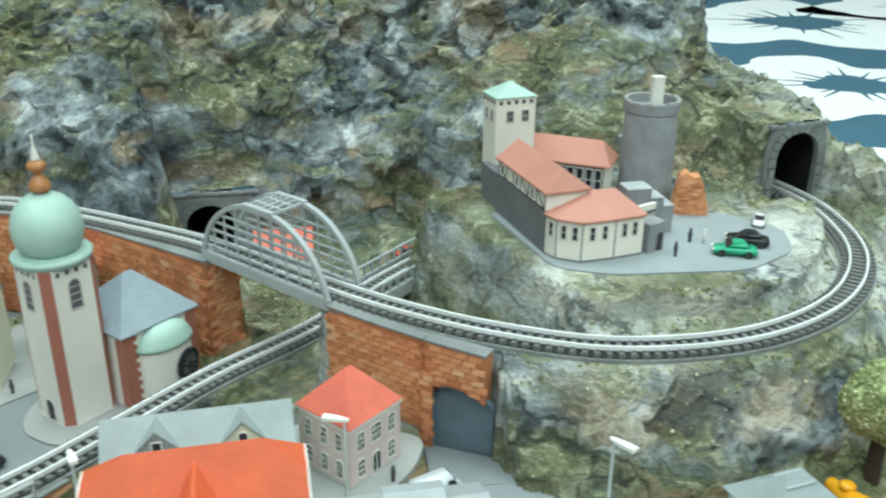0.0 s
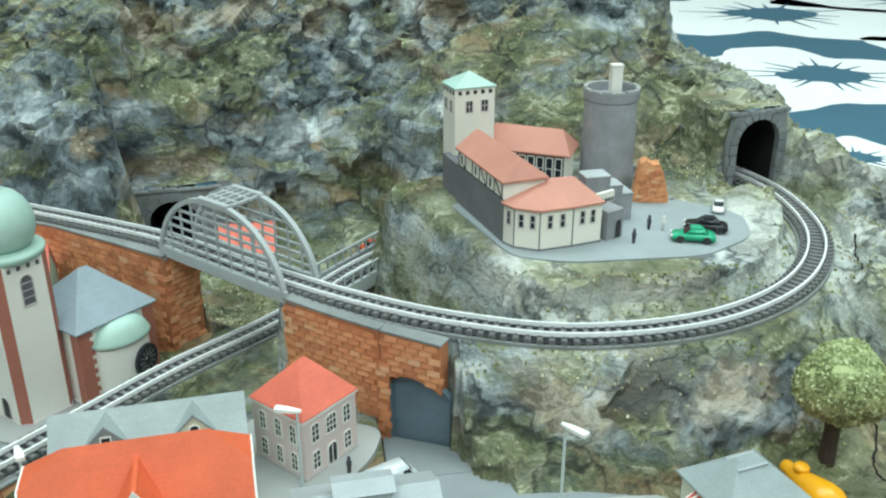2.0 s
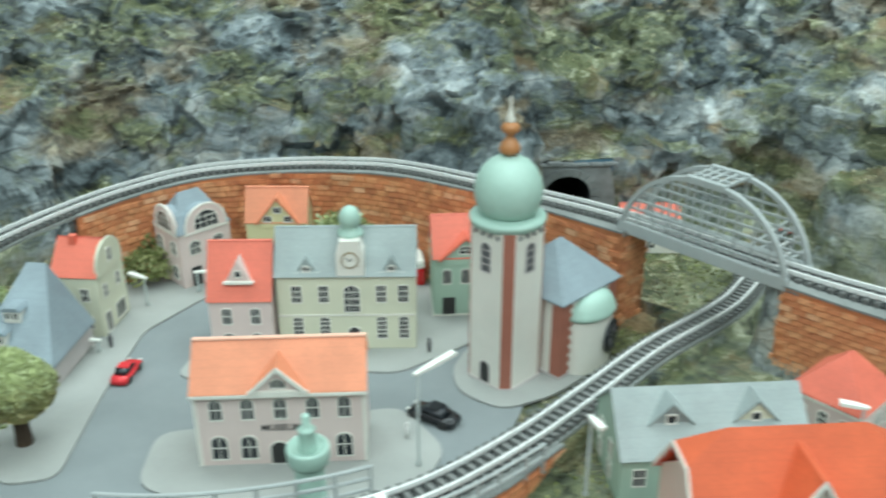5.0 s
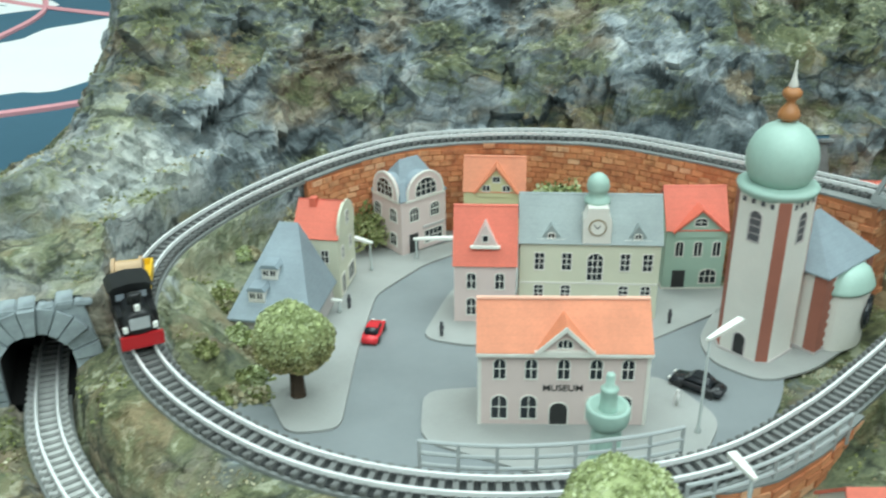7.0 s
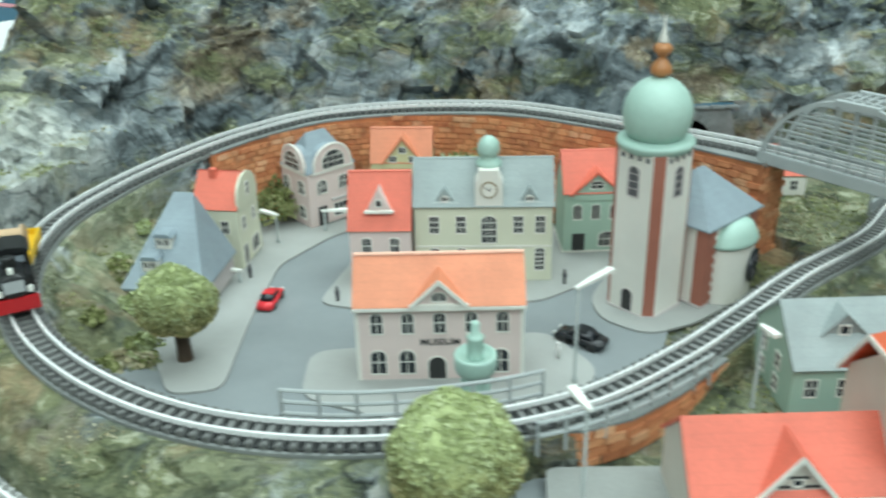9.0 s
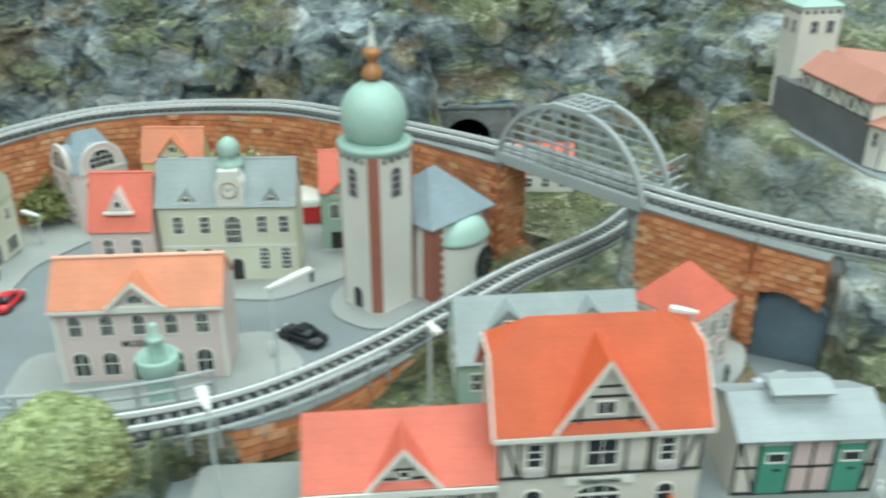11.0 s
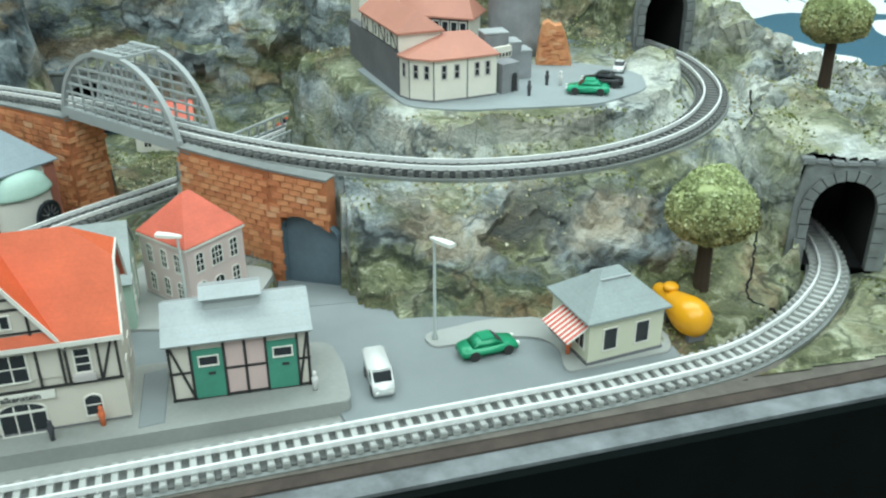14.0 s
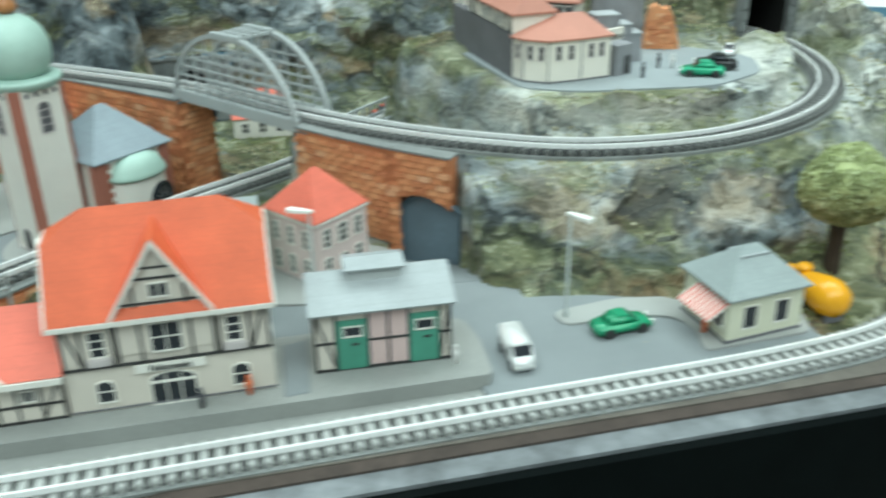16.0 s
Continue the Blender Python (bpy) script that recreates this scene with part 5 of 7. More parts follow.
def small_village_houses():
    # mint gable house
    t = thing("gable_house", -105.0, 395.0, -7, 5, "mint green gabled house with a light red roof", "house")
    w, d, h, rise = 26.0, 24.0, 28.5, 15.0
    part("wall", gabled_walls(w, d, h, rise), W_MINT, t)
    part("roof", gable_roof(w, d, h, rise, 1.0, 0.6), R_PINK, t)
    cross_gable(t, w / 2 + 1, h - 0.5, 21, 9.5, 13, R_PINK, W_MINT, -0.5, False, 3)
    window(t, w / 2 + 1, h + 2.0, 5.2, 3.4, 1.4, 1, 1, Matrix.Translation((0, -0.0006, 0)))
    for x in (6.0, 14.0, 22.0):
        window(t, x, 16.0, 3.2, 6.8, 1.4, 1, 0)
    part("door", box(bmesh.new(), 4.0, 9.6, -0.3, 0.1, 0, 9.0), TIMBER, t)
    window(t, 19.5, 2.8, 7.0, 6.8, 2.4, 2, 1)
    part("base", box(bmesh.new(), -0.3, w + 0.3, -0.4, d, 0, 0.8), TRIM, t)
    # grey corner house with curved gables
    t = thing("curved_gable_house", -223.5, 420.0, -7, 45, "pale pink corner house with round gables and a slate roof", "house")
    w, d, h = 27.0, 23.0, 27.0
    part("wall", box(bmesh.new(), 0, w, 0, d, 0, h), W_PINK, t)
    part("roof", hip_roof(w, d, h, 16.5, 8.0, 0.4, 0.6), R_BLUE, t)
    for f, k in ((Matrix(), 0), (face_left(d), 1)):
        c, half = (w / 2 + 1.0, 10.6) if k == 0 else (d / 2, 9.4)
        arc = [(c - half, h - 0.6)] + [(c - half * math.cos(math.pi * i / 14), h + 0.6 + 11.6 * math.sin(math.pi * i / 14) ** 0.85) for i in range(15)] + [(c + half, h - 0.6)]
        part("curved_gable", prism(bmesh.new(), arc, "y", -0.5, 1.2), W_PINK, t).matrix_local = f
        rim = [(c - (half + 0.1) * math.cos(math.pi * i / 20), -0.2, h + 0.6 + 11.8 * math.sin(math.pi * i / 20) ** 0.85) for i in range(21)]
        part("gable_rim", tube(bmesh.new(), rim, 0.55, 6), TRIM, t, "pale rounded gable edge").matrix_local = f
        bulk = [(c - half * 0.93 * math.cos(math.pi * i / 14), h + 0.4 + 10.8 * math.sin(math.pi * i / 14) ** 0.85) for i in range(15)]
        part("gable_roof", prism(bmesh.new(), bulk, "y", 1.2, 9.0), R_BLUE, t).matrix_local = f
        window(t, c, h + 1.0, 12.0, 8.4, 5.6, 3, 2, f @ Matrix.Translation((0, -0.0005, 0)))
        part("cornice", box(bmesh.new(), c - half - 1.5, c + half + 1.0, -0.7, 0.2, h - 0.9, h + 0.2), TRIM, t).matrix_local = f
        for x in (c - 7.0, c + 5.5):
            window(t, x, 16.0, 5.0, 6.6, 1.8, 2, 1, f)
        if k == 0:
            part("door", box(bmesh.new(), 4.5, 9.5, -0.3, 0.1, 0, 9.4), TIMBER, t)
            window(t, 19.0, 2.6, 10.5, 6.4, 0, 3, 1, f)
            part("sign_board", box(bmesh.new(), 12.6, 25.6, -0.7, 0.1, 10.6, 12.0, 0.1), W_GREY, t, "long shop sign above the window")
        else:
            for x in (c - 6.5, c + 5.0):
                window(t, x, 3.6, 4.6, 6.4, 1.4, 1, 1, f)
    # beige house with a rounded red roof
    t = thing("beige_house", -264.5, 377.5, -7, -5, "beige house with a round-topped gable and a light red roof", "house")
    w, d, h, rise = 20.0, 25.0, 28.0, 12.5
    part("wall", gabled_walls(w, d, h, rise - 1), W_CREAM, t)
    part("roof", gable_roof(w, d, h, rise, 0.8, 0.2), R_PINK, t)
    part("chimney", box(bmesh.new(), 5.5, 8.5, 9.5, 12.5, h + 6, h + 14.5), R_PINK, t)
    fr = face_right(w)
    curve = [(1.0, h - 1)] + [(12.5 - 11.8 * math.cos(math.pi * k / 12), h + 0.5 + 12.4 * math.sin(math.pi * k / 12) ** 0.8) for k in range(13)] + [(24.0, h - 1)]
    part("curved_gable", prism(bmesh.new(), curve, "y", -0.7, 0.5), W_CREAM, t).matrix_local = fr
    for x, z in ((6, 17), (18, 17), (12.5, h + 3)):
        window(t, x, z, 3.2, 5.6, 0.8, 1, 1, fr @ Matrix.Translation((0, -0.0007, 0)) if z > h else fr)
    window(t, 5.0, 0.6, 4.4, 9.0, 0, 1, 0, fr)
    window(t, 17, 2.0, 8.0, 7.0, 0, 2, 0, fr)
    for x, z in ((14, 17), (14, 4)):
        window(t, x, z, 3.0, 5.6, 0, 1, 1)
    # house with a tall slate hip roof beside it
    t = thing("slate_house", -281.5, 337.0, -7, -4, "low house under a tall blue-grey slate hip roof", "house")
    w, d, e = 33.0, 37.0, 11.0
    part("wall", box(bmesh.new(), 1, w - 1, 1, d, 0, e), W_GREY, t)
    bm = bmesh.new()
    low = [bm.verts.new(p) for p in ((-0.8, -0.8, e - 1), (w + 0.8, -0.8, e - 1), (w + 0.8, d, e - 1), (-0.8, d, e - 1))]
    mid = [bm.verts.new((v.co.x, v.co.y, e)) for v in low]
    r0, r1 = bm.verts.new((13, 31, 40)), bm.verts.new((21, 31, 40))
    bm.faces.new(low[::-1])
    for i in range(4):
        bm.faces.new((low[i], low[(i + 1) % 4], mid[(i + 1) % 4], mid[i]))
    bm.faces.new((mid[0], mid[1], r1, r0))
    bm.faces.new((mid[1], mid[2], r1))
    bm.faces.new((mid[2], mid[3], r0, r1))
    bm.faces.new((mid[3], mid[0], r0))
    part("roof", bm, R_BLUE, t)
    for x, k in ((10.5, 0.20), (14.0, 0.43)):
        y, z = 31.8 * k - 0.8, e + 29 * k
        dr = part("dormer", prism(bmesh.new(), [(x - 3.2, z - 0.6), (x + 3.2, z - 0.6), (x + 3.2, z + 4.4), (x - 3.2, z + 4.4)], "y", y - 1.0, y + 5), TRIM, t, "pale dormer")
        part("dormer_roof", prism(bmesh.new(), [(x - 4.0, z + 4.3), (x + 4.0, z + 4.3), (x + 2.6, z + 6.0), (x - 2.6, z + 6.0)], "y", y - 1.6, y + 6.0), R_BLUE, dr)
        for dx in (-1.5, 1.5):
            window(t, x + dx, z + 1.0, 2.2, 2.6, 0, 1, 0, pose(0, (y - 1.0) * MM, 0))
    # house with a yellow gable against the wall
    t = thing("yellow_gable_house", -197.0, 455.0, -12, 0, "yellow-gabled house with an orange roof against the brick wall", "house")
    w, d, h, rise = 30.5, 18.0, 25.5, 15.0
    part("wall", gabled_walls(w, d, h, rise), W_YELLOW, t)
    part("base", box(bmesh.new(), 0.3, w - 0.3, 0.3, d - 0.3, -12, 0), W_GREY, t)
    part("roof", gable_roof(w, d, h, rise, 0.8, 0.5), R_ORANGE, t)
    cross_gable(t, w / 2 + 1, h, 20, 12.5, 9, R_ORANGE, W_YELLOW, -0.4, False, 3)
    for x, z in ((w / 2 + 1, h + 5.2), (w / 2 - 4, h + 0.5), (w / 2 + 6, h + 0.5)):
        window(t, x, z, 3.4, 2.8, 0, 1, 0, Matrix.Translation((0, -0.0005, 0)))
    # house behind the bridge
    t = thing("white_house", -6.0, 470.0, -10, 0, "small white house with a light red roof behind the bridge", "house")
    w, d, h, rise = 30.0, 24.0, 11.0, 12.0
    part("wall", gabled_walls(w, d, h, rise), W_WHITE, t)
    part("roof", gable_roof(w, d, h, rise, 1.0, 0.6), R_PINK, t)
    for x in (6, 15, 24):
        window(t, x, 3, 3.4, 5, 0, 1, 1)


small_village_houses()


def church():
    t = thing("church", -75.2, 349.5, -7, 0, "white baroque church with red-brown strips and a mint onion dome", "church")
    oct_ = []
    for k in range(4):
        for s in (-1, 1):
            ang = radians(-90 + 90 * k)
            c, sn = math.cos(ang), math.sin(ang)
            px, py = 13.4, s * 2.6
            oct_.append((px * c - py * sn, px * sn + py * c))
    part("tower", prism(bmesh.new(), oct_, "z", 0, 66.5), W_WHITE, t)
    for k in range(4):
        bm = bmesh.new()
        box(bm, -2.2, 2.2, -13.75, -13.2, 0, 66)
        part("corner_strip", bm, REDBROWN, t, "red-brown stucco strip").matrix_local = pose(0, 0, 0, 0, 0, 90 * k)
    part("plinth", prism(bmesh.new(), [(x * 1.06, y * 1.06) for x, y in oct_], "z", 0, 1.2), W_GREY, t)
    part("cornice", turned(bmesh.new(), [(12.0, 65), (13.6, 66), (14.4, 67.6), (14.4, 68.6), (12.4, 69.2), (9.0, 69.6)], 24), COPPER_GREEN, t, "mint copper cornice", True)
    part("dome", turned(bmesh.new(), [(8.2, 69.0), (9.8, 69.8), (11.6, 72.5), (12.5, 76), (12.6, 79.5), (11.9, 83), (10.2, 86.4), (7.6, 89.2), (4.4, 91), (2.0, 91.8), (0, 92)], 36), COPPER_GREEN, t, "mint green onion dome", True)
    part("finial", turned(bmesh.new(), [(1.8, 91.3), (2.4, 92.0), (3.6, 92.8), (3.9, 94.0), (3.4, 95.6), (2.4, 97.0), (1.5, 98.0), (1.4, 99.0), (2.5, 100.0), (3.4, 101.2), (3.3, 102.4), (2.2, 103.4), (1.6, 103.8)], 20), GOLD, t, "gold-brown turned finial", True)
    part("spike", turned(bmesh.new(), [(1.6, 103.7), (1.7, 104.4), (0.9, 107), (0.4, 109.5), (0.3, 113), (0, 113.3)], 12), W_WHITE, t, "pale pointed spike", True)
    lou = paint("louvre_grey", (0.10, 0.10, 0.11), 0.5)
    for sgn in (-1, 1):
        m = pose(0, 0, 0, 0, 0, 45 * sgn) @ pose(0, -11.35 * MM, 0)
        window(t, 0, 49.0, 4.4, 11.5, 2.2, 0, 3, m, W_GREY, lou)
        for x in (-5.6, -1.9, 1.9, 5.6):
            part("vent_slot", box(bmesh.new(), x - 0.7, x + 0.7, -0.12, 0.3, 63.0, 64.8), lou, t, "small dark slot under the cornice").matrix_local = m
        if sgn < 0:
            window(t, 0.5, 0.8, 4.6, 9.5, 2.3, 0, 0, m, W_GREY, TIMBER, "door")
    # nave with its copper apse
    n = thing("church_nave", -53.5, 344.5, -7, 45, "white church nave with a slate pyramid roof and copper apse", "church")
    w, d, h = 34.0, 34.0, 33.2
    part("wall", box(bmesh.new(), 0, w, 0, d, 0, h), W_WHITE, n)
    part("roof", hip_roof(w, d, h, 17.5, 15.0, 1.7, 0.7), R_BLUE, n)
    part("plinth", box(bmesh.new(), -0.6, w + 0.6, -0.6, d + 0.6, 0, 1.1), W_GREY, n)
    for x0, x1 in ((-0.3, 4.6), (w - 4.6, w + 0.3)):
        part("corner_strip", box(bmesh.new(), x0, x1, -0.4, 0.2, 1.1, h - 0.1), REDBROWN, n, "red-brown stucco strip")
    for k in range(8):
        part("quoin", box(bmesh.new(), 4.6, 5.9, -0.4, 0.15, 2.0 + 4 * k, 4.0 + 4 * k), REDBROWN, n)
    part("corner_strip", box(bmesh.new(), -0.4, 0.2, -0.3, 4.6, 1.1, h - 0.1), REDBROWN, n, "red-brown stucco strip")
    # rounded apse under a copper lean-to roof
    ax, r, bulge, edge = 18.0, 12.0, 0.62, 25.0

    def curve(radius, flat):
        return [(ax + radius * math.cos(math.pi + math.pi * k / 18), flat * radius * math.sin(math.pi + math.pi * k / 18)) for k in range(19)]
    part("apse", prism(bmesh.new(), curve(r, bulge), "z", 0, edge), W_WHITE, n)
    bm = bmesh.new()
    rings = [[bm.verts.new((x, y, z)) for x, y in curve(q, bulge + 0.05)] for q, z in ((r + 0.7, edge - 0.9), (r + 1.1, edge - 0.2), (r + 0.7, edge + 0.8), (r * 0.94, edge + 3.4), (r * 0.80, edge + 5.8), (r * 0.55, edge + 7.6), (r * 0.3, edge + 8.2))]
    for a, b in zip(rings, rings[1:]):
        for k in range(18):
            bm.faces.new((a[k], a[k + 1], b[k + 1], b[k]))
    bm.faces.new(rings[0])
    bm.faces.new(rings[-1][::-1])
    part("apse_roof", bm, COPPER_GREEN, n, "mint copper apse roof", True)
    rose = turned(bmesh.new(), [(0, 0), (6.9, 0), (6.9, 1.2), (6.1, 1.5), (5.6, 1.1), (2.0, 1.1), (1.6, 1.6), (0, 1.6)], 28)
    bmesh.ops.rotate(rose, verts=rose.verts, cent=(0, 0, 0), matrix=Matrix.Rotation(math.pi / 2, 3, "X"))
    ro = at(part("rose_window", rose, DARK_PANE, n, "dark round rose window"), ax + 5.4, -bulge * r * 0.86, 13.5, 0, 0, 18)
    bm = bmesh.new()
    for k in range(6):
        c, s_ = math.cos(math.pi * k / 6), math.sin(math.pi * k / 6)
        prism(bm, [(-5 * c - 0.2 * s_, -5 * s_ + 0.2 * c), (5 * c - 0.2 * s_, 5 * s_ + 0.2 * c), (5 * c + 0.2 * s_, 5 * s_ - 0.2 * c), (-5 * c + 0.2 * s_, -5 * s_ - 0.2 * c)], "y", -1.25, -1.0)
    part("tracery", bm, paint("tracery_grey", (0.14, 0.13, 0.14), 0.6), ro)


church()


# ---- castle ----
def castle():
    t = thing("castle", 118.7, 357.3, 47.0, 0, "white castle with brown roofs, mint tower and dark base wall", "castle")
    # many-sided hall
    base = [(0, 0), (2.9, -5.7), (12.1, -11.1), (26.5, -8.8), (39.6, -5.6), (37, 16), (1, 18)]
    part("hall_wall", prism(bmesh.new(), base, "z", 0, 17.4), W_CASTLE, t)
    bm = bmesh.new()
    ring = [bm.verts.new((19 + (x - 19) * 1.05, 4 + (y - 4) * 1.07, 16.9)) for x, y in base]
    ring2 = [bm.verts.new((v.co.x, v.co.y, 17.7)) for v in ring]
    tops = [bm.verts.new((19.0, 6.5, 24.6)), bm.verts.new((31.0, 7.5, 24.6))]
    bm.faces.new(ring[::-1])
    for i in range(7):
        bm.faces.new((ring[i], ring[(i + 1) % 7], ring2[(i + 1) % 7], ring2[i]))
    for i, k in ((0, 0), (1, 0), (2, 0), (3, 1), (4, 1), (6, 0)):
        bm.faces.new((ring2[i], ring2[(i + 1) % 7], tops[k]))
    bm.faces.new((ring2[3], tops[1], tops[0]))
    bm.faces.new((ring2[5], ring2[6], tops[0], tops[1]))
    part("hall_roof", bm, R_BROWN, t, "muted brown-red roof")
    part("plinth", prism(bmesh.new(), [(19 + (x - 19) * 1.012, 4 + (y - 4) * 1.015) for x, y in base], "z", 0, 0.7), W_DARK, t)
    for x, y in base[1:4]:
        part("joint_line", box(bmesh.new(), x - 0.22, x + 0.22, y - 0.25, y + 0.2, 0.7, 16.9), W_DARK, t, "thin dark seam between wall panels")
    for i, ks in ((0, (0.5,)), (1, (0.28, 0.72)), (2, (0.3, 0.68)), (3, (0.32, 0.68))):
        (x0, y0), (x1, y1) = base[i], base[i + 1]
        ang, length = math.degrees(math.atan2(y1 - y0, x1 - x0)), math.hypot(x1 - x0, y1 - y0)
        for k in ks:
            window(t, length * k, 9.4, 1.7, 5.4, 0, 0, 1, pose(x0 * MM, y0 * MM, 0, 0, 0, ang), W_GREY)
    # dark base wall with the timbered wing above it
    side = pose(0, 0, 0, 0, 0, 11.1)
    bm = prism(bmesh.new(), [(-0.3, 0.6), (18.5, 0.6), (18.5, 69), (-0.3, 69)], "z", -1.5, 18.2)
    part("base_wall", bm, W_DARK, t, "dark grey stone base wall").matrix_local = side
    part("wing_wall", box(bmesh.new(), 0, 18.6, 1.2, 50, 18.0, 26.2), W_CASTLE, t).matrix_local = side
    bm = bmesh.new()
    eave = [bm.verts.new(p) for p in ((-1.1, 0.0, 25.4), (19.9, 0.0, 25.4), (19.9, 51, 25.4), (-1.1, 51, 25.4))]
    rim = [bm.verts.new((v.co.x, v.co.y, 26.2)) for v in eave]
    r0, r1 = bm.verts.new((9.4, 5.0, 34.0)), bm.verts.new((9.4, 51, 34.0))
    bm.faces.new(eave[::-1])
    for i in range(4):
        bm.faces.new((eave[i], eave[(i + 1) % 4], rim[(i + 1) % 4], rim[i]))
    for q in ((rim[0], rim[1], r0), (rim[1], rim[2], r1, r0), (rim[2], rim[3], r1), (rim[3], rim[0], r0, r1)):
        bm.faces.new(q)
    part("wing_roof", bm, R_BROWN, t, "muted brown-red roof").matrix_local = side
    fl = side @ pose(0, 50 * MM, 0, 0, 0, -90)
    for k in range(7):
        beam(t, 1 + 7.8 * k, 18.4, 1 + 7.8 * k, 25.2, 0.6, fl)
    for k in (0, 3, 5):
        beam(t, 1.5 + 7.8 * k, 25.0, 8.2 + 7.8 * k, 18.6, 0.6, fl)
    for z in (18.5, 25.0):
        beam(t, 0, z, 48.8, z, 0.6, fl)
    for k in (0.5, 2.5, 4.5):
        window(t, 1 + 7.8 * k, 19.6, 2.4, 4.2, 0, 0, 0, fl)
    # cross wing turned away from the tower
    across = pose(13.3 * MM, 72.7 * MM, 0, 0, 0, -31)
    part("cross_wall", box(bmesh.new(), 0, 36, -8.0, 8.0, 0, 20.4), W_CASTLE, t).matrix_local = across
    bm = bmesh.new()
    eave = [bm.verts.new(p) for p in ((-1, -9.8, 19.6), (38.2, -9.0, 19.6), (37.5, 12.5, 19.6), (-1, 12.5, 19.6))]
    rim = [bm.verts.new((v.co.x, v.co.y, 20.4)) for v in eave]
    r0, r1 = bm.verts.new((-1, 0.5, 30.0)), bm.verts.new((32.0, 0.5, 30.0))
    bm.faces.new(eave[::-1])
    for i in range(4):
        bm.faces.new((eave[i], eave[(i + 1) % 4], rim[(i + 1) % 4], rim[i]))
    for q in ((rim[0], rim[1], r1, r0), (rim[1], rim[2], r1), (rim[2], rim[3], r0, r1), (rim[3], rim[0], r0)):
        bm.faces.new(q)
    part("cross_roof", bm, R_BROWN, t, "muted brown-red roof").matrix_local = across
    fc = across @ pose(0, -8.0 * MM, 0)
    for k in range(6):
        beam(t, 13 + 4.4 * k, 6, 13 + 4.4 * k, 19.4, 0.7, fc)
    for z in (6.4, 19.0):
        beam(t, 12.7, z, 35.4, z, 0.7, fc)
    for k in range(5):
        window(t, 15.2 + 4.4 * k, 8.0, 2.8, 10.0, 0, 0, 1, fc)
    # square tower, its loopholes under the flat mint roof
    keep_frame = side @ pose(3.3 * MM, 62.8 * MM, 0)
    w, d, top = 19.8, 15.0, 49.0
    tower = part("tower", box(bmesh.new(), 0, w, 0, d, 0, top, 0.25), W_CASTLE, t)
    tower.matrix_local = keep_frame
    for k in range(5):
        part("loophole", box(bmesh.new(), 1.6 + 3.75 * k, 3.2 + 3.75 * k, -0.25, 0.3, top - 2.6, top - 0.9), TIMBER, tower)
    for k in range(4):
        for x in (0.0, w):
            part("loophole", box(bmesh.new(), x - 0.25, x + 0.25, 1.3 + 3.7 * k, 2.7 + 3.7 * k, top - 2.6, top - 0.9), TIMBER, tower)
    bm = bmesh.new()
    lo = [bm.verts.new(p) for p in ((-0.5, -0.5, top), (w + 0.5, -0.5, top), (w + 0.5, d + 0.5, top), (-0.5, d + 0.5, top))]
    up = [bm.verts.new((v.co.x, v.co.y, top + 0.7)) for v in lo]
    tip = bm.verts.new((w / 2, d / 2, top + 6.6))
    bm.faces.new(lo[::-1])
    for i in range(4):
        bm.faces.new((lo[i], lo[(i + 1) % 4], up[(i + 1) % 4], up[i]))
        bm.faces.new((up[i], up[(i + 1) % 4], tip))
    part("tower_roof", bm, COPPER_GREEN, t, "mint green pyramid roof").matrix_local = keep_frame
    for f, xs in ((keep_frame, (7.0, 14.6)), (keep_frame @ pose(0, d * MM, 0, 0, 0, -90), (4.4, 10.6))):
        for x in xs:
            window(t, x, top - 10.8, 2.9 if len(xs) and xs[0] > 5 else 2.2, 5.0, 0, 1, 1, f, W_GREY)
    # grey gatehouse beside the hall, stepped walls behind it
    part("gatehouse", prism(bmesh.new(), [(42.1, -6.0), (50.4, -1.9), (47.4, 6.0), (39.6, 2.5)], "z", 0, 12.6), KEEP_STONE, t)
    window(t, 6.4, 0.2, 3.4, 8.2, 1.7, 0, 0, pose(42.1 * MM, -6.0 * MM, 0, 0, 0, 26.3), KEEP_STONE, TIMBER, "gate")
    wall_frame = pose(41.0 * MM, 3.6 * MM, 0, 0, 0, 26)
    part("parapet", box(bmesh.new(), 0, 9.5, 0, 1.6, 12.4, 17.2), W_CASTLE, t, "white parapet with dark slots").matrix_local = wall_frame
    for k in range(5):
        part("slot", box(bmesh.new(), 0.7 + 1.8 * k, 1.7 + 1.8 * k, -0.2, 0.3, 12.9, 14.6), TIMBER, t).matrix_local = wall_frame
    steps = pose(39.0 * MM, 14.0 * MM, 0, 0, 0, 4)
    part("step_wall", prism(bmesh.new(), [(0, 0), (22, 0), (22, 12), (17, 12), (17, 16), (11, 16), (11, 20.5), (0, 20.5)], "y", 0, 9), KEEP_STONE, t).matrix_local = steps
    for x0, x1, z in ((0, 11, 20.5), (11, 17, 16), (17, 22, 12)):
        part("coping_slab", box(bmesh.new(), x0 - 0.3, x1 + 0.2, -0.4, 9.3, z, z + 0.7, 0.15), paint("coping_pale", (0.40, 0.42, 0.43), 0.8, 0.2), t).matrix_local = steps
    # round keep with a pale chimney
    k = thing("castle_keep", 184.5, 421.0, 47.0, 0, "round grey stone keep with a ring parapet and pale chimney", "tower")
    part("shaft", turned(bmesh.new(), [(13.2, -3), (12.7, 8), (12.3, 40), (12.2, 41.6)], 40), KEEP_STONE, k, "", True)
    part("parapet", turned(bmesh.new(), [(12.1, 41.4), (12.9, 42.2), (13.1, 46.6), (11.4, 46.7), (11.2, 43.0), (0, 42.8)], 40), KEEP_STONE, k)
    rng = random.Random(8)
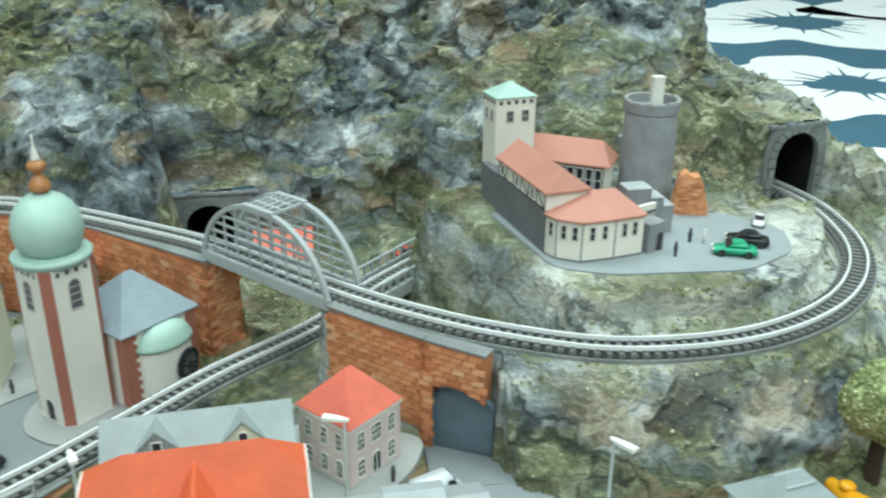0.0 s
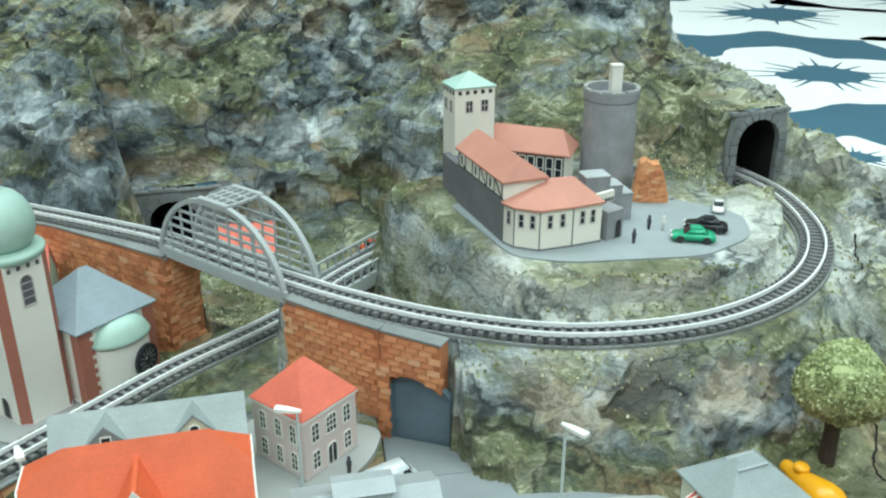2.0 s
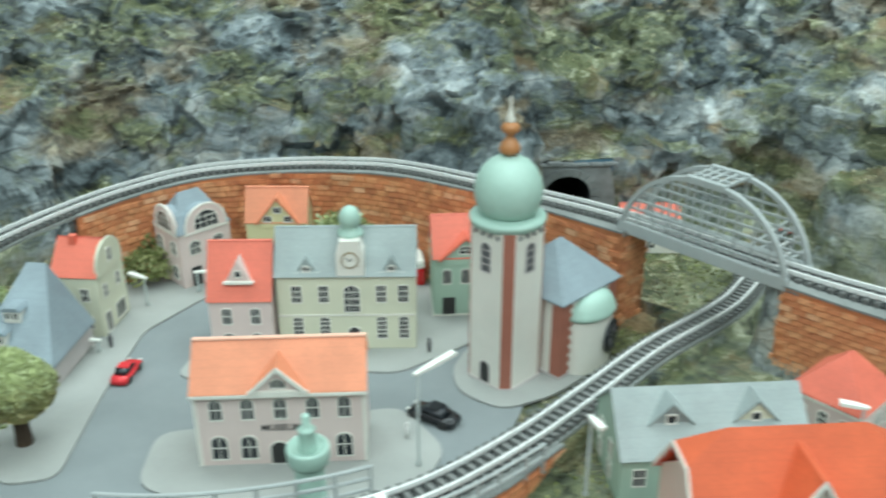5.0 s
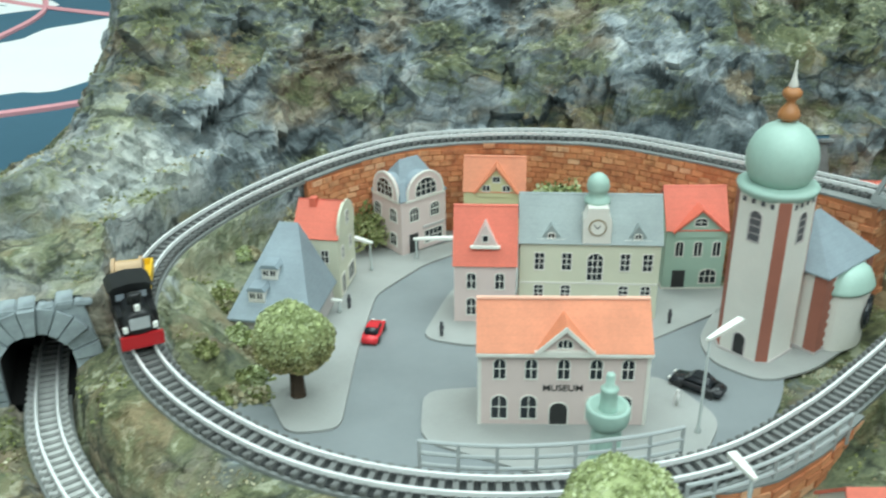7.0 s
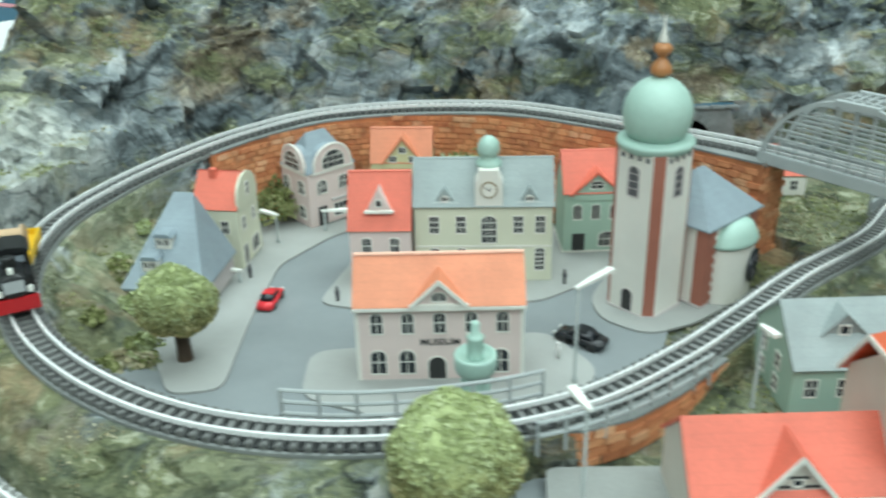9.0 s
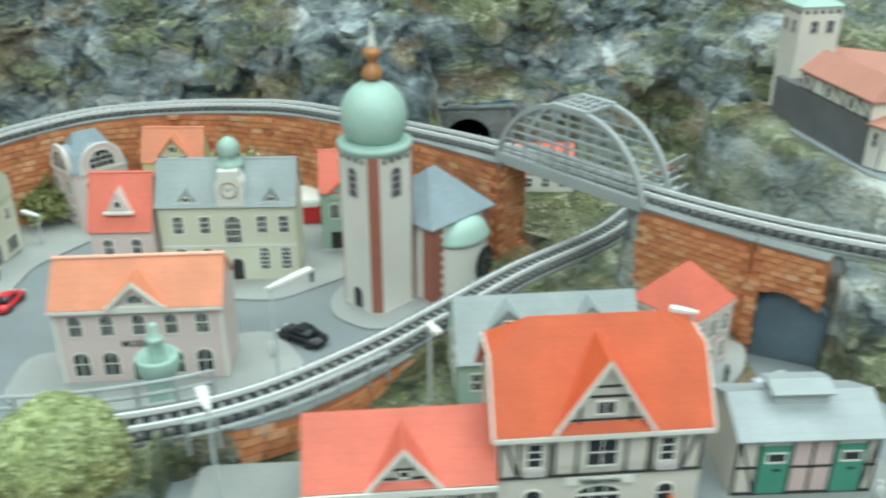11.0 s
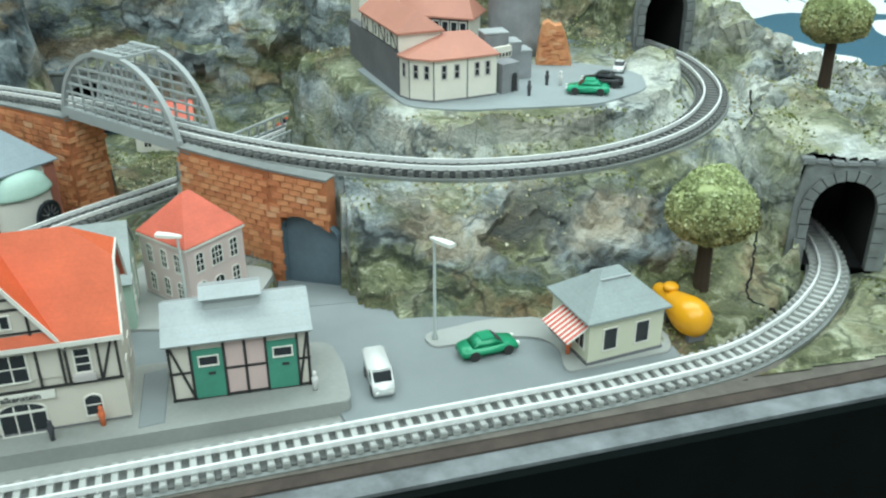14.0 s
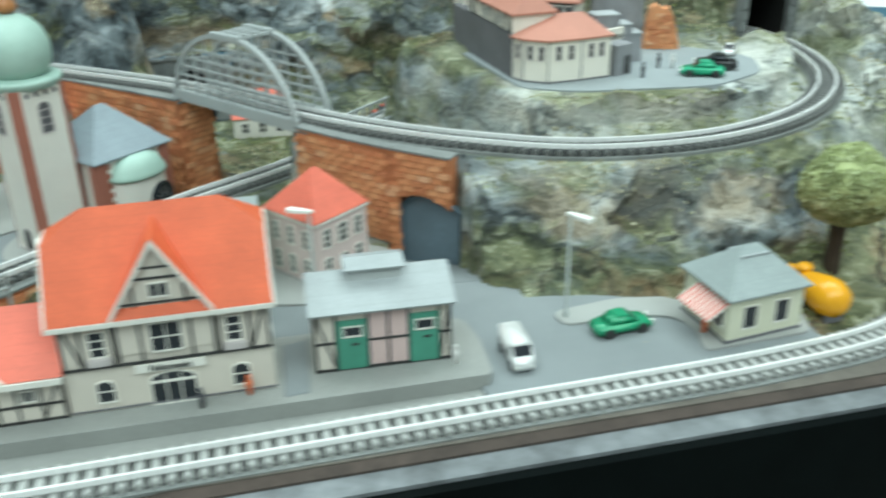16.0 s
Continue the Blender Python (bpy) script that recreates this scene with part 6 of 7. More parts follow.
    for q in range(14):
        a0, a1 = 2 * math.pi * q / 14, 2 * math.pi * (q + rng.uniform(0.7, 0.95)) / 14
        pts = [(r * math.cos(a), r * math.sin(a)) for r, a in [(13.15, a0 + (a1 - a0) * v / 4) for v in range(5)] + [(11.3, a1 + (a0 - a1) * v / 4) for v in range(5)]]
        part("rim_stone", prism(bmesh.new(), pts, "z", 46.5, 47.2 + rng.uniform(0, 0.5)), PAVING, k, "worn pale rim stone")
    part("chimney", prism(bmesh.new(), [(-3.4, -8.6), (1.6, -8.6), (1.6, -4.6), (-3.4, -4.6)], "z", 42.6, 58.5), W_WHITE, k, "pale square chimney")
    part("chimney_cap", box(bmesh.new(), -3.7, 1.9, -8.9, -4.3, 58.3, 59.3, 0.2), W_WHITE, k)
    # ruined brick buttress
    r = thing("brick_ruin", 188.0, 393.5, 46.5, -14, "ruined orange brick buttress at the edge of the yard", "ruin")
    bm = prism(bmesh.new(), [(0, 0), (16.5, 0), (16, 4), (14.8, 9), (13, 15), (11, 19), (8, 18.5), (5, 20.5), (2.5, 19), (1, 12)], "y", 0, 7)
    part("core", bm, BRICK, r)
    rng = random.Random(5)
    for i in range(26):
        bm = bmesh.new()
        box(bm, -2.0, 2.0, -0.5, 0.4, -0.8, 0.8, 0.15)
        z = 1.2 + rng.uniform(0, 15)
        at(part("brick", bm, BRICK, r), rng.uniform(2.5, 14.5 - 0.25 * z), -0.1, z, 0, rng.uniform(-3, 3), rng.uniform(-4, 4))


castle()


# ---- arch bridge ----
def arch_bridge():
    a, b = Vector((28.9, 341.6, 37.5)), Vector((-21.8, 396.5, 36.4))
    span = (b - a).length
    rz = math.degrees(math.atan2(b.y - a.y, b.x - a.x))
    t = thing("arch_bridge", a.x, a.y, a.z, rz, "light grey plastic arch bridge carrying the upper track", "bridge")
    gap = 17.6
    rise = 29.5

    def arc(x):
        u = min(1, abs(2 * x / span - 1))
        return rise * (1 - u ** 2.35) ** 0.62
    for k, y in enumerate((0.0, -gap)):
        line = []
        for i in range(41):
            x = span * (0.5 - 0.5 * math.cos(math.pi * i / 40))
            line.append((x, y, arc(x)))
        bm = bmesh.new()
        rings = []
        for i, p in enumerate(line):
            q, r = Vector(line[max(i - 1, 0)]), Vector(line[min(i + 1, 40)])
            d = (r - q).normalized()
            nrm = Vector((-d.z, 0, d.x))
            c = Vector(p)
            rings.append([bm.verts.new(c + nrm * o + Vector((0, s, 0))) for o, s in ((0.9, -1.1), (0.9, 1.1), (-0.9, 1.1), (-0.9, -1.1))])
        for q, r in zip(rings, rings[1:]):
            for j in range(4):
                bm.faces.new((q[j], q[(j + 1) % 4], r[(j + 1) % 4], r[j]))
        bm.faces.new(rings[0])
        bm.faces.new(rings[-1][::-1])
        part("arch", bm, PLASTIC, t)
        part("girder", box(bmesh.new(), -1.5, span + 1.5, y - 1.2, y + 1.2, -2.6, 2.4, 0.3), PLASTIC, t)
        for j in range(1, 10):
            x = span * j / 10
            part("hanger", box(bmesh.new(), x - 0.35, x + 0.35, y - 0.4, y + 0.4, 2, arc(x) - 0.5), PLASTIC, t)
        for z in (5.5, 9.5, 13.5, 17.5, 21.5):
            xs = [x for x in np.linspace(0, span, 200) if arc(x) > z + 0.4]
            part("cross_bar", box(bmesh.new(), xs[0], xs[-1], y - 0.45, y + 0.45, z - 0.4, z + 0.4), PLASTIC, t)
    # lattice between the crowns
    for x in np.linspace(span * 0.40, span * 0.60, 5):
        part("crown_tie", box(bmesh.new(), x - 0.5, x + 0.5, -gap, 0, arc(x) - 0.2, arc(x) + 0.9), PLASTIC, t)
    for y in (-gap * 0.33, -gap * 0.66):
        part("crown_beam", box(bmesh.new(), span * 0.38, span * 0.62, y - 0.5, y + 0.5, rise - 0.3, rise + 0.7), PLASTIC, t)
    for y in (0.0, -gap):
        part("crown_plate", box(bmesh.new(), span * 0.38, span * 0.62, y - 1.3, y + 1.3, rise - 1.6, rise + 1.2, 0.2), PLASTIC, t)
    part("deck", box(bmesh.new(), -1, span + 1, -gap, 0, -2.4, -1.7), PLASTIC, t)
    # low girder bridge of the lower track behind it
    g = thing("girder_bridge", 48, 422, 0, 47, "grey plastic girder bridge of the lower track", "bridge")
    for y in (-10.5, 10.5):
        part("girder", box(bmesh.new(), 0, 64, y - 0.8, y + 0.8, -4, 3.2, 0.2), PLASTIC, g)
        part("rail_top", box(bmesh.new(), 0, 64, y - 0.6, y + 0.6, 8.2, 9.2), PLASTIC, g)
        for k in range(11):
            part("post", box(bmesh.new(), 0.3 + 6.2 * k, 1.2 + 6.2 * k, y - 0.5, y + 0.5, 3, 8.4), PLASTIC, g)
    part("deck", box(bmesh.new(), 0, 64, -10, 10, -3.6, -1.6), BED_LIGHT, g)


arch_bridge()


# ---- fences ----
def fence(line, label, height, levels, posts):
    t = thing("railing", 0, 0, 0, 0, label, "railing")
    for z in levels:
        part("bar", tube(bmesh.new(), [(p[0], p[1], p[2] + z) for p in line], 0.62, 6), PLASTIC, t)
    for k in range(posts):
        p = line[round((len(line) - 1) * k / (posts - 1))]
        part("post", box(bmesh.new(), p[0] - 0.5, p[0] + 0.5, p[1] - 0.5, p[1] + 0.5, p[2] - 3, p[2] + height, 0.1), PLASTIC, t)


def beside(x0, x1, offset, drop):
    out = []
    for i, p in enumerate(MAIN_LINE):
        if p[2] < 20 and x0 <= p[0] <= x1 and p[1] < 300:
            n = side_of(MAIN_LINE, i)
            out.append((p[0] + n[0] * offset, p[1] + n[1] * offset, p[2] - drop))
    return out


fence(beside(-198, -113, -10.5, 4), "light grey railing between the track and the museum", 9.2, (0.8, 4.8, 8.8), 8)
fence(beside(-126, -72, 10.5, 5), "light grey railing along the outer side of the track", 8.5, (3.5, 8), 8)


# ---- vehicles ----
def car(x, y, z, rz, colour, label, style="saloon", length=19.0):
    t = thing("model_car", x, y, z, rz, label, "car")
    k = length / 19.0
    body = paint("car_" + colour[0], colour[1], 0.22, 0.05, 400, 0.1, 0.02)
    w = 3.6
    if style == "van":
        low = [(-9.5, 1.0), (9.3, 1.0), (9.6, 3.6), (9.2, 4.8), (7.4, 5.3), (5.4, 8.9), (4.6, 9.3), (-9.2, 9.3), (-9.7, 8.6)]
        glass = [(6.6, 5.5), (5.1, 8.2), (2.6, 8.2), (2.6, 5.5)]
    else:
        low = [(-9.3, 1.1), (9.2, 1.1), (9.5, 2.6), (8.6, 3.5), (4.2, 4.1), (-5.8, 4.2), (-9.0, 3.9), (-9.6, 2.6)]
        glass = [(4.2, 4.0), (1.6, 6.2), (-3.6, 6.3), (-6.4, 4.1)]
    bm = prism(bmesh.new(), [(a * k, b * k) for a, b in low], "y", -w * k, w * k)
    bmesh.ops.bevel(bm, geom=list(bm.edges), offset=0.55 * k, segments=2, affect="EDGES")
    part("body", bm, body, t, "", True)
    if style == "van":
        part("windscreen", prism(bmesh.new(), [(7.45 * k, 5.5 * k), (5.75 * k, 8.6 * k), (5.2 * k, 8.6 * k), (6.6 * k, 5.5 * k)], "y", -3.1 * k, 3.1 * k), DARK_PANE, t)
        for s in (-1, 1):
            part("side_window", prism(bmesh.new(), [(a * k, b * k) for a, b in glass], "y", s * w * k - 0.12, s * w * k + 0.12), DARK_PANE, t)
    else:
        bm = prism(bmesh.new(), [(a * k, b * k) for a, b in glass], "y", -w * 0.84 * k, w * 0.84 * k)
        bmesh.ops.bevel(bm, geom=list(bm.edges), offset=0.4 * k, segments=2, affect="EDGES")
        part("glasshouse", bm, DARK_PANE if colour[0] not in ("green", "bright_green") else body, t, "", True)
        part("windscreen", prism(bmesh.new(), [(4.0 * k, 4.15 * k), (4.35 * k, 4.15 * k), (1.95 * k, 6.1 * k), (1.6 * k, 6.1 * k)], "y", -2.7 * k, 2.7 * k), DARK_PANE, t)
        part("roof_panel", box(bmesh.new(), -3.2 * k, 1.4 * k, -2.7 * k, 2.7 * k, 6.0 * k, 6.65 * k, 0.25), body, t)
    for sx in (-5.6, 5.6):
        for sy in (-1, 1):
            bm = turned(bmesh.new(), [(0, 0), (1.7 * k, 0), (1.7 * k, 1.2 * k), (0, 1.2 * k)], 14)
            bmesh.ops.rotate(bm, verts=bm.verts, cent=(0, 0, 0), matrix=Matrix.Rotation(-sy * math.pi / 2, 3, "X"))
            at(part("wheel", bm, TIMBER, t), sx * k, sy * (w - 0.9) * k, 1.7 * k)
    for sy in (-1, 1):
        part("headlight", box(bmesh.new(), 8.9 * k, 9.75 * k, (sy * 2.4 - 0.6) * k, (sy * 2.4 + 0.6) * k, 2.5 * k, 3.3 * k, 0.1), LAMP_WHITE, t)
    return t


car(126, 231.5, 0, 10, ("green", (0.02, 0.30, 0.15)), "glossy green model car on the station yard", length=19.5)
car(89.8, 221.0, 0, -86, ("white", (0.80, 0.81, 0.80)), "white model van on the station yard", "van", 17.0)
car(61, 268, 0, 24, ("silver", (0.62, 0.66, 0.68)), "silver-grey model van near the archway", "van", 18)
car(-225.5, 347, -8, 86, ("red", (0.72, 0.04, 0.05)), "red model car on the village road", length=17.5)
car(-101.5, 318.5, -8, 148, ("black", (0.02, 0.022, 0.025)), "black model car parked by the church", length=20)
car(196.5, 346, 47, 160, ("bright_green", (0.03, 0.40, 0.22)), "bright green model car in the castle yard", length=18)
car(206.5, 355.5, 47, 155, ("black", (0.015, 0.016, 0.018)), "black model car in the castle yard", length=18)
car(222.5, 377, 47, 242, ("white", (0.82, 0.82, 0.82)), "small white model car by the tunnel", length=13)
car(75, 470, -1, 37, ("orange_red", (0.68, 0.10, 0.05)), "small orange-red model car behind the girder bridge", length=15)

bus = thing("model_bus", -114.8, 462, village_floor(462), 98, "red and white model bus behind the town hall", "bus")
part("body", box(bmesh.new(), -16, 16, -5, 5, 1.5, 10.6, 0.8), paint("bus_red", (0.66, 0.03, 0.03), 0.25), bus)
part("upper_body", box(bmesh.new(), -15.8, 15.8, -4.9, 4.9, 10.62, 14.8, 0.8), LAMP_WHITE, bus)
for sy in (-1, 1):
    part("window_band", box(bmesh.new(), -14, 14, sy * 4.9 - 0.12, sy * 4.9 + 0.12, 11.0, 13.4), DARK_PANE, bus)
for sx in (-10, 10):
    for sy in (-1, 1):
        bm = turned(bmesh.new(), [(0, 0), (2.2, 0), (2.2, 1.2), (0, 1.2)], 14)
        bmesh.ops.rotate(bm, verts=bm.verts, cent=(0, 0, 0), matrix=Matrix.Rotation(-sy * math.pi / 2, 3, "X"))
        at(part("wheel", bm, TIMBER, bus), sx, sy * 4.0, 2.2)


# ---- train on the left of the village loop ----
def train():
    near = [i for i, p in enumerate(MAIN_LINE) if abs(p[2] - 24) < 4 and p[0] < -280]
    i0 = min(near, key=lambda i: (MAIN_LINE[i][0] + 296.6) ** 2 + (MAIN_LINE[i][1] - 291) ** 2)

    def seat(i):
        p, q = MAIN_LINE[i], MAIN_LINE[i + 3]
        o = MAIN_LINE[i - 3]
        d = q - o
        return p, math.degrees(math.atan2(d[1], d[0]))
    black = paint("loco_black", (0.012, 0.013, 0.014), 0.35, 0.2, 500, 0, 0.05)
    red = paint("loco_red", (0.50, 0.015, 0.02), 0.4)
    p, a = seat(i0)
    t = thing("steam_locomotive", p[0], p[1], p[2], a, "small black tank locomotive with a red buffer beam", "locomotive")
    t.matrix_world = t.matrix_world @ Matrix.Diagonal((0.72, 1.08, 0.92, 1))
    part("frame", box(bmesh.new(), -17, 16.5, -5.2, 5.2, 3.2, 6.2, 0.3), black, t)
    part("buffer_beam", box(bmesh.new(), 16.3, 17.8, -6.4, 6.4, 2.2, 7.6, 0.2), red, t, "red buffer beam")
    boiler = turned(bmesh.new(), [(0, -2), (4.6, -2), (4.8, 16.5), (4.0, 17.4), (0, 17.6)], 20)
    bmesh.ops.rotate(boiler, verts=boiler.verts, cent=(0, 0, 0), matrix=Matrix.Rotation(math.pi / 2, 3, "Y"))
    at(part("boiler", boiler, black, t, "", True), 0, 0, 11.6)
    for sy in (-1, 1):
        part("side_tank", box(bmesh.new(), -2, 12, sy * 4.4 - 1.6, sy * 4.4 + 1.6, 6.2, 13.8, 0.4), black, t)
    part("cab", box(bmesh.new(), -16.5, -2, -6.2, 6.2, 6.2, 19.0, 0.4), black, t)
    part("cab_roof", prism(bmesh.new(), [(-6.9, 18.9), (6.9, 18.9), (5.2, 20.6), (0, 21.4), (-5.2, 20.6)], "x", -17.6, -0.8), black, t, "grey-black arched cab roof")
    for sy in (-3.4, 3.4):
        part("cab_window", box(bmesh.new(), -2.1, -1.85, sy - 1.3, sy + 1.3, 14.8, 17.4), paint("cab_glass", (0.30, 0.34, 0.38), 0.2), t)
    part("chimney", turned(bmesh.new(), [(1.9, 15.5), (1.5, 17), (1.6, 21.0), (2.2, 21.6), (2.2, 22.6), (1.2, 22.6)], 16, 13.2, 0), black, t, "", True)
    part("steam_dome", turned(bmesh.new(), [(2.2, 15.5), (2.2, 18), (1.6, 19.2), (0, 19.6)], 16, 5.0, 0), black, t, "", True)
    for sy, z in ((-4.4, 9.2), (4.4, 9.2), (0, 17.2)):
        part("lantern", box(bmesh.new(), 16.6, 18.2, sy - 0.8, sy + 0.8, z, z + 2.4, 0.2), LAMP_WHITE, t)
    part("plate", box(bmesh.new(), 17.4, 17.75, -3.0, 3.0, 9.8, 14.4, 0.1), paint("smokebox_grey", (0.45, 0.47, 0.48), 0.4), t)
    for sx in (-11, -2, 7):
        for sy in (-1, 1):
            bm = turned(bmesh.new(), [(0, 0), (4.0, 0), (4.0, 1.0), (3.2, 1.2), (0, 1.2)], 18)
            bmesh.ops.rotate(bm, verts=bm.verts, cent=(0, 0, 0), matrix=Matrix.Rotation(-sy * math.pi / 2, 3, "X"))
            at(part("wheel", bm, red, t, "dark red spoked wheel"), sx, sy * 4.1, 4.0)
    for sy in (-1, 1):
        part("side_rod", box(bmesh.new(), -11, 7, sy * 5.9 - 0.2, sy * 5.9 + 0.2, 3.4, 4.4), RAIL, t)
    p, a = seat(i0 - 7)
    yel = paint("wagon_yellow", (0.82, 0.50, 0.02), 0.4, 0.08)
    w = thing("flat_wagon", p[0], p[1], p[2], a, "yellow flat wagon loaded with a drum and crates", "wagon")
    w.matrix_world = w.matrix_world @ Matrix.Diagonal((0.8, 1.05, 1, 1))
    bm = box(bmesh.new(), -16, 16, -6.6, 6.6, 4.6, 7.0, 0.4)
    part("deck", bm, yel, w)
    for sy in (-1, 1):
        part("side_board", box(bmesh.new(), -16, 16, sy * 6.2 - 0.5, sy * 6.2 + 0.5, 7.0, 9.2, 0.15), yel, w)
    for sx in (-15.6, 15.6):
        part("end_board", box(bmesh.new(), sx - 0.5, sx + 0.5, -6.2, 6.2, 7.0, 9.2, 0.15), yel, w)
    part("underframe", box(bmesh.new(), -14, 14, -4, 4, 2.4, 4.6), black, w)
    wood = paint("drum_tan", (0.58, 0.40, 0.24), 0.6)
    bm = turned(bmesh.new(), [(0, -5), (5.4, -5), (5.4, -4), (4.2, -3.8), (4.2, 3.8), (5.4, 4), (5.4, 5), (0, 5)], 22)
    bmesh.ops.rotate(bm, verts=bm.verts, cent=(0, 0, 0), matrix=Matrix.Rotation(math.pi / 2, 3, "X"))
    at(part("cable_drum", bm, wood, w, "tan cable drum"), 5.5, 0, 12.4)
    part("crate", box(bmesh.new(), -12, -4, -3, 3, 7.0, 9.8, 0.4), wood, w)
    for sx in (-10, 10):
        for sy in (-1, 1):
            bm = turned(bmesh.new(), [(0, 0), (2.8, 0), (2.8, 1.0), (0, 1.0)], 14)
            bmesh.ops.rotate(bm, verts=bm.verts, cent=(0, 0, 0), matrix=Matrix.Rotation(-sy * math.pi / 2, 3, "X"))
            at(part("wheel", bm, black, w), sx, sy * 4.2, 2.8)


train()


# ---- street lamps ----
def street_lamp(x, y, z, height, arm, label="grey street lamp with a white lamp head"):
    t = thing("street_lamp", x, y, z, 0, label, "street lamp", "street lamps")
    part("post", turned(bmesh.new(), [(1.1, -1.0), (1.0, 1.0), (0.55, 2.0), (0.45, height), (0, height + 0.4)], 10), LAMP_GREY, t, "", True)
    d = Vector((arm[0], arm[1], 0))
    n = d.normalized()
    s = Vector((-n.y, n.x, 0))
    bm = bmesh.new()
    top = Vector((0, 0, height))
    vs = [[bm.verts.new(top + n * o + s * a + Vector((0, 0, b + o * 0.04))) for a, b in ((-hw, -hz), (hw, -hz), (hw, hz), (-hw, hz))] for o, hw, hz in ((-1.4, 0.6, 0.4), (d.length * 0.4, 1.2, 0.6), (d.length, 1.3, 0.6))]
    for q, r in zip(vs, vs[1:]):
        for j in range(4):
            bm.faces.new((q[j], q[(j + 1) % 4], r[(j + 1) % 4], r[j]))
    bm.faces.new(vs[0])
    bm.faces.new(vs[-1][::-1])
    part("lamp_head", bm, LAMP_WHITE, t, "white lamp head")
    return t


street_lamp(110.9, 241.5, 0.9, 36, (4.5, -6.5))
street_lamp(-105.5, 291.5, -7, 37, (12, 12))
street_lamp(-109.0, 215.5, 0, 36.5, (-3.5, 8))
street_lamp(-52, 268, 0, 29.5, (2.5, -6))
street_lamp(31.5, 272.0, 0.9, 30, (-6.8, 2.2))
street_lamp(-216.5, 418, -7, 10, (19, 1))
street_lamp(-236, 404, -7, 14, (-8, 4))
street_lamp(-243, 364, -7, 5.5, (-13, 1))


# ---- fountain and figurines ----
f = thing("fountain", -138.5, 270.5, -7, 0, "mint green stone fountain with a round basin", "fountain")
part("pedestal", turned(bmesh.new(), [(6.0, 0), (5.8, 1.5), (5.0, 2.0), (4.8, 15), (4.4, 16.8)], 22), COPPER_GREEN, f, "", True)
part("basin", turned(bmesh.new(), [(4.2, 16.6), (6.3, 18.0), (6.8, 19.6), (6.9, 23.4), (6.5, 24.2), (5.6, 24.0), (5.2, 23.0), (0, 22.8)], 26), COPPER_GREEN, f, "", True)
part("column", turned(bmesh.new(), [(3.0, 22.6), (2.7, 23.4), (2.6, 29.6), (2.9, 30.2), (2.2, 30.8), (1.5, 31.2), (1.4, 35.0), (1.1, 35.6), (0, 35.8)], 20), COPPER_GREEN, f, "", True)

FIG_COLOURS = {"dark": (0.06, 0.06, 0.07), "white": (0.75, 0.74, 0.72), "orange": (0.75, 0.17, 0.06), "brown": (0.20, 0.13, 0.09)}
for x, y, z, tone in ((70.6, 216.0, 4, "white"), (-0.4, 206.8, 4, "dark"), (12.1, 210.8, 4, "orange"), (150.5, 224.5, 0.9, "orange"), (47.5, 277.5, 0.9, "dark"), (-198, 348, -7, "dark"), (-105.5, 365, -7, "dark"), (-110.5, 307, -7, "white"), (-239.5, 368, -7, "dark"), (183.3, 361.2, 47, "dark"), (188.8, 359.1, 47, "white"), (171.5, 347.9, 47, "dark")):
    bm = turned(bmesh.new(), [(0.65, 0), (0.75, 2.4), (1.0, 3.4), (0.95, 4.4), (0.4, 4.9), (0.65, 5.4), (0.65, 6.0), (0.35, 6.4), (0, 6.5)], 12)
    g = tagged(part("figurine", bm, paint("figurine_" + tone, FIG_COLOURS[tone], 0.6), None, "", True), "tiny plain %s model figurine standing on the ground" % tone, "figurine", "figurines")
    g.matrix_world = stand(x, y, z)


# ---- trees and scatter ----
def foliage_material(name, dark, mid, light):
    m, nt, bsdf = node_material(name)
    geo = nt.nodes.new("ShaderNodeNewGeometry")
    n = noise_node(nt, 110, 4, 0.7)
    add = nt.nodes.new("ShaderNodeMath")
    add.operation = "MULTIPLY_ADD"
    nt.links.new(geo.outputs["Random Per Island"], add.inputs[0])
    add.inputs[1].default_value = 0.55
    nt.links.new(n.outputs["Fac"], add.inputs[2])
    r = ramp(nt, add.outputs[0], [(0.40, dark), (0.72, mid), (1.0, light)])
    nt.links.new(r.outputs[0], bsdf.inputs["Base Color"])
    bsdf.inputs["Roughness"].default_value = 0.9
    return m


LEAF = foliage_material("foam_leaf", (0.11, 0.12, 0.035), (0.30, 0.36, 0.14), (0.58, 0.64, 0.40))


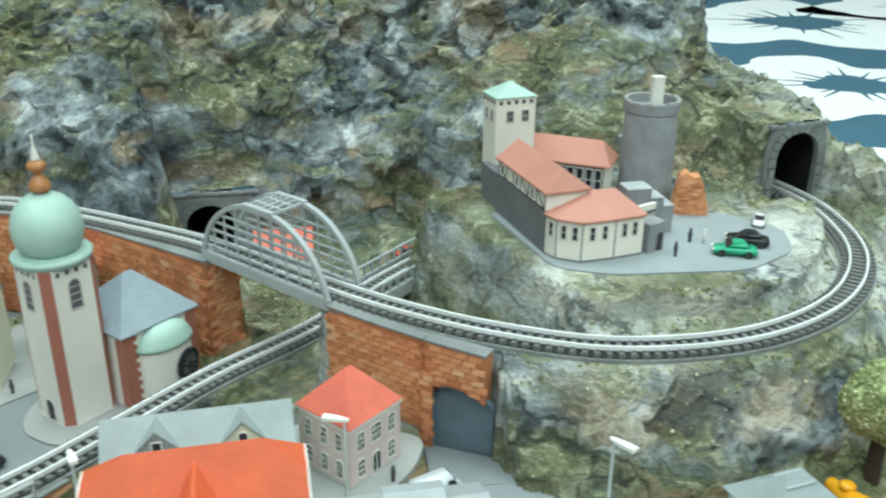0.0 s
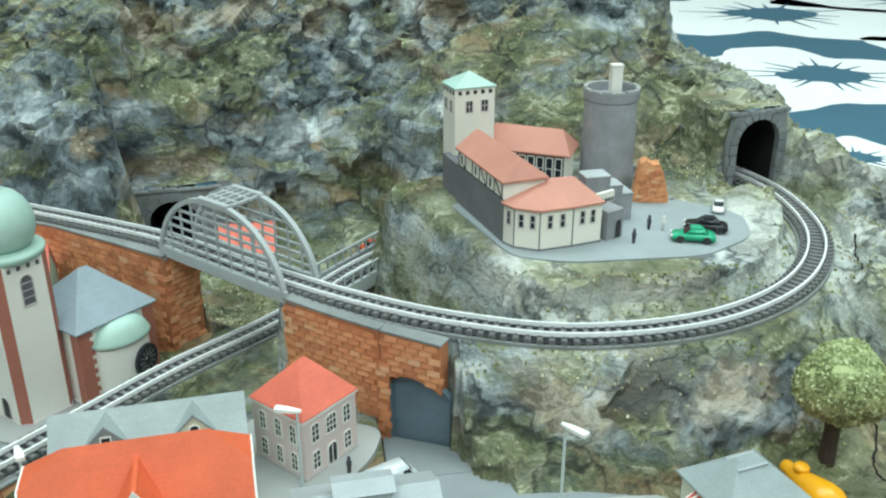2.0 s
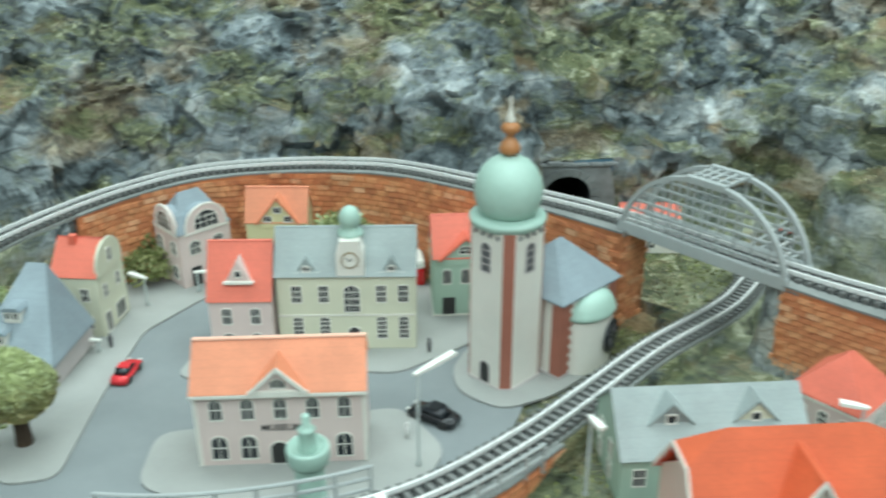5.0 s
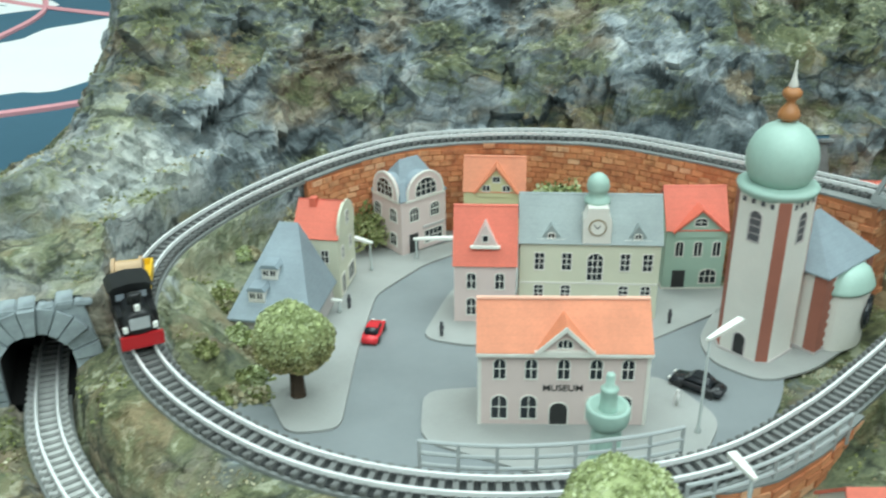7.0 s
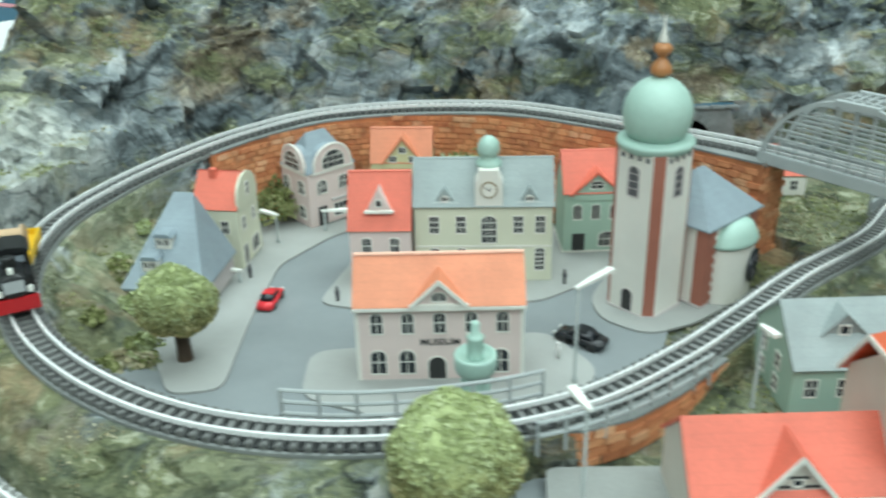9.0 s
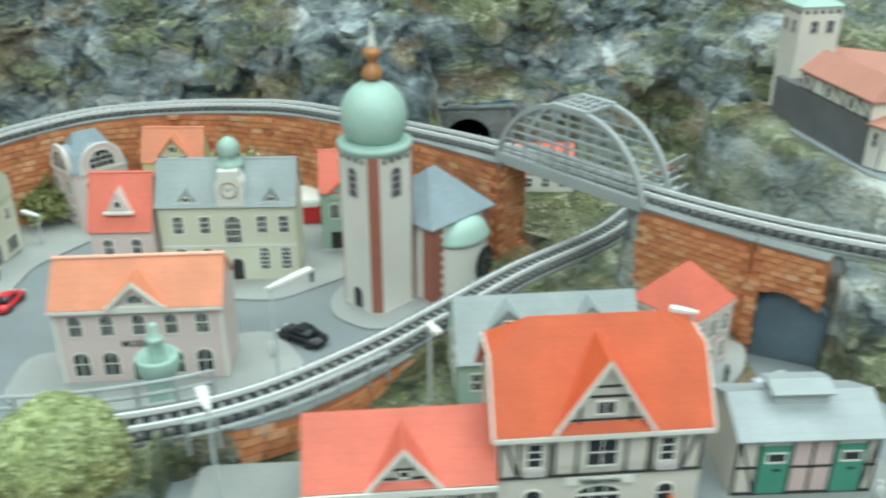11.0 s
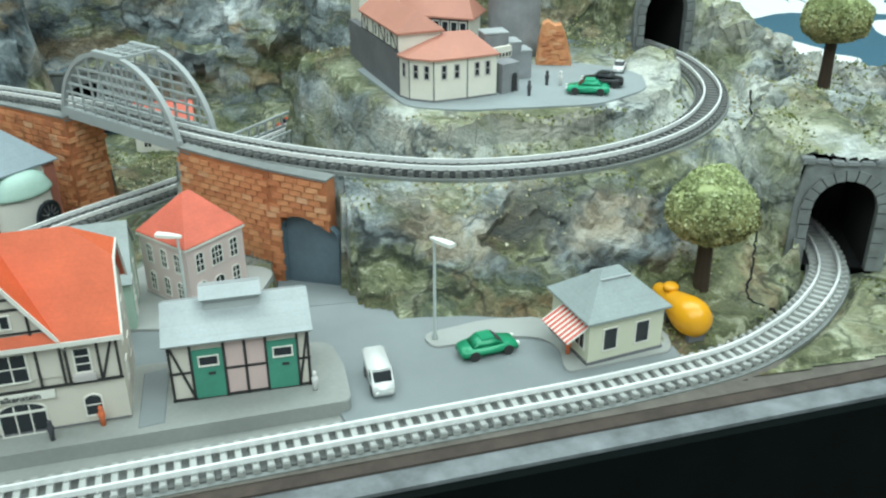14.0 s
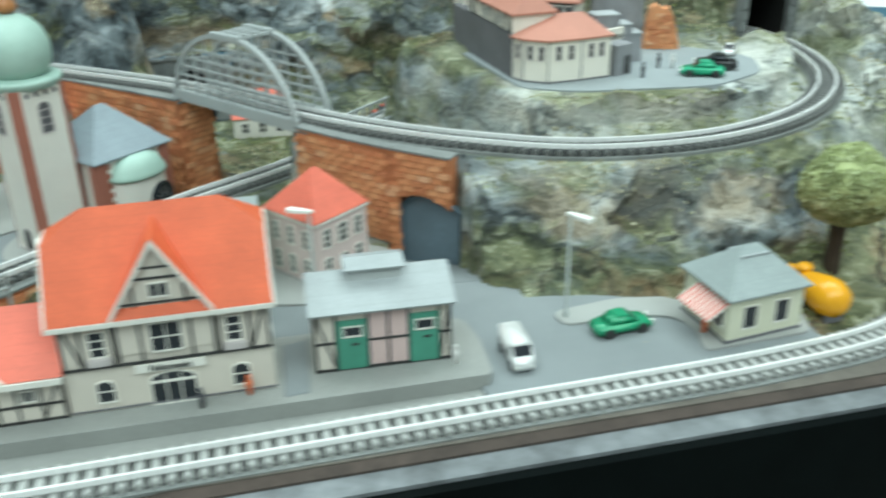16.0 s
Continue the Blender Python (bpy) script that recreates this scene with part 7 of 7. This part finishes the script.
def tree_material():
    """Foam crown: brown-olive pieces below, mixed with height into pale green ones."""
    m, nt, bsdf = node_material("tree_flock")
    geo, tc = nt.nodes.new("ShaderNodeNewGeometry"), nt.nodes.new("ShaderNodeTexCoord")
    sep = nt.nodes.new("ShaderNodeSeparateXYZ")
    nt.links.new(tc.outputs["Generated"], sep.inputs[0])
    add = nt.nodes.new("ShaderNodeMath")
    add.operation = "MULTIPLY_ADD"
    nt.links.new(geo.outputs["Random Per Island"], add.inputs[0])
    add.inputs[1].default_value = 0.5
    nt.links.new(noise_node(nt, 120, 4, 0.7).outputs["Fac"], add.inputs[2])
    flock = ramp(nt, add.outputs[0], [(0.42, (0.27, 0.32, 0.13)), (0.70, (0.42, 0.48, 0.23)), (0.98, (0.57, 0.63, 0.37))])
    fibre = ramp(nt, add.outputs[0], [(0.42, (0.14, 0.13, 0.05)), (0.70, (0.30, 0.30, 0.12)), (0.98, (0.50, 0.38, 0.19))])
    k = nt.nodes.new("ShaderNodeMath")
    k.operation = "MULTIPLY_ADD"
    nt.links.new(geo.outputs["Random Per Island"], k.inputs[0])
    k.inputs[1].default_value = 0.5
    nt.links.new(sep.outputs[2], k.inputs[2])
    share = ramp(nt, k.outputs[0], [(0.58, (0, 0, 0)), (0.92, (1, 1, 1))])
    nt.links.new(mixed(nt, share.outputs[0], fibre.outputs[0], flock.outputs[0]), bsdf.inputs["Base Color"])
    bsdf.inputs["Roughness"].default_value = 0.9
    return m


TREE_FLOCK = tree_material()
SCATTER_GREEN = foliage_material("scatter_green", (0.07, 0.08, 0.02), (0.19, 0.22, 0.07), (0.38, 0.40, 0.19))
SCATTER_STRAW = foliage_material("scatter_straw", (0.20, 0.16, 0.08), (0.40, 0.36, 0.22), (0.58, 0.55, 0.40))
BARK = paint("bark_brown", (0.055, 0.035, 0.022), 0.9, 0.4, 300, 0, 0.6)


def flakes(points, size, rng, verts, faces):
    """Small bent leaf pieces at random turns."""
    for p in points:
        s = size * rng.uniform(0.6, 1.35)
        e = Euler((rng.uniform(0, 6.3), rng.uniform(0, 6.3), rng.uniform(0, 6.3))).to_matrix()
        b = len(verts)
        for q in ((-1, -0.6, 0), (0, -0.75, 0.35), (1, -0.5, 0), (0.8, 0.6, 0.2), (-0.1, 0.9, -0.3), (-0.9, 0.5, 0.1)):
            v = e @ Vector(q) * s
            verts.append(((p[0] + v.x) * MM, (p[1] + v.y) * MM, (p[2] + v.z) * MM))
        faces.append((b, b + 1, b + 4, b + 5))
        faces.append((b + 1, b + 2, b + 3, b + 4))


def tree(x, y, z, trunk, rx, rz_, label, seed, count=17000):
    t = thing("model_tree", x, y, z, 0, label, "tree")
    rng = random.Random(seed)
    bm = bmesh.new()
    turned(bm, [(3.6, -2), (3.1, 0), (2.7, trunk * 0.5), (2.6, trunk), (1.0, trunk + rz_ * 0.8), (0, trunk + rz_)], 10)
    for k in range(7):
        a = 6.28 * k / 7 + rng.uniform(-0.3, 0.3)
        h = trunk + rng.uniform(-1, rz_ * 0.4)
        tube(bm, [(0, 0, h), (0.35 * rx * math.cos(a), 0.35 * rx * math.sin(a), h + rz_ * 0.3), (0.72 * rx * math.cos(a), 0.72 * rx * math.sin(a), h + rz_ * 0.55)], 0.7, 5)
    part("trunk", bm, BARK, t)
    lumps = [(rng.gauss(0, 1), rng.gauss(0, 1), rng.gauss(0, 1)) for _ in range(26)]
    lumps = [Vector(l).normalized() for l in lumps]
    pts = []
    while len(pts) < count:
        d = Vector((rng.gauss(0, 1), rng.gauss(0, 1), rng.gauss(0, 1))).normalized()
        bulge = 0.86 + 0.16 * max(max(0, d.dot(l)) ** 8 for l in lumps) + 0.05 * noise.noise(d * 3 + Vector((seed, 0, 0)))
        r = bulge * rng.uniform(0.55, 1.0) ** 0.35
        if noise.noise(d * 4.5 + Vector((0, seed, 0))) < -0.42 and r > 0.75:
            continue
        zz = d.z * rz_ * r * (1.0 if d.z > 0 else 0.72)
        pts.append((d.x * rx * r, d.y * rx * r, trunk + rz_ * 0.72 + zz))
    verts, faces = [], []
    flakes(pts, 0.5, rng, verts, faces)
    core = bmesh.new()
    bmesh.ops.create_icosphere(core, subdivisions=4, radius=1.0)
    start = len(verts)
    for v in core.verts:
        d = v.co.normalized()
        bulge = 0.80 + 0.16 * max(max(0, d.dot(l)) ** 8 for l in lumps) + 0.10 * noise.noise(d * 6 + Vector((seed, 0, 0))) + 0.05 * noise.noise(d * 17)
        verts.append((d.x * rx * bulge * MM, d.y * rx * bulge * MM, (trunk + rz_ * 0.72 + d.z * rz_ * bulge * (1.0 if d.z > 0 else 0.72)) * MM))
    faces += [tuple(start + v.index for v in f.verts) for f in core.faces]
    core.free()
    me = bpy.data.meshes.new("crown")
    me.from_pydata(verts, [], faces)
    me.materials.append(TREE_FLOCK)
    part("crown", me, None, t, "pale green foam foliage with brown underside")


tree(209.5, 254, -1, 22, 16.4, 16.0, "round pale green model tree beside the tank", 3)
tree(323, 370, 33, 23, 16.0, 15.5, "round green model tree on the rocky bank", 4)
tree(-141.5, 199, -2, 23, 17.0, 16.5, "round pale green model tree beside the front track", 5)
tree(-246, 302.5, -8, 13, 14.6, 15.0, "round pale green model tree in the village", 6)
tree(92, 600, ground_at(92, 600), 44, 20.0, 18.0, "tall dark model tree on the mountain shelf", 7, 3200)


def bush(x, y, z, r, seed, count=900, mat=None, label="low green foam bush among the houses"):
    rng = random.Random(seed)
    pts = []
    for _ in range(count):
        d = Vector((rng.gauss(0, 1), rng.gauss(0, 1), abs(rng.gauss(0, 1)))).normalized()
        k = rng.uniform(0.5, 1.0) * (0.8 + 0.35 * noise.noise(d * 2.5 + Vector((seed, 0, 0))))
        pts.append((d.x * r * k, d.y * r * k, d.z * r * 0.9 * k))
    verts, faces = [], []
    flakes(pts, 0.9, rng, verts, faces)
    me = bpy.data.meshes.new("bush")
    me.from_pydata(verts, [], faces)
    me.materials.append(mat or SCATTER_GREEN)
    b = tagged(new("bush", me), label, "bush", "bushes")
    b.matrix_world = pose(x * MM, y * MM, z * MM)


bush(-150, 455, 2, 22, 1, 2400, LEAF)
bush(-284, 424, 6, 15, 4, 1300, SCATTER_STRAW, "brown-green foam bush at the end of the brick wall")
bush(-248, 452, -12, 20, 2, 1600)
bush(-128, 446, -22, 12, 3, 700, LEAF)
bank_rng = random.Random(8)
for k in range(34):
    a, r = 150 + 68 * bank_rng.random(), bank_rng.uniform(92, 112)
    bx_, by_ = on_circle(LC, r, a)
    bush(bx_, by_, ground_at(bx_, by_) - 2, bank_rng.uniform(5, 10), 20 + k, 700, LEAF if k % 3 == 0 else (SCATTER_STRAW if k % 3 == 1 else SCATTER_GREEN), "low tangled flock bush on the bank inside the loop")


def scatter():
    """Grass tufts and crumbs strewn over the rough ground."""
    rng = random.Random(11)
    groups = {"grass_scatter": (SCATTER_GREEN, [], []), "straw_scatter": (SCATTER_STRAW, [], [])}
    n, m = TZ.shape
    patch = lattice_noise(TX, TY, 26, 41) + 0.6 * lattice_noise(TX, TY, 9, 42)
    tone = lattice_noise(TX, TY, 34, 43)
    placed = 0
    while placed < 22000:
        i, j = rng.randrange(2, n - 2), rng.randrange(2, m - 2)
        x, y, z = TX[i, j], TY[i, j], TZ[i, j]
        if y < 199 + 0.06 * x or abs(z - max(TZ[i - 1, j], TZ[i + 1, j], TZ[i, j - 1], TZ[i, j + 1])) > 1.6:
            continue
        if math.hypot(x - LC[0], y - LC[1]) < 119 and z < -7:
            continue
        if -128 < x < 100 and y < 262 and z < 2 or 60 < x < 95 and y < 345 and z < 3:
            continue
        if math.hypot((x - 168) / 1.35, y - 372) < 58 and math.hypot(x - RC[0], y - RC[1]) < RR - 18:
            continue
        if min(DM[i, j], DF[i, j]) < 9.5:
            continue
        far = 0.12 if y > 470 else 1.0
        if patch[i, j] < -0.05 or rng.random() > far:
            continue
        g = groups["grass_scatter" if tone[i, j] + rng.uniform(-0.4, 0.4) > -0.1 else "straw_scatter"]
        flakes([(x + rng.uniform(-1.1, 1.1), y + rng.uniform(-1.1, 1.1), z + rng.uniform(0, 0.7))], 0.55, rng, g[1], g[2])
        placed += 1
    for name, (mat, verts, faces) in groups.items():
        me = bpy.data.meshes.new(name)
        me.from_pydata(verts, [], faces)
        me.materials.append(mat)
        tagged(new(name, me), "loose %s model scatter on the rocks" % ("green grass" if "grass" in name else "straw-coloured"), "scatter", kind="stuff")


DM, DF = line_dist(TX, TY, MAIN_LINE)[0], line_dist(TX, TY, FRONT_LINE)[0]
scatter()

# joint between two blocks of the landscape: a black tube stands in for the shade of its gap
bm = bmesh.new()
rng = random.Random(3)
joint = smooth_line([(276, 353, 0), (262, 322, 0), (255, 306, 0), (251, 290, 0), (247, 284, 0), (239, 271, 0), (232, 259, 0), (227, 253, 0), (225, 246, 0), (228, 241, 0), (235, 243, 0), (243, 250, 0)], 1.6)
tube(bm, [(p[0] + rng.uniform(-0.5, 0.5), p[1] + rng.uniform(-0.5, 0.5), ground_at(p[0], p[1]) - 0.1) for p in joint], 0.5, 6)
tagged(part("terrain_joint", bm, HOLLOW_SHADE), "black tube along the joint between two blocks of the landscape", "joint", kind="structure")

# ---- background ----
CLOTH_BLUE, CLOTH_WHITE = paint("cloth_dark_blue", (0.045, 0.125, 0.18), 0.9, 0.1, 300, 0, 0.2, 6), paint("cloth_white", (0.82, 0.84, 0.83), 0.9, 0.04, 300, 0, 0.1, 6)
CLOTH_PINK = paint("cloth_pink", (0.72, 0.33, 0.36), 0.9, 0.08)
cloth = thing("tablecloth", 0, 0, -44, 0, "dark blue tablecloth printed with large white flowers", "tablecloth")
part("cloth", box(bmesh.new(), -2400, 2600, 560, 2900, -4, 0), CLOTH_BLUE, cloth)


def blob(x, y, rx, ry, seed, z=0.5, waves=5, amp=0.16):
    pts = []
    for k in range(48):
        a = 2 * math.pi * k / 48
        r = 1 + amp * math.sin(waves * a + seed) + 0.09 * math.sin(3 * a + 2.1 * seed) + 0.05 * math.sin(11 * a + seed)
        pts.append((x + rx * r * math.cos(a), y + ry * r * math.sin(a)))
    return prism(bmesh.new(), pts, "z", z - 0.4, z)


def flower(x, y, r, seed):
    part("petals", blob(x, y, r, r, seed), CLOTH_WHITE, cloth, "white printed flower")
    part("flower_centre", blob(x + 0.1 * r, y, r * 0.34, r * 0.28, seed + 1, 1.0, 4, 0.1), CLOTH_BLUE, cloth)
    rng = random.Random(seed)
    for k in range(16):
        bm = bmesh.new()
        a = 2 * math.pi * k / 16 + rng.uniform(-0.12, 0.12)
        l = r * rng.uniform(0.45, 0.7)
        c, s = math.cos(a), math.sin(a)
        cx, cy = x + 0.1 * r, y
        w = r * 0.022
        prism(bm, [(cx + c * r * 0.2 - s * w, cy + s * r * 0.2 + c * w), (cx + c * r * 0.2 + s * w, cy + s * r * 0.2 - c * w), (cx + c * l, cy + s * l)], "z", 0.6, 1.1)
        part("stamen", bm, CLOTH_BLUE, cloth)


for k, (x, y, r) in enumerate(((640, 985, 150), (790, 1400, 210), (500, 690, 60), (930, 1010, 160), (1120, 1500, 200), (470, 1500, 170), (760, 720, 120), (-1050, 1250, 210), (-620, 1500, 190), (-900, 760, 130), (-1500, 1700, 250), (1500, 1900, 260), (200, 1850, 220), (-300, 1900, 220))):
    flower(x, y, r, k + 1)
part("petals", blob(-665, 970, 120, 170, 7, 0.5, 4, 0.06), CLOTH_WHITE, cloth, "white printed flower")
for k, (x0, y0, x1, y1) in enumerate(((-860, 1300, -740, 930), (-560, 800, -700, 660), (-980, 1300, -560, 1120))):
    part("printed_line", tube(bmesh.new(), [(x0 + (x1 - x0) * s + 18 * math.sin(5 * s + k), y0 + (y1 - y0) * s, 1.0) for s in np.linspace(0, 1, 14)], 4.0, 5), CLOTH_PINK, cloth, "thin pink printed line")

post_green = paint("dark_green_paint", (0.012, 0.05, 0.03), 0.35, 0.2)
p = thing("display_post", 275, 625, 0, 0, "dark green square post behind the mountain", "post")
part("shaft", box(bmesh.new(), -16, 17, -10, 24, -44, 420, 2), post_green, p)
part("edge_strip", box(bmesh.new(), 10, 18, -11.5, -9.5, -44, 420, 0.5), paint("post_edge", (0.01, 0.02, 0.02), 0.4), p)
p = thing("display_post", -404, 580, 0, 0, "dark blue slim post behind the mountain", "post")
part("shaft", box(bmesh.new(), -6, 6, -6, 6, -44, 420, 1), paint("dark_blue_paint", (0.012, 0.03, 0.055), 0.35), p)

WALL_PAINT = paint("room_wall", (0.72, 0.74, 0.72), 0.8, 0.04, 40, 0, 0.1, 2)
for name, b in (("wall_far", (-3000, 3200, 3000, 3080, -800, 2000)), ("wall_near", (-3000, 3200, -2080, -2000, -800, 2000)), ("wall_west", (-3080, -3000, -2000, 3000, -800, 2000)), ("wall_east", (3200, 3280, -2000, 3000, -800, 2000)), ("ceiling", (-3000, 3200, -2000, 3000, 2000, 2060)), ("floor", (-3000, 3200, -2000, 3000, -860, -800))):
    tagged(part(name, box(bmesh.new(), *b), WALL_PAINT if name != "floor" else paint("room_floor", (0.25, 0.24, 0.22), 0.6, 0.1, 30, 0, 0.1, 3)), "plain pale room " + name.split("_")[0] + " around the display", name.split("_")[0], kind="structure")

# ---- masonry ----
def brick_wall(name, label, path, bottom, top, inward, length, height, singles=0, mat=None, coping=True):
    """A wall along a path of (x, y): a backing with proud bricks in courses on its visible side. bottom and top: functions of the share of the length."""
    path = np.array(path, float)
    s = np.r_[0, np.cumsum(np.linalg.norm(np.diff(path, axis=0), axis=1))]
    total = s[-1]

    def spot(q):
        q = min(max(q, 0), total)
        return np.array((np.interp(q, s, path[:, 0]), np.interp(q, s, path[:, 1])))

    def normal(q):
        d = spot(q + 0.5) - spot(q - 0.5)
        n = np.array((d[1], -d[0])) / max(1e-6, math.hypot(d[0], d[1]))
        return n * inward
    wall = thing(name, 0, 0, 0, 0, label, "wall", kind="structure")
    n = max(14, int(total / 4))
    bm = bmesh.new()
    rings = []
    for i in range(n + 1):
        q = total * i / n
        p, w, f = spot(q), normal(q), i / n
        rings.append([bm.verts.new((*(p + w * o), z)) for o, z in ((0, bottom(f)), (0, top(f)), (-5, top(f)), (-5, bottom(f)))])
    for a, b in zip(rings, rings[1:]):
        for k in range(4):
            bm.faces.new((a[k], a[(k + 1) % 4], b[(k + 1) % 4], b[k]))
    bm.faces.new(rings[0])
    bm.faces.new(rings[-1][::-1])
    part("backing", bm, MORTAR, wall)
    if coping:
        part("coping", ribbon(bmesh.new(), np.array([(*spot(total * i / n), top(i / n)) for i in range(n + 1)]), *sorted((0.5 * inward, -6.0 * inward)), -0.4, 0.5), BED_LIGHT, wall, "grey ledge on the wall")
    rng = random.Random(name + str(total))
    lo, hi = min(bottom(i / 20) for i in range(21)), max(top(i / 20) for i in range(21))
    shapes = []
    for v in range(4):
        bm = bmesh.new()
        k = 0.9 + 0.03 * v
        prism(bm, [(-length * 0.475 * k, -height * 0.43), (length * 0.475, -height * 0.40 - 0.02 * v), (length * 0.47, height * 0.42), (-length * 0.46 * k, height * 0.44)], "y", -0.75 + 0.1 * v, 0.4)
        shapes.append(mesh_of("brick", bm, mat or BRICK))
    verts, faces, made, row, z = [], [], 0, 0, lo + height / 2
    while z < hi:
        q = (0.5 if row % 2 else 0.0) * length + length * 0.5 + rng.uniform(-0.2, 0.2) * length
        while q < total - length * 0.3:
            f = q / total
            if bottom(f) <= z - height * 0.3 and z + height * 0.45 <= top(f):
                p, w = spot(q), normal(q)
                turn = math.degrees(math.atan2(w[1], w[0])) + 90
                if made < singles:
                    at(part("brick", shapes[rng.randrange(4)], None, wall), p[0], p[1], z, 0, rng.uniform(-1.5, 1.5), turn + rng.uniform(-3, 3))
                    made += 1
                else:
                    t = np.array((-w[1], w[0]))
                    ha, hh, pr = length * rng.uniform(0.43, 0.48), height * rng.uniform(0.40, 0.46), rng.uniform(0.35, 1.0)
                    b = len(verts)
                    for o in (-0.3, pr):
                        for du, dz in ((-ha, -hh), (ha, -hh), (ha, hh), (-ha, hh)):
                            c = p + t * du * (1 if o < 0 else 0.96) + w * o
                            verts.append((c[0] * MM, c[1] * MM, (z + dz * (1 if o < 0 else 0.93) + rng.uniform(-0.1, 0.1)) * MM))
                    faces += [(b + 4, b + 5, b + 6, b + 7)] + [(b + i, b + (i + 1) % 4, b + 4 + (i + 1) % 4, b + 4 + i) for i in range(4)]
            q += length
        z += height
        row += 1
    if verts:
        me = bpy.data.meshes.new("bricks")
        me.from_pydata(verts, [], faces)
        me.materials.append(mat or BRICK)
        ob = part("bricks", me, None, wall)
        ob["kind"] = "stuff"
    return wall


def track_z(x, y, upper=True):
    d = np.hypot(MAIN_LINE[:, 0] - x, MAIN_LINE[:, 1] - y) + np.where((MAIN_LINE[:, 2] > 24) == upper, 0, 1e4)
    return float(MAIN_LINE[int(np.argmin(d)), 2])


def along(points):
    """Track height under a path, as a function of the share of its length."""
    p = np.array(points, float)
    s = np.r_[0, np.cumsum(np.linalg.norm(np.diff(p, axis=0), axis=1))]
    return lambda f, up=True: track_z(np.interp(f * s[-1], s, p[:, 0]), np.interp(f * s[-1], s, p[:, 1]), up)


# curved wall behind the village, up to the bridge
back_path = [on_circle(LC, LR - 8.5 + k, a) for a, k in ((140, -8), (128, -5), (118, -2), (108, 0), (98, 0), (88, 0), (78, 1), (68, 3), (58, 5))] + [(-78, 442), (-45, 413), (-22, 391.5)]
back_top = along(back_path)
brick_wall("wall_north", "curved orange brick retaining wall behind the village", back_path, lambda f: -30.0, lambda f: back_top(f) - 3.6, 1, 6.4, 3.0, 0)
# pier under the bridge's far end and its return
brick_wall("wall_pier", "orange brick bridge pier beside the lower track", [(-22, 391.5), (-9, 403.5)], lambda f: -16.0, lambda f: 34.5, 1, 5.2, 2.5, 120)
# viaduct between the bridge and the hill, with the road's archway at its end
via = [(28.5, 340.5), (45, 324.5), (62, 309.5)]
brick_wall("wall_viaduct", "orange brick viaduct wall beside the corner house", via, lambda f: -1.0, lambda f: 37.2, 1, 5.4, 2.4, 290)
brick_wall("wall_viaduct_end", "orange brick viaduct end facing the lower track", [(42.5, 354.5), (28.5, 340.5)], lambda f: -9.0, lambda f: 35.5, 1, 5.2, 2.5, 100)
brick_wall("wall_arch", "orange brick wall above the road archway", [(62.2, 308.6), (82.0, 293.3)], lambda f: 15.7 + 5.4 * math.sin(math.pi * min(1, max(0, 0.10 + 0.80 * f))), lambda f: 37.5, 1, 5.4, 2.4, 60)
brick_wall("wall_arch_pier", "narrow orange brick pier beside the archway", [(60.6, 309.6), (64.9, 306.3)], lambda f: -10.0, lambda f: 24, 1, 4.6, 2.4, 30, None, False)
# wall below the front of the loop
front_path = [(-124, 236.5), (-106, 238.5), (-92, 245.5), (-76, 259.5), (-58, 280.5)]
front_top = along(front_path)
brick_wall("wall_front", "orange brick retaining wall below the village railing", front_path, lambda f: -1.0, lambda f: front_top(f, False) - 4.2, 1, 7.5, 3.2, 110)


# ---- rails and sleepers ----
railway(MAIN_LINE, "grey model railway track climbing over the arch bridge", sleeper_mesh(SLEEPER, "sleeper"), 7.5)
railway(FRONT_LINE, "pale grey model railway track along the front edge", sleeper_mesh(SLEEPER_PALE, "sleeper"), 7.8, BED_GREY)
